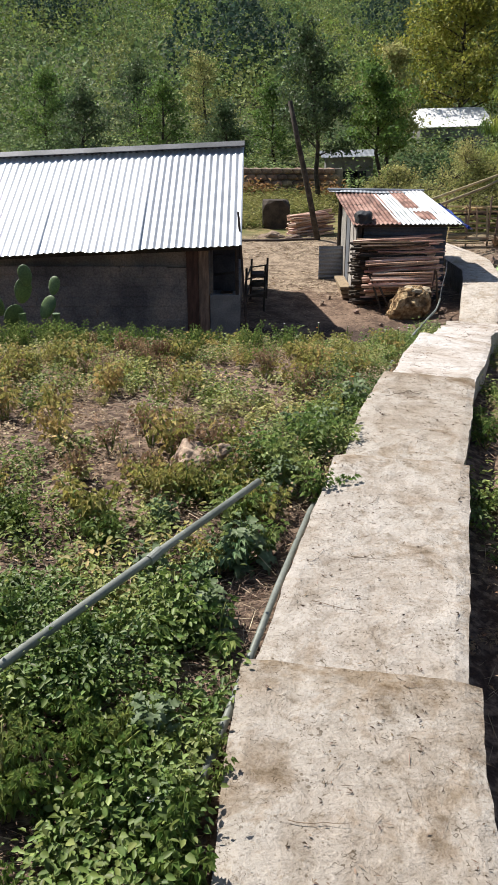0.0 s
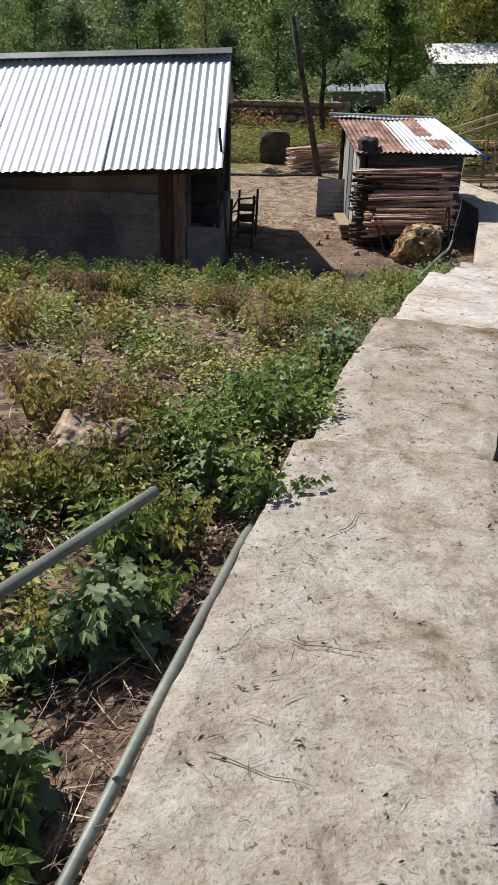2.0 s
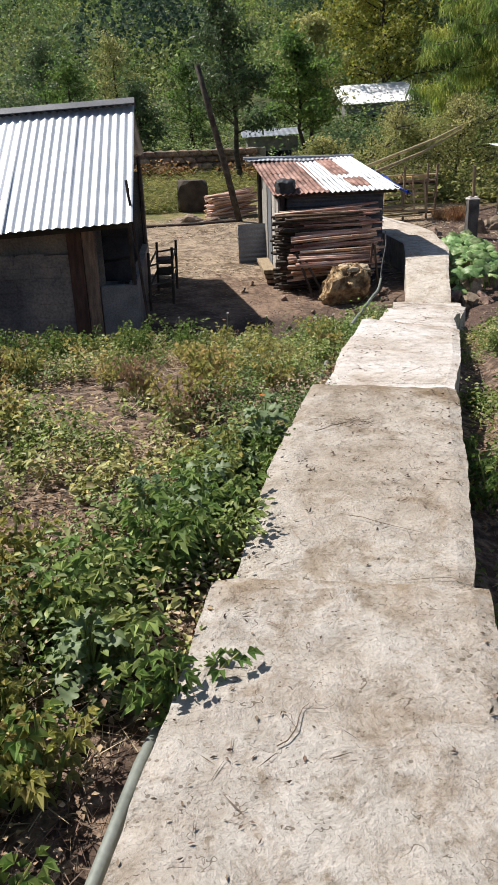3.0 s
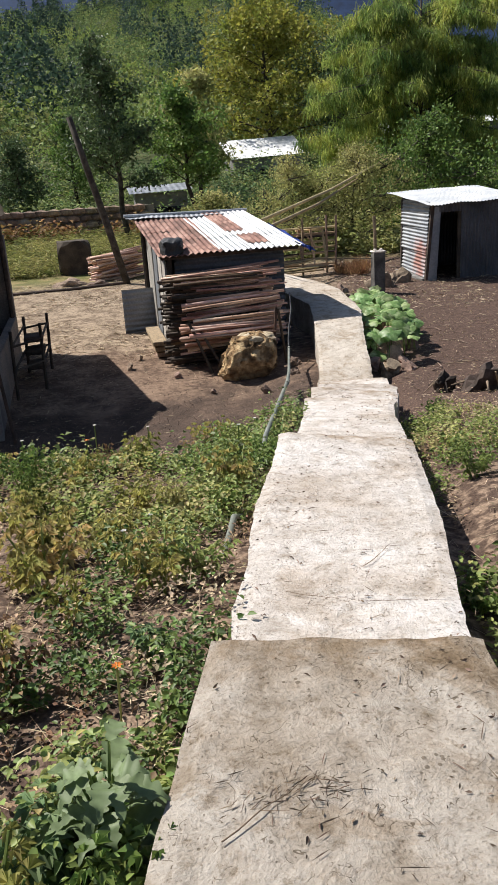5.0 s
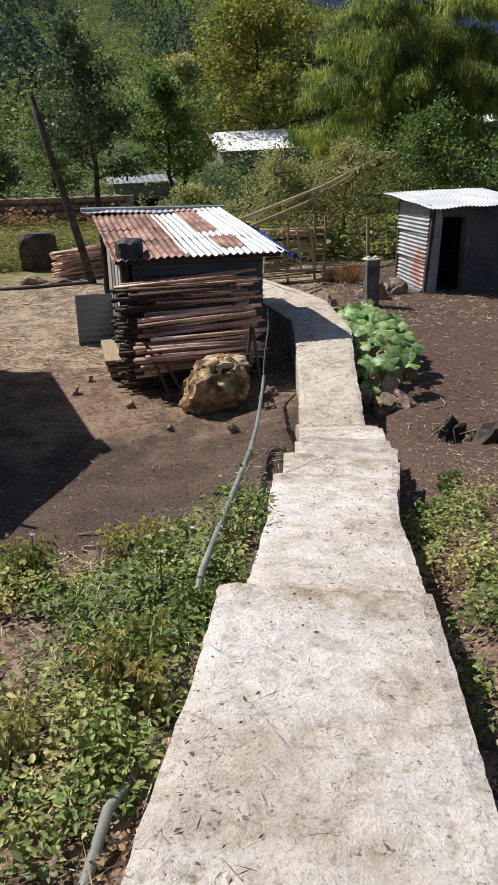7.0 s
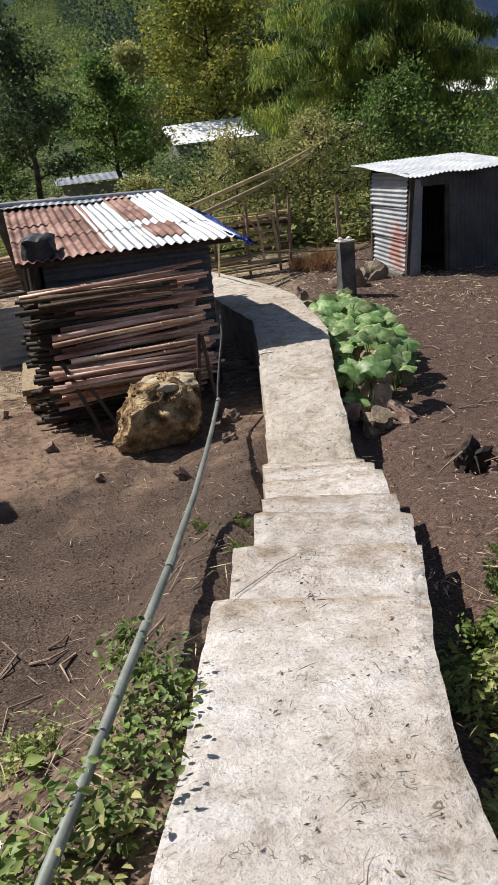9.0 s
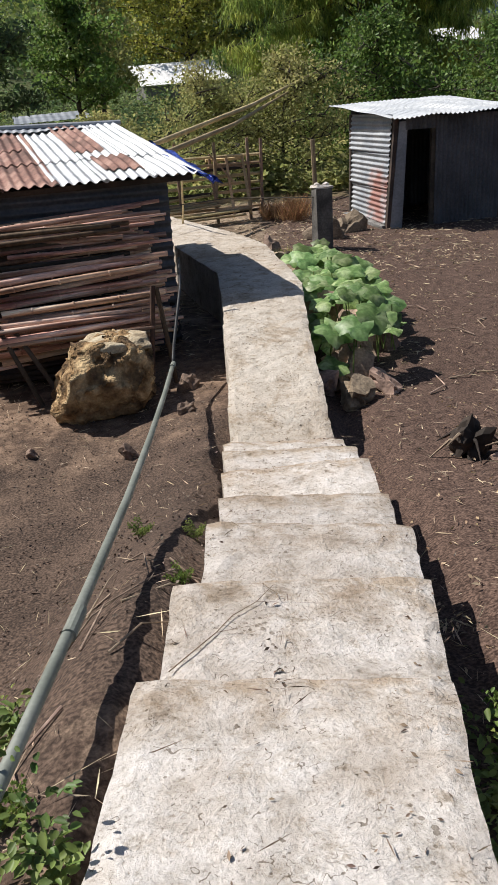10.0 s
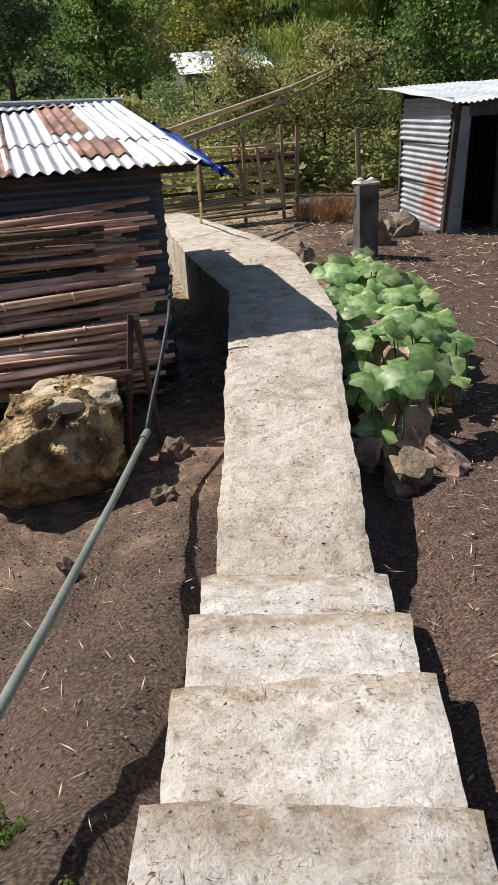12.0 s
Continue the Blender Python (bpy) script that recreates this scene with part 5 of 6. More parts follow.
def drooping_conifer(label, base, height, spread, limbs, seed):
    """Long level limbs carrying tufts of hanging needles, with open gaps between the limbs."""
    r = random.Random(seed)
    g = np.random.default_rng(seed)
    t = thing("conifer_tree", label, "tree", at=base)
    b = Vector(base)
    bm = bmesh.new()
    knots = [b + Vector((0.12 * math.sin(k * 2.0), 0.1 * math.cos(k * 1.7), height * k / 6 - (0.3 if k == 0 else 0))) for k in range(7)]
    tube(bm, knots, [0.26 * (1 - 0.15 * k) for k in range(7)], 9)
    part("trunk", bm, BARK, t, smooth=True)
    P, D, S = [], [], []
    for k in range(limbs):
        f = 0.16 + 0.82 * (k + r.random()) / limbs
        i = min(5, int(f * 6))
        st = knots[i].lerp(knots[i + 1], f * 6 - i)
        a = k * 2.4 + r.uniform(-0.4, 0.4)
        ln = spread * (1.0 - 0.42 * f) * r.uniform(0.55, 1.12)
        out = Vector((math.cos(a), math.sin(a) * 0.75, 0))
        rise = r.uniform(0.0, 0.3)
        mid = st + out * ln * 0.5 + Vector((0, 0, rise * ln))
        end = st + out * ln + Vector((0, 0, (rise * 1.3 - 0.16) * ln))
        bm = bmesh.new()
        tube(bm, [st, mid, end], [0.075 * (1.1 - f), 0.045 * (1.1 - f), 0.012], 6, cap=False)
        twigs = []
        for q in range(15):
            u = 0.22 + 0.78 * (q + r.random()) / 15
            p = st.lerp(mid, u * 2) if u < 0.5 else mid.lerp(end, u * 2 - 1)
            side = Vector((-out.y, out.x, 0)) * r.choice((-1, 1))
            e = p + side * r.uniform(0.35, 1.0) * (1.15 - u * 0.5) + out * r.uniform(0.1, 0.5) + Vector((0, 0, r.uniform(-0.25, 0.12)))
            tube(bm, [p, e], [0.014, 0.004], 4, cap=False)
            twigs.append((p, e))
        part("limb", bm, BARK, t)
        for p, e in twigs:
            for u in (0.1, 0.4, 0.7, 1.0):
                c = p.lerp(e, u)
                n = 32
                d = g.normal(size=(n, 3)) * 0.4 + np.array([0.05, -0.05, -1.0])
                P.append(np.array(c) + g.normal(size=(n, 3)) * np.array([0.13, 0.13, 0.16]) - np.array([0, 0, 0.12]))
                D.append(d)
                S.append(g.uniform(0.2, 0.42, n))
    P, D, S = np.concatenate(P), np.concatenate(D), np.concatenate(S)
    part("needles", leaves("needles", P, D, S, S * 0.11, LEAF_DROOP), None, t)


drooping_conifer("big conifer with long drooping tufts of green needles", (15.4, 38, -1.2), 8.6, 6.2, 62, 5)
tree("broadleaf_tree", "reddish-brown leaved tree among green trees", (7.7, 50, -0.4), 7.0, 2.0, 16, 5000, 0.2, LEAF_BUSH, 0.3, (0.3, 0), 0.14, 0.6, seed=6)
tree("brush_bush", "dense olive-brown bush behind the fence", (7.4, 29.5, -1.35), 2.6, 1.9, 26, 11000, 0.075, LEAF_BUSH, 0.05, (0.2, 0), 0.05, 0.45, seed=7, group="brush")
tree("brush_bush", "dense olive-green bush beside the fence", (9.6, 29.8, -1.3), 3.1, 1.9, 26, 11000, 0.08, LEAF_BUSH, 0.05, (0, 0), 0.05, 0.45, seed=8, group="brush")
tree("brush_bush", "tangled twiggy green bush behind the hut", (12.4, 30.5, -1.2), 3.8, 2.2, 26, 9000, 0.11, LEAF_MID, 0.05, (0, 0), 0.06, 0.5, seed=9, group="brush")
tree("brush_bush", "tangled twiggy green bush behind the hut", (15.5, 29.5, -1.2), 3.4, 2.2, 26, 8000, 0.11, LEAF_MID, 0.05, (0, 0), 0.06, 0.5, seed=10, group="brush")
tree("brush_bush", "low olive bush behind the shed", (5.3, 31.5, -1.35), 1.9, 1.5, 20, 6000, 0.09, LEAF_BUSH, 0.05, (0, 0), 0.05, 0.4, seed=11, group="brush")
tree("brush_bush", "twiggy bush with dry leaves below the roofs", (12.0, 37, -1.1), 2.5, 2.0, 22, 6500, 0.12, LEAF_BUSH, 0.05, (0, 0), 0.06, 0.5, seed=12, group="brush", bare=0.3)
for k, (x, y, hgt, m) in enumerate(((9.5, 70, 5.2, LEAF_MID), (22, 70, 9, LEAF_MID), (27, 58, 7, LEAF_DROOP), (29, 76, 9, LEAF_DARK))):
    tree("broadleaf_tree", "leafy green tree at the foot of the hill", (x, y, gz(x, y)), hgt, hgt * (0.3 + 0.06 * (k % 3)), 18, 5000, 0.2, m, 0.1, (0.5 * (k % 2), 0), 0.16, 0.7, seed=20 + k, group="trees at the hill foot")


for k, (x, y, hgt, m) in enumerate(((-1.5, 47, 4.2, LEAF_DARK), (-5.5, 50, 5.2, LEAF_MID), (-10, 48, 4.6, LEAF_DARK), (1.2, 53, 5.0, LEAF_MID), (-8, 58, 6.0, LEAF_DARK), (-14, 56, 5.5, LEAF_MID), (-3.5, 60, 6.0, LEAF_BUSH))):
    tree("broadleaf_tree", "leafy tree beyond the old stone wall", (x, y, gz(x, y)), hgt, hgt * 0.36, 16, 4200, 0.16, m, 0.08, (0.3 * (k % 3) - 0.3, 0), 0.12, 0.6, seed=40 + k, group="trees beyond the wall")


# ---- far houses ----
def far_house(x0, x1, y0, y1, ze, zr, label, roofing):
    h = thing("far_house", label, "house", at=((x0 + x1) / 2, (y0 + y1) / 2, ze - 2.4))
    bm = bmesh.new()
    box(bm, (x0 + 0.3, y0 + 0.3, ze - 3.5), (x1 - 0.3, y1 - 0.3, ze - 0.02))
    wall = part("wall", bm, BLOCK, h)
    part("roof", sheet((x0, y0, ze), (1, 0, 0.03), (0, y1 - y0, zr - ze), x1 - x0, math.hypot(y1 - y0, zr - ze), 0.3, 0.008, rows=2), roofing, h)
    for k in range(3):
        bm = bmesh.new()
        xx = x0 + 0.9 + k * (x1 - x0 - 1.8) / 3
        box(bm, (xx, y0 + 0.25, ze - 1.6), (xx + 0.7, y0 + 0.31, ze - 0.7), bevel=0.02)
        part("window", bm, CLOTH, wall)


far_house(11.4, 16.9, 60, 64, 2.0, 3.3, "distant low house with bright white roof", WHITEROOF)
far_house(30, 36, 61, 65, 3.6, 4.6, "distant low house with bright white roof", WHITEROOF)
far_house(27, 32, 72, 75, 3.6, 4.4, "distant low house with pale roof", STEEL_WHITE)
far_house(3.6, 6.8, 46, 48, 0.45, 0.75, "distant low grey-roofed outbuilding", STEEL_DULL)


# ---- hillside forest ----
def forest(name, n, y0, y1, material, hmin, hmax, per, leaf, conic, label, seed, mask=None):
    g = np.random.default_rng(seed)
    y = y0 + (y1 - y0) * g.random(n) ** 0.8
    x = (g.random(n) - 0.42) * y * 0.95
    if mask is not None:
        keep = mask(x, y)
        x, y = x[keep], y[keep]
    n = len(x)
    z = ground_z(x, y)
    h = g.uniform(hmin, hmax, n) * (0.8 + 0.4 * g.random(n))
    w = h * (0.24 if conic else 0.5) * g.uniform(0.8, 1.25, n)
    t = g.random((n, per))
    a = g.random((n, per)) * math.tau
    prof = (1 - t) ** 0.8 + 0.05 if conic else np.sqrt(np.maximum(1 - (2 * t - 0.75) ** 2 / 1.6, 0.05))
    rad = prof * w[:, None] * np.sqrt(g.uniform(0.35, 1, (n, per)))
    p = np.stack([x[:, None] + np.cos(a) * rad, y[:, None] + np.sin(a) * rad, z[:, None] + h[:, None] * (0.08 + 0.92 * t)], -1).reshape(-1, 3)
    d = np.stack([np.cos(a), np.sin(a), 0.5 - (0.9 if conic else 0.2) * g.random((n, per))], -1).reshape(-1, 3) + g.normal(size=(n * per, 3)) * 0.5
    s = np.repeat(leaf * h / hmax, per) * g.uniform(0.7, 1.3, n * per)
    me = leaves(name, p, d, s, s * 0.75, material)
    tagged(new(name, me), label, "forest", kind="stuff")


def stand(x, y):
    return np.sin(x * 0.13 + 2.0) * np.sin(y * 0.09 + x * 0.02) > 0.62


def meadow_patch(x, y):
    return np.sin(x * 0.11 + 0.8) * np.sin(y * 0.07 - x * 0.02 + 1.0) + 0.4 * np.sin(x * 0.29 + y * 0.19) > -0.02


forest("hill_forest", 4300, 75, 268, LEAF_FOREST, 1.8, 4.4, 72, 0.42, False, "light green young trees and scrub on the hillside", 3, meadow_patch)
forest("hill_scrub", 3600, 62, 268, LEAF_SCRUB, 2.6, 6.0, 84, 0.45, False, "dark green bushy trees covering the hillside", 6, lambda x, y: (~meadow_patch(x, y) | (y < 85)) & ~((x > 7) & (x < 40) & (y < 76)))
forest("hill_conifers", 2200, 70, 265, LEAF_CONIFER, 6, 10, 180, 0.48, True, "dark conifers in stands on the hillside", 4, stand)
forest("ridge_conifers", 350, 258, 290, LEAF_CONIFER, 4, 8, 60, 1.2, True, "dark conifers along the ridge", 5)


# ---- weeds of the field ----
def scatter(n, x0, x1, y0, y1, g, keep):
    x, y = g.uniform(x0, x1, n), g.uniform(y0, y1, n)
    k = keep(x, y)
    return x[k], y[k]


def path_gap(x, y):
    return x - np.interp(y, CX_Y, CX_X)


def patchy(x, y, s, o):
    return np.sin(x * s + o) * np.sin(y * s * 1.13 - o * 2) + 0.5 * np.sin(x * s * 2.7 - y * s * 1.9 + o)


def weeds(name, n, x0, x1, y0, y1, hgt, per, leaf, material, label, seed, keep, slim=1.0, full=False):
    g = np.random.default_rng(seed)
    x, y = scatter(n, x0, x1, y0, y1, g, keep)
    n = len(x)
    z = ground_z(x, y)
    h = hgt * g.uniform(0.4, 1.3, n) * (0.8 + 0.4 * np.clip(patchy(x, y, 2.9, 1.3), -1, 1))
    t = g.random((n, per))
    a = g.random((n, per)) * math.tau
    r = (0.25 + 0.75 * t) * h[:, None] * 0.55 * g.uniform(0.3, 1.0, (n, per))
    p = np.stack([x[:, None] + np.cos(a) * r, y[:, None] + np.sin(a) * r, z[:, None] + 0.01 + h[:, None] * t], -1).reshape(-1, 3)
    d = np.stack([np.cos(a), np.sin(a), g.normal(size=(n, per)) * 0.35 + 0.15], -1).reshape(-1, 3)
    s = leaf * g.uniform(0.6, 1.4, n * per)
    tagged(new(name, leaves(name, p, d, s, s * slim * g.uniform(0.5, 0.75, n * per), material, droop=0.2, flat=0.6, full=full)), label, "weeds", kind="stuff")


def left_field(x, y):
    return ((y < 10.9) | (patchy(x, y, 2.3, 0.6) > 0.25) | (x < 1.2)) & (path_gap(x, y) < -0.5) & (patchy(x, y, 1.3, 0.4) > -0.2) & (patchy(x, y, 3.1, 1.1) > -0.3) & (y < 11.35 + 0.2 * np.sin(x * 2) + 1.1 * smooth01((x - 1.2) / 1.0))


weeds("field_weeds", 9500, -7, 3, 1.2, 12.8, 0.23, 26, 0.032, LEAF_WEED, "low green weeds covering the sloping field", 31, left_field, full=True)
weeds("field_yellow_weeds", 2300, -7, 2.6, 3.0, 12.0, 0.27, 22, 0.038, LEAF_OLIVE, "yellowing weeds scattered through the field", 50, lambda x, y: left_field(x, y) & (patchy(x, y, 2.1, 0.9) > 0.05) & (path_gap(x, y) < -0.75), full=True)
weeds("field_dry_weeds", 6500, -7, 3, 1.2, 11.5, 0.17, 18, 0.022, LEAF_DRY, "withered brown weeds among the green field", 32, lambda x, y: (path_gap(x, y) < -0.5 - 0.5 * (y < 4)) & (patchy(x, y, 1.1, 2.4) > -0.2))
weeds("near_green_weeds", 1500, -2.2, 0.1, 1.2, 3.4, 0.27, 30, 0.028, LEAF_BRIGHT, "lush green weeds beside the path", 33, lambda x, y: (path_gap(x, y) < -0.52) & (patchy(x, y, 1.6, 1.0) > -0.25), full=True)
weeds("verge_weeds", 4200, -1, 3, 3.5, 11.4, 0.22, 26, 0.028, LEAF_BRIGHT, "green weeds along the edge of the path", 34, lambda x, y: (path_gap(x, y) < -0.46) & (path_gap(x, y) > -1.2) & (patchy(x, y, 1.9, 1.7) > -0.5 + 0.5 * (y < 5.0)), full=True)
weeds("right_verge_weeds", 5400, 0.5, 6, 2.0, 11.8, 0.24, 22, 0.032, LEAF_WEED, "green and dry weeds beside the channel", 35, lambda x, y: (path_gap(x, y) > 0.47 + 0.25 * (np.sin(y * 2.1) > 0.1)) & (path_gap(x, y) < 2.2) & (patchy(x, y, 1.5, 0.2) > -0.2), full=True)
weeds("channel_weeds", 1500, 1, 5, 3.0, 11.6, 0.17, 24, 0.028, LEAF_WEED, "green weeds hugging the edge of the concrete", 62, lambda x, y: (path_gap(x, y) > 0.47) & (path_gap(x, y) < 1.5) & (patchy(x, y, 2.6, 0.8) > -0.05), full=True)
weeds("right_dry_weeds", 2600, 0.5, 6, 1.5, 12.5, 0.2, 20, 0.03, LEAF_DRY, "withered straw and dry weeds beside the channel", 61, lambda x, y: (path_gap(x, y) > 0.52) & (path_gap(x, y) < 2.0) & (patchy(x, y, 1.9, 1.2) > -0.3), 0.5)
weeds("field_edge_weeds", 800, -7, 2.2, 10.0, 11.35, 0.24, 18, 0.05, LEAF_BRIGHT, "taller weeds along the field edge before the house", 36, lambda x, y: (path_gap(x, y) < -0.6) & (patchy(x, y, 1.7, 0.9) > 0.0))
weeds("rear_grass", 6000, -12, 5, 29.5, 42, 0.55, 12, 0.24, GRASS, "yellow-green long grass behind the yard", 37, lambda x, y: (patchy(x, y, 0.5, 0.2) > -0.6) & ((y > 31) | (x < 0.2)), 0.22)
weeds("russet_weeds", 900, -12, 4.2, 39.5, 41.8, 0.8, 12, 0.22, REDGRASS, "russet weeds growing along the stone wall", 38, lambda x, y: patchy(x, y, 0.8, 0.2) > -0.6)
weeds("brush_undergrowth", 1600, 4.5, 20, 26.5, 36, 0.8, 14, 0.2, LEAF_BUSH, "dry olive undergrowth below the bushes", 39, lambda x, y: (patchy(x, y, 0.7, 0.2) > -0.8) & ((x > 11.5) | (y > 27.5)))
weeds("far_scrub", 3500, -25, 40, 43, 66, 1.5, 22, 0.2, LEAF_SCRUB, "green scrub between yard and hill", 40, lambda x, y: patchy(x, y, 0.3, 0.2) > -0.9)


def beyond(x, y):
    d = path_gap(x, y)
    return ((x < -6.8) | (d > 2.1) | ((y < 1.3) & (np.abs(d) > 0.65))) & (patchy(x, y, 0.9, 0.5) > -0.5)


weeds("outer_field_weeds", 5000, -18, 14, -5, 10.5, 0.26, 12, 0.06, LEAF_WEED, "weeds over the outer parts of the field", 51, beyond)


def litter(name, n, x0, x1, y0, y1, lmin, lmax, w, material, label, seed, keep, lift=0.012, up=0.15, full=False):
    g = np.random.default_rng(seed)
    x, y = scatter(n, x0, x1, y0, y1, g, keep)
    n = len(x)
    p = np.stack([x, y, ground_z(x, y) + lift + 0.015 * g.random(n)], -1)
    a = g.random(n) * math.tau
    d = np.stack([np.cos(a), np.sin(a), g.normal(size=n) * up], -1)
    tagged(new(name, leaves(name, p, d, g.uniform(lmin, lmax, n), w, material, fold=0.3, full=full)), label, "litter", kind="stuff")


litter("field_stalks", 21000, -6, 3, 1.2, 11.6, 0.05, 0.26, 0.0045, STRAW, "dry pale stalks lying in the field", 41, lambda x, y: path_gap(x, y) < -0.5, 0.03, 0.3)
litter("field_mulch", 17000, -1.4, 1.2, 1.2, 6.0, 0.03, 0.16, 0.004, TWIG, "brown dry stems matted beside the path", 48, lambda x, y: (path_gap(x, y) < -0.44) & (path_gap(x, y) > -1.25), 0.028, 0.3)
litter("field_leaf_litter", 30000, -6, 3, 1.2, 11.3, 0.01, 0.03, 0.011, LITTERLEAF, "fallen brown leaves on the field", 42, lambda x, y: path_gap(x, y) < -0.45, full=True)
litter("right_stalks", 9000, 0.6, 6, 1.5, 12.5, 0.05, 0.24, 0.0045, STRAW, "dry stalks matted beside the channel", 63, lambda x, y: (path_gap(x, y) > 0.55) & (path_gap(x, y) < 2.6), 0.02, 0.3)
litter("garden_litter", 7000, 3.5, 12, 9, 24, 0.03, 0.16, 0.007, STRAW, "dry stalks and chips on the dark garden soil", 43, lambda x, y: path_gap(x, y) > 0.6)
litter("garden_leaf_litter", 11000, 2, 12, 3, 26, 0.015, 0.05, 0.016, LEAF_DRY, "fallen brown leaves on the garden soil", 44, lambda x, y: path_gap(x, y) > 0.55)
litter("yard_twigs", 1600, -1, 4.4, 11.5, 19, 0.03, 0.16, 0.005, STRAW, "dry twigs on the yard and bank", 45, lambda x, y: path_gap(x, y) < -0.5)

litter("rear_path_litter", 3500, 4.0, 9.5, 19.5, 27, 0.03, 0.2, 0.012, STRAW, "pale dry chips and straw beside the fence", 49, lambda x, y: (np.abs(path_gap(x, y)) > 0.45), 0.01, 0.2)
litter("yard_grit", 9000, -2, 4.6, 12.2, 20, 0.008, 0.028, 0.014, GRIT, "small stones and clods on the yard soil", 46, lambda x, y: path_gap(x, y) < -0.4, 0.004, 0.6)
litter("rear_yard_straw", 7000, -3, 5, 17.5, 28, 0.05, 0.25, 0.012, STRAW, "pale straw strewn over the rear yard", 47, lambda x, y: (path_gap(x, y) < -0.6) & (patchy(x, y, 1.2, 0.3) > -0.3), 0.004, 0.1)


# ---- plants that stand out ----
def leafy(name, label, seed, height, n_leaf, leaf, material, lobes=3, category="plant"):
    """A branching weed: stems with lobed leaves, its foot at the origin."""
    g = np.random.default_rng(seed)
    t = thing(name, label, category)
    bm = bmesh.new()
    pos, d, ln = [], [], []
    for k in range(4):
        a = k * 1.7 + g.random()
        lean = g.uniform(0.15, 0.6) * height
        tip = np.array([math.cos(a) * lean, math.sin(a) * lean, height * g.uniform(0.65, 1.0)])
        mid = tip * 0.5 + np.array([0, 0, 0.1 * height])
        tube(bm, [(0, 0, -0.05), tuple(mid), tuple(tip)], [0.008, 0.006, 0.003], 5)
        for i in range(n_leaf // 4):
            s = 0.25 + 0.75 * (i + 0.5) / (n_leaf // 4)
            p = mid * min(1, s * 2) if s < 0.5 else mid + (tip - mid) * (s * 2 - 1)
            b = i * 2.4 + g.random() * 0.6
            out = np.array([math.cos(b), math.sin(b), g.uniform(-0.1, 0.5)])
            stalk = p + out * leaf * 0.5
            size = leaf * g.uniform(0.7, 1.25) * (1.1 - 0.45 * s)
            for q in range(lobes):
                turn = (q - (lobes - 1) / 2) * 0.75
                o = np.array([math.cos(b + turn), math.sin(b + turn), out[2] - 0.25])
                pos.append(stalk)
                d.append(o)
                ln.append(size * (1.0 if q == lobes // 2 else 0.75))
    part("stem", bm, LEAF_WEED, t)
    n = len(pos)
    pos, d, ln = np.array(pos), np.array(d), np.array(ln)
    v = np.empty((n, 5, 3))
    d /= np.linalg.norm(d, axis=1, keepdims=True)
    side = np.stack([-d[:, 1], d[:, 0], np.zeros(n)], -1)
    side /= np.linalg.norm(side, axis=1, keepdims=True)
    v[:, 0] = pos
    v[:, 1] = pos + d * (ln * 0.5)[:, None] + side * (ln * 0.26)[:, None] + np.array([0, 0, 0.012])
    v[:, 2] = pos + d * ln[:, None] - np.array([0, 0, 1]) * (ln * 0.25)[:, None]
    v[:, 3] = pos + d * (ln * 0.5)[:, None] - side * (ln * 0.26)[:, None] + np.array([0, 0, 0.012])
    v[:, 4] = pos + d * (ln * 0.55)[:, None] - np.array([0, 0, 0.008])
    f = []
    for i in range(n):
        o = i * 5
        f += [(o, o + 1, o + 4), (o + 1, o + 2, o + 4), (o + 2, o + 3, o + 4), (o + 3, o, o + 4)]
    part("foliage", raw("foliage", v.reshape(-1, 3), f, material), material, t)
    return t


def place(proto, spots, seed):
    r = random.Random(seed)
    for i, (x, y, s) in enumerate(spots):
        m = Matrix.Translation((x, y, gz(x, y) - 0.02)) @ Matrix.Rotation(r.random() * 6.28, 4, "Z") @ Matrix.Scale(s, 4)
        if i == 0:
            proto.matrix_basis = m
        else:
            copy_thing(proto, m)


bright = leafy("weed_plant", "bright green lobed weed growing beside the path", 1, 0.4, 92, 0.085, LEAF_BRIGHT, 3)
bright["group"] = "weeds by the path"
place(bright, [(-0.35, 3.05, 0.9), (-0.15, 2.95, 0.8), (0.2, 4.8, 1.1), (0.45, 4.5, 0.85), (0.6, 5.95, 0.9), (0.5, 5.35, 1.0), (-0.05, 4.2, 0.95), (0.35, 5.2, 1.15), (0.55, 5.7, 1.0), (0.9, 6.3, 0.8), (1.3, 8.2, 0.8), (0.6, 6.05, 0.9), (0.05, 3.85, 0.75), (1.6, 9.1, 0.7), (2.0, 9.9, 0.6), (1.9, 10.7, 0.7)], 5)
blue = leafy("weed_plant", "blue-green broad-leaved weed at the path edge", 2, 0.34, 88, 0.1, LEAF_BLUE, 3)
blue["group"] = "weeds by the path"
place(blue, [(-0.1, 3.72, 0.8), (0.5, 5.62, 0.8), (0.72, 6.25, 0.8), (0.76, 6.5, 0.95), (0.35, 5.85, 0.85), (0.8, 6.75, 0.65), (0.5, 5.75, 0.8), (-0.25, 3.6, 0.7), (1.05, 7.5, 0.6), (1.25, 8.5, 0.6), (-0.5, 4.15, 0.7)], 6)
dense = leafy("weed_plant", "dark green leafy weed in the field", 3, 0.36, 96, 0.06, LEAF_WEED, 3)
dense["group"] = "weeds in the field"
spots = []
r_ = random.Random(8)
for _ in range(70):
    x, y = r_.uniform(-4.5, 1.9), r_.uniform(2.2, 11.6)
    if x < np.interp(y, CX_Y, CX_X) - 0.75:
        spots.append((x, y, r_.uniform(0.55, 1.25)))
place(dense, spots, 9)
olive = leafy("weed_plant", "yellowing olive weed in the field", 14, 0.3, 84, 0.055, LEAF_OLIVE, 3)
olive["group"] = "weeds in the field"
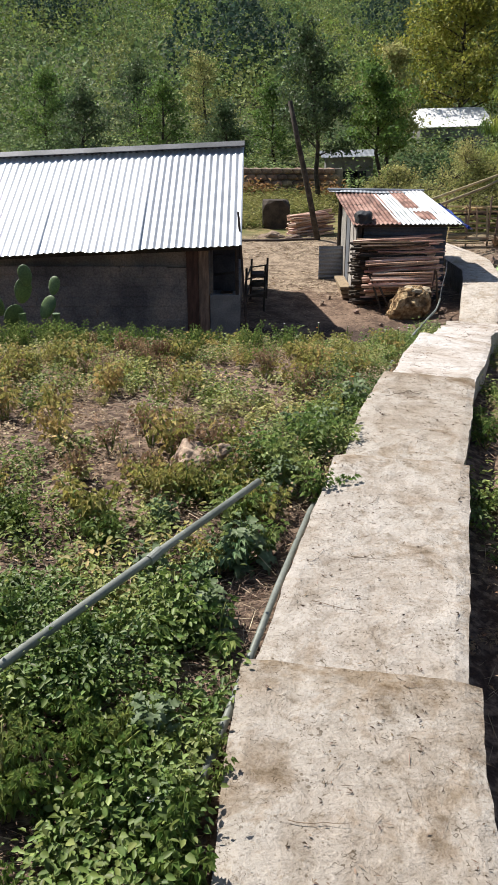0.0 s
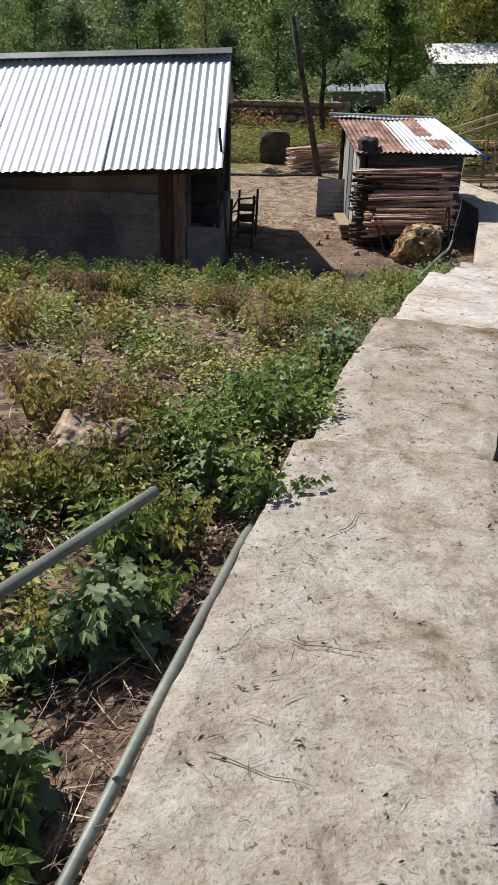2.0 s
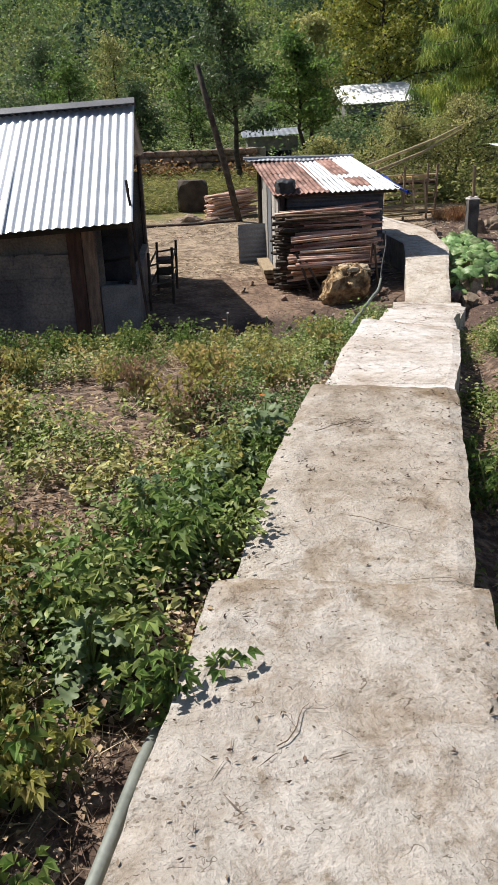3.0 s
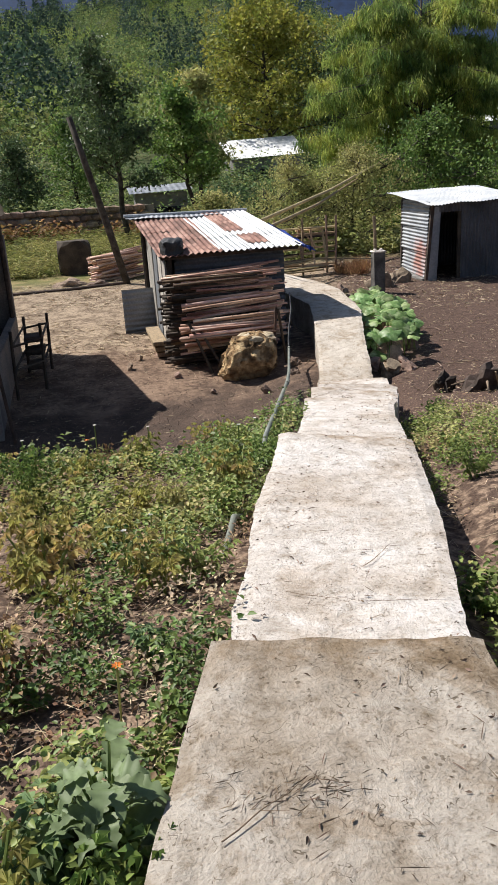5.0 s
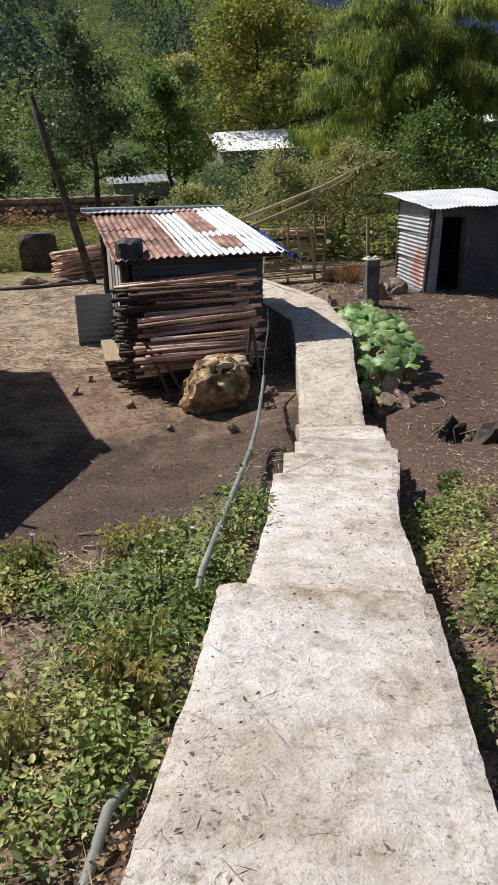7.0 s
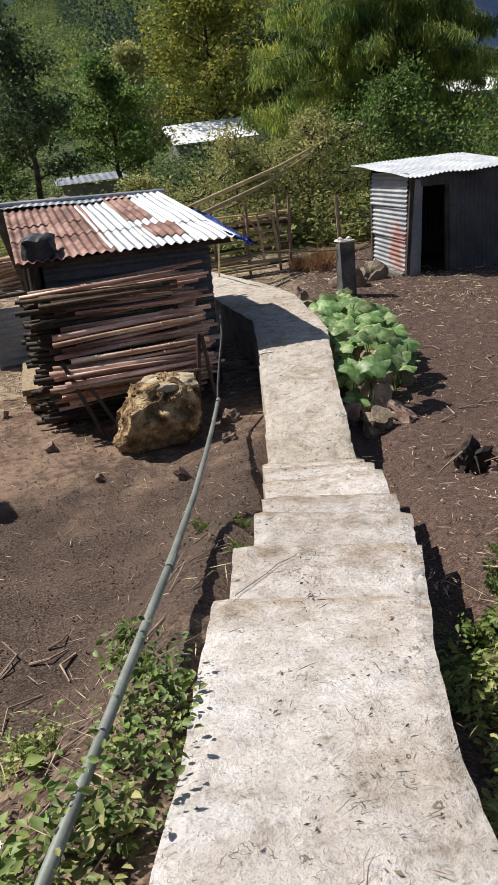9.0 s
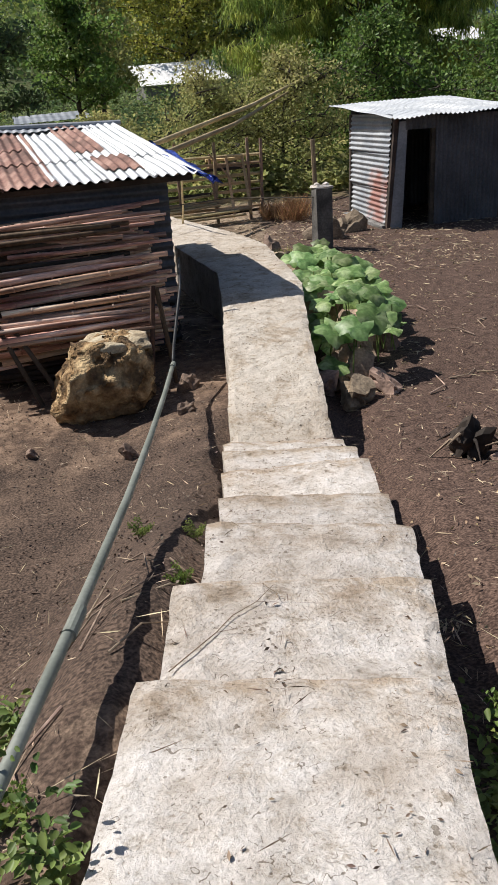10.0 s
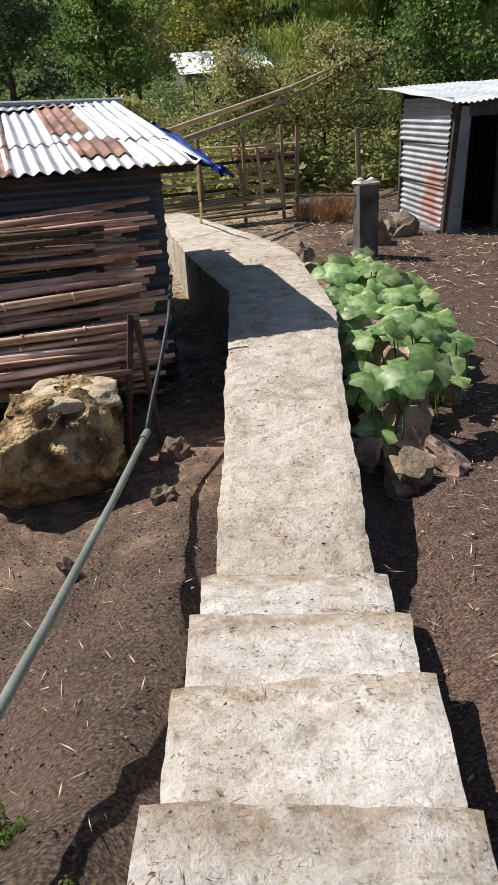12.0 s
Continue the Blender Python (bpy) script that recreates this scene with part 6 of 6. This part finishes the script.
spots = [(-0.42, 4.55, 1.0), (-0.15, 4.6, 0.95), (-0.62, 4.5, 1.1), (-0.3, 4.5, 0.85), (-0.55, 4.7, 0.9), (-0.2, 4.68, 0.8), (-0.4, 4.62, 0.7), (0.12, 4.25, 0.9)]
for _ in range(95):
    x, y = r_.uniform(-4.8, 1.9), r_.uniform(3.0, 11.7)
    if x < np.interp(y, CX_Y, CX_X) - 0.7:
        spots.append((x, y, r_.uniform(0.65, 1.35)))
place(olive, spots, 19)
brown = leafy("weed_plant", "withered brown weed in the field", 15, 0.3, 70, 0.045, LEAF_DRY, 3)
brown["group"] = "weeds in the field"
spots = [(-0.62, 4.72, 0.9), (-0.3, 4.7, 1.0), (-0.1, 4.75, 0.9), (-0.45, 5.1, 1.1), (-0.25, 5.15, 1.2), (-0.4, 4.66, 0.8)]
for _ in range(60):
    x, y = r_.uniform(-4.8, 1.9), r_.uniform(3.0, 11.7)
    if x < np.interp(y, CX_Y, CX_X) - 0.8:
        spots.append((x, y, r_.uniform(0.65, 1.35)))
place(brown, spots, 20)
near = leafy("weed_plant", "fresh green small-leaved weed", 4, 0.32, 110, 0.05, LEAF_BRIGHT, 3)
near["group"] = "weeds in the field"
place(near, [(-0.2, 1.75, 0.9), (-0.16, 2.05, 0.75), (-0.14, 2.3, 0.6), (-0.32, 1.9, 1.0)] + [(r_.uniform(-1.7, -0.35), r_.uniform(1.5, 2.9), r_.uniform(0.6, 1.1)) for _ in range(26)] + [(r_.uniform(-3, 1.2), r_.uniform(10.3, 11.6), r_.uniform(0.6, 1.0)) for _ in range(22)]
      + [(1.87, 5.9, 1.0), (1.9, 6.2, 0.8), (1.6, 4.8, 0.7), (2.4, 7.6, 0.6), (3.2, 9.2, 0.8), (3.6, 10.3, 0.6), (4.2, 11.95, 0.75), (3.95, 11.7, 0.6), (2.15, 11.25, 0.5), (2.5, 11.5, 0.45), (2.0, 10.7, 0.6), (3.12, 12.6, 0.35), (3.3, 13.2, 0.35), (3.1, 13.6, 0.4), (4.5, 12.4, 0.5), (1.2, 2.2, 0.5), (1.45, 3.4, 0.45), (1.75, 4.6, 0.5), (2.0, 6.6, 0.5)], 10)


def broad_weed(seed):
    """A rosette of large lobed leaves on stalks, its foot at the origin."""
    g = random.Random(seed)
    t = thing("broad_leaved_weed", "large grey-green lobed weed leaning over the path", "plant", "broad weeds by the path")
    shapes = []
    for k in range(3):
        bm = bmesh.new()
        n = 20
        rows = []
        for i in range(n + 1):
            u = i / n
            x, z = 0.2 * u, 0.035 * math.sin(u * 2.6) - 0.06 * u * u
            w = 0.07 * math.sin(math.pi * min(1, 0.05 + 0.95 * u) ** 0.8) * (0.38 + 0.62 * abs(math.sin(u * 10.8 + 0.6 * k)) ** 0.8) + 0.001
            fold = 0.22 * w + 0.008 * math.sin(u * 17 + k)
            rows.append([bm.verts.new((x + 0.25 * w, w, z + fold)), bm.verts.new((x, 0, z)), bm.verts.new((x + 0.25 * w, -w, z + fold))])
        for a, b in zip(rows, rows[1:]):
            for c in (0, 1):
                bm.faces.new((a[c], b[c], b[c + 1], a[c + 1]))
        shapes.append(mesh_of("leaf", bm, LEAF_BLUE, True))
    for k in range(44):
        a = k * 2.4 + g.uniform(-0.3, 0.3)
        h = 0.05 + 0.26 * (k / 44) + g.uniform(-0.03, 0.03)
        reach = g.uniform(0.02, 0.07) * (1.2 - 0.6 * k / 44)
        tip = Vector((math.cos(a) * reach, math.sin(a) * reach, h))
        bm = bmesh.new()
        tube(bm, [(0, 0, -0.04), Vector((tip.x * 0.3, tip.y * 0.3, h * 0.6)), tip], [0.006, 0.004, 0.003], 5, cap=False)
        stalk = part("stalk", bm, LEAF_BRIGHT, t)
        leaf = part("leaf", shapes[k % 3], LEAF_BLUE, stalk)
        leaf.matrix_basis = Matrix.Translation(tip) @ Euler((g.uniform(-0.3, 0.3), g.uniform(-0.35, 0.45), a)).to_matrix().to_4x4() @ Matrix.Scale(g.uniform(0.36, 0.6) * (1.15 - 0.4 * k / 44), 4)
    return t


place(broad_weed(2), [(0.88, 6.5, 1.2), (-0.02, 3.72, 0.85), (-0.2, 3.1, 0.8), (-0.34, 2.32, 0.7), (0.2, 4.64, 0.75), (0.46, 5.48, 0.8), (0.58, 5.9, 0.8), (0.6, 6.3, 0.7), (-0.5, 3.5, 0.7)], 12)


tall = leafy("weed_plant", "tall yellow-green weed growing before the house", 21, 0.55, 120, 0.06, LEAF_BRIGHT, 3)
tall["group"] = "weeds before the house"
spots = []
while len(spots) < 46:
    x, y = r_.uniform(-3.6, 0.5), r_.uniform(9.9, 11.4)
    spots.append((x, y, r_.uniform(0.7, 1.15)))
place(tall, spots, 31)


def flower(x, y, h, material, label, k_=1.0):
    f = thing("flower", label, "flower", group="field flowers")
    z = gz(x, y)
    bm = bmesh.new()
    tube(bm, [(x, y, z - 0.02), (x + 0.01, y, z + h)], 0.004, 5)
    part("stalk", bm, LEAF_WEED, f)
    for k in range(7):
        bm = bmesh.new()
        a = k * math.tau / 7
        vs = [bm.verts.new((x + 0.01 + math.cos(a + da) * rr * k_, y + math.sin(a + da) * rr * k_, z + h + dz * k_)) for rr, da, dz in ((0.004, 0, 0), (0.022, -0.4, 0.012), (0.036, 0, 0.01), (0.022, 0.4, 0.012))]
        bm.faces.new(vs)
        part("petal", bm, material, f)


for x, y, h in ((0.92, 7.1, 0.22), (0.84, 10.4, 0.35), (-0.8, 4.2, 0.25)):
    flower(x, y, h, ORANGE, "small orange flower among the weeds", 0.55)
for x, y, h in ((-0.9, 1.95, 0.3), (-0.75, 1.75, 0.28), (-0.3, 1.9, 0.2), (1.15, 8.7, 0.2), (1.0, 8.3, 0.25), (1.9, 10.2, 0.25), (2.1, 10.6, 0.2), (0.4, 10.4, 0.4), (0.9, 10.9, 0.4), (1.3, 10.8, 0.35)):
    flower(x, y, h, WHITEPETAL, "small white flower among the weeds", 0.45)


def nopal():
    c = thing("prickly_pear", "green prickly pear cactus growing before the house", "cactus", at=(-3.2, 11.4, gz(-3.2, 11.4)))
    z = -0.98
    for x, dz, tilt, s in ((-3.4, 0.3, 8, 0.24), (-3.6, 0.55, -20, 0.2), (-3.22, 0.72, 12, 0.2), (-2.85, 0.5, 25, 0.19), (-3.15, 0.95, -10, 0.16), (-3.75, 0.3, -30, 0.2), (-2.75, 0.8, 5, 0.14)):
        bm = bmesh.new()
        r = bmesh.ops.create_uvsphere(bm, u_segments=14, v_segments=8, radius=1)
        m = Matrix.Translation((x - 0.15, 11.4 + 0.1 * math.sin(x * 9), z + dz)) @ Euler((0.3 * math.sin(x * 5), radians(tilt), 0.6 * math.sin(x * 7))).to_matrix().to_4x4() @ Matrix.Diagonal((s * 0.68, 0.035, s * 1.0, 1))
        for v in r["verts"]:
            v.co.x *= 0.8 + 0.25 * (v.co.z + 1) / 2
            v.co = m @ v.co
        part("pad", bm, NOPAL, c, smooth=True)
    for x in (-3.4, -2.9):
        bm = bmesh.new()
        tube(bm, [(x, 11.4, min(z, gz(x, 11.4)) - 0.1), (x, 11.4, z + 0.4)], 0.06, 7)
        part("stem", bm, NOPAL, c)


nopal()


def field_rock():
    bm = bmesh.new()
    rock(bm, (-0.33, 4.95, -0.25), (0.22, 0.17, 0.2), 6, 0.3, 5)
    for v in bm.verts:
        v.co += Vector((noise.noise(v.co * 11), noise.noise(v.co * 13), noise.noise(v.co * 9))) * 0.022
        v.co += Vector((noise.noise(v.co * 31), noise.noise(v.co * 33), noise.noise(v.co * 27))) * 0.008
    tagged(part("boulder", bm, STONE), "grey weathered boulder half buried in weeds", "rock")


field_rock()


# ---- pumpkin bed ----
def pumpkin():
    p = thing("pumpkin_plant", "sprawling pumpkin plant with broad green leaves", "plant", at=(5.8, 17.3, -1.6))
    protos = []
    for k in range(4):
        bm = bmesh.new()
        n = 15
        c = bm.verts.new((0, 0, 0.0))
        ring, inner = [], []
        for i in range(n):
            a = math.tau * i / n
            lob = 1 + 0.16 * math.cos(5 * a + 0.4) + 0.05 * math.sin(9 * a + k)
            notch = 0.45 if i == 0 else 1.0
            inner.append(bm.verts.new((0.07 * math.cos(a) * notch, 0.07 * math.sin(a) * notch, 0.018)))
            ring.append(bm.verts.new((0.135 * lob * notch * math.cos(a), 0.135 * lob * notch * math.sin(a), 0.022 * math.sin(3 * a + k) - 0.012)))
        for i in range(n):
            j = (i + 1) % n
            bm.faces.new((c, inner[i], inner[j]))
            bm.faces.new((inner[i], ring[i], ring[j], inner[j]))
        protos.append(mesh_of("leaf", bm, LEAF_PUMPKIN, True))
    r = random.Random(4)
    n = 0
    while n < 130:
        x, y = r.uniform(5.2, 7.0), r.uniform(16.4, 19.9)
        cx = float(np.interp(y, CX_Y, CX_X))
        if x < cx + 0.36 or x > cx + 1.32:
            continue
        d = abs(x - cx - 0.9) / 0.5
        z = -1.1 - 0.3 * d * d - r.random() * 0.26 - (0.14 if y < 16.8 else 0)
        s = 0.6 + 0.85 * r.random() ** 1.2
        bm = bmesh.new()
        tube(bm, [(x + r.uniform(-0.1, 0.1), y + r.uniform(-0.1, 0.1), -1.7), (x, y, z)], [0.008, 0.005], 4, cap=False)
        stalk = part("stalk", bm, LEAF_BRIGHT, p)
        ob = part("leaf", protos[n % 4], LEAF_PUMPKIN, stalk)
        ob.matrix_basis = Matrix.Translation((x, y, z)) @ (Euler((r.uniform(0.0, 0.75), r.uniform(-0.55, 0.25), 0)).to_matrix().to_4x4() @ Euler((0, 0, r.random() * 6.28)).to_matrix().to_4x4()).to_euler().to_matrix().to_4x4() @ Matrix.Scale(s, 4)
        n += 1


pumpkin()


def bed_stones():
    data = [(5.18, 16.3, -1.6, 0.1, 0.1, 0.11, 1), (5.36, 16.02, -1.66, 0.14, 0.12, 0.12, 2), (5.68, 16.12, -1.7, 0.16, 0.11, 0.065, 3), (5.58, 16.45, -1.55, 0.12, 0.1, 0.15, 4), (5.36, 16.42, -1.58, 0.1, 0.1, 0.12, 5),
            (5.6, 16.75, -1.6, 0.22, 0.2, 0.18, 6), (5.9, 17.2, -1.6, 0.25, 0.22, 0.18, 7), (5.7, 17.8, -1.5, 0.22, 0.25, 0.16, 8), (6.1, 17.0, -1.72, 0.16, 0.15, 0.1, 9), (6.0, 18.4, -1.5, 0.2, 0.2, 0.16, 10),
            (6.1, 19.4, -1.4, 0.25, 0.2, 0.18, 11), (6.0, 20.0, -1.35, 0.2, 0.2, 0.16, 12), (7.6, 22.3, -1.5, 0.3, 0.25, 0.16, 13), (8.2, 22.7, -1.5, 0.3, 0.25, 0.2, 14), (6.3, 21.2, -1.4, 0.25, 0.2, 0.12, 15),
            (5.6, 14.25, -1.8, 0.1, 0.08, 0.05, 16), (3.3, 15.5, -1.72, 0.1, 0.07, 0.035, 17), (2.6, 15.9, -1.73, 0.04, 0.035, 0.03, 18), (2.2, 16.8, -1.74, 0.06, 0.05, 0.035, 19), (3.85, 16.0, -1.7, 0.09, 0.08, 0.06, 20), (4.0, 16.6, -1.68, 0.1, 0.08, 0.08, 21), (1.5, 17.6, -1.72, 0.09, 0.06, 0.04, 22), (1.7, 18.2, -1.7, 0.06, 0.06, 0.04, 23)]
    for x, y, z, a, b, c, s in data:
        bm = bmesh.new()
        rock(bm, (0, 0, 0), (a, b, c), s + 30, 0.5, 3, flat=0.8)
        for v in bm.verts:
            v.co *= 1 + 0.12 * noise.noise(v.co * 14 + Vector((s, 0, 0)))
        me = mesh_of("stone", bm, STONE)
        ob = new("stone", me)
        ob.matrix_basis = pose(x, y, min(z, gz(x, y) + c * 0.7), s * 7, s * 5 - 40, s * 40)
        tagged(ob, "brownish grey angular stone on the dark soil", "stone", "loose stones")


bed_stones()


def uprooted_stump(cx, cy, s, seed):
    q = random.Random(seed)
    t = thing("uprooted_stump", "dark uprooted stump with tangled roots on the soil", "stump", "uprooted stumps", at=(cx, cy, -1.8))
    bm = bmesh.new()
    rock(bm, (cx, cy, -1.66), (0.19 * s, 0.17 * s, 0.26 * s), seed, 0.6, 3)
    part("stump_body", bm, WOODDARK, t)
    for k in range(10):
        bm = bmesh.new()
        a = k * 0.66 + q.random()
        e = Vector((cx + math.cos(a) * 0.4 * s, cy + math.sin(a) * 0.38 * s, -1.8 + q.random() * 0.3 * s))
        tube(bm, [(cx, cy, -1.62), Vector((cx, cy, -1.5)).lerp(e, 0.5), e], [0.035 * s, 0.018 * s, 0.004], 5)
        part("root", bm, TWIG if k % 3 else WOODDARK, t)


uprooted_stump(5.95, 14.15, 1.15, 44)
uprooted_stump(5.5, 14.45, 0.7, 47)
bm = bmesh.new()
tube(bm, [(5.98, 13.75, -1.85), (5.95, 13.8, -1.5), (6.02, 13.85, -1.2)], [0.03, 0.025, 0.02], 7)
tube(bm, [(5.95, 13.8, -1.55), (5.85, 13.75, -1.35)], [0.02, 0.012], 6)
tagged(part("forked_stick", bm, BAMBOO), "pale forked stick standing by a dark stump", "stick")
bm = bmesh.new()
rock(bm, (1.65, 11.95, gz(1.65, 11.95) + 0.05), (0.2, 0.13, 0.12), 51, 0.4, 3)
tagged(part("dirt_clod", bm, STONE), "brown clod of earth on the bank edge", "clod")

# ---- debris on the path ----
from mathutils.bvhtree import BVHTree
_v, _f = [], []
for ob in path.children:
    o = len(_v)
    _v += [v.co.copy() for v in ob.data.vertices]
    _f += [[i + o for i in p.vertices] for p in ob.data.polygons]
tree_path = BVHTree.FromPolygons(_v, _f)


def path_z(x, y):
    hit_ = tree_path.ray_cast(Vector((x, y, 5)), Vector((0, 0, -1)))
    return hit_[0].z if hit_[0] is not None else None


g_ = np.random.default_rng(77)
P, D, LN = [], [], []
Q, E, LM = [], [], []
while len(P) < 1200:
    y = g_.uniform(1.3, 20)
    dx = g_.uniform(-0.45, 0.45)
    if patchy(dx * 4, y, 1.3, 0.7) < -0.1 + 0.5 * g_.random():
        continue
    x = float(np.interp(y, CX_Y, CX_X)) + dx
    z = path_z(x, y)
    if z is None:
        continue
    a = g_.random() * 6.28
    if len(P) % 3:
        P.append((x, y, z + 0.004)), D.append((math.cos(a), math.sin(a), g_.uniform(0, 0.25))), LN.append(g_.uniform(0.006, 0.02))
    else:
        P.append((x, y, z + 0.004)), D.append((math.cos(a), math.sin(a), g_.uniform(0, 0.1))), LN.append(g_.uniform(0.01, 0.028))
        Q.append((x + 0.05, y, z + 0.005)), E.append((math.sin(a), math.cos(a), 0.05)), LM.append(g_.uniform(0.02, 0.09))
LN = np.array(LN)
tagged(new("path_leaf_litter", leaves("path_leaf_litter", P, D, LN, LN * 0.4, TWIG)), "tiny brown leaves scattered on the concrete", "litter", kind="stuff")
tagged(new("path_straws", leaves("path_straws", Q, E, np.array(LM), 0.0035, TWIG)), "thin dry straws scattered on the concrete", "litter", kind="stuff")


P, D, LN = [], [], []
while len(P) < 190:
    y = g_.uniform(1.4, 15) if len(P) % 2 else g_.uniform(1.6, 7.2)
    x = float(np.interp(y, CX_Y, CX_X)) + g_.uniform(-0.42, 0.42)
    z = path_z(x, y)
    if z is None or patchy(x, y, 3.7, 0.3) < 0:
        continue
    a = g_.random() * 6.28
    for k in range(1 + int(g_.random() * 3)):
        P.append((x, y, z + 0.005)), D.append((math.cos(a + 1.1 * k), math.sin(a + 1.1 * k), g_.uniform(0.05, 0.5))), LN.append(g_.uniform(0.01, 0.028))
LN = np.array(LN)
tagged(new("path_curled_leaves", leaves("path_curled_leaves", P, D, LN, LN * 0.36, TWIG, fold=0.5)), "curled dark dry leaves lying on the concrete", "litter", kind="stuff")


# a broken dry plant strewn over the concrete
P, D, LN = [], [], []
while len(P) < 100:
    x, y = g_.normal(1.29, 0.09), g_.normal(6.37, 0.035)
    z = path_z(x, y)
    if z is None:
        continue
    a = g_.normal(0.35, 0.8)
    P.append((x, y, z + 0.003 + 0.012 * g_.random())), D.append((math.cos(a), math.sin(a), g_.normal() * 0.3)), LN.append(g_.uniform(0.012, 0.05))
tagged(new("dry_plant", leaves("dry_plant", P, D, np.array(LN), 0.003, TWIG, fold=0.6)), "broken dry plant strewn over the concrete", "litter", kind="stuff")


def twig(a, b, r, seed):
    q = random.Random(seed)
    a, b = Vector((*a, 0)), Vector((*b, 0))
    pts = []
    for k in range(6):
        p = a.lerp(b, k / 5) + Vector((q.uniform(-0.009, 0.009), q.uniform(-0.009, 0.009), 0))
        z = path_z(p.x, p.y)
        pts.append(Vector((p.x, p.y, (z if z is not None else gz(p.x, p.y)) + r + 0.004 + q.random() * 0.01)))
    bm = bmesh.new()
    tube(bm, pts, [r, r, r * 0.9, r * 0.8, r * 0.6, r * 0.4], 5)
    for k in (2, 4):
        along = (pts[-1] - pts[0]) * q.uniform(0.15, 0.3)
        turn = q.choice((-1, 1)) * q.uniform(0.6, 1.3)
        e = pts[k] + Vector((along.x * 0.6 - along.y * turn, along.y * 0.6 + along.x * turn, 0.004))
        tube(bm, [pts[k], e], [r * 0.5, r * 0.2], 4)
    tagged(part("twig", bm, TWIG), "thin dry brown twig lying on the concrete", "twig", "fallen twigs")


for i, (a, b, r) in enumerate((((0.13, 1.88), (0.33, 1.86), 0.003), ((2.95, 11.85), (3.35, 12.2), 0.0035), ((3.35, 12.15), (3.3, 12.35), 0.0025), ((1.04, 6.5), (1.1, 6.7), 0.004), ((1.12, 6.28), (1.33, 6.4), 0.0035), ((1.1, 5.4), (1.35, 5.25), 0.003), ((0.5, 3.6), (0.75, 3.55), 0.003), ((0.3, 3.2), (0.55, 3.1), 0.003), ((0.7, 4.2), (0.8, 4.35), 0.003), ((1.9, 7.6), (2.1, 7.8), 0.003), ((3.35, 10.55), (3.62, 10.2), 0.005), ((2.75, 10.2), (2.9, 10.35), 0.0025), ((1.5, 4.9), (1.15, 4.95), 0.0025), ((1.56, 7.46), (1.8, 7.31), 0.0022), ((1.8, 7.31), (2.1, 7.22), 0.002))):
    twig(a, b, r * 0.55, i)


def yard_root(pts, r):
    bm = bmesh.new()
    tube(bm, [(x, y, gz(x, y) + r + dz) for x, y, dz in pts], [r * (1 - 0.6 * k / (len(pts) - 1)) for k in range(len(pts))], 6)
    tagged(part("dry_branch", bm, ROOTWOOD), "bent dry branch lying on bare soil", "branch", "dry branches")


q = random.Random(15)
for _ in range(46):
    if q.random() < 0.6:
        x, y = q.uniform(1.2, 3.0), q.uniform(10.8, 13.4)
    else:
        x, y = q.uniform(4.9, 8), q.uniform(12.5, 20)
    if abs(x - np.interp(y, CX_Y, CX_X)) < 0.6:
        continue
    a = q.random() * 6.28
    L_ = q.uniform(0.15, 0.5)
    yard_root([(x, y, 0), (x + math.cos(a) * L_ * 0.5, y + math.sin(a) * L_ * 0.5, 0.02), (x + math.cos(a + 0.5) * L_, y + math.sin(a + 0.5) * L_, 0.0)], q.uniform(0.005, 0.011))

# pale roots and sticks on the soil beside the steps
for x, y, a, L_ in ((2.96, 12.98, -1.3, 0.42), (3.08, 12.63, -0.3, 0.36), (3.11, 12.75, -1.0, 0.3), (2.88, 12.41, 0.4, 0.4), (2.76, 12.6, 0.9, 0.34), (2.86, 12.59, 2.6, 0.38), (3.2, 12.75, -2.2, 0.32), (2.72, 12.2, 1.1, 0.45), (2.6, 12.35, 0.2, 0.36), (2.8, 12.05, 0.7, 0.3)):
    q = random.Random(int(x * 1000 + y * 10))
    mx, my = x + math.cos(a) * L_ * 0.5, y + math.sin(a) * L_ * 0.5
    b_ = a + q.uniform(-0.5, 0.5)
    ex, ey = mx + math.cos(b_) * L_ * 0.5, my + math.sin(b_) * L_ * 0.5
    yard_root([(x, y, 0.0), (mx, my, 0.03), (ex, ey, 0.01)], 0.0045)
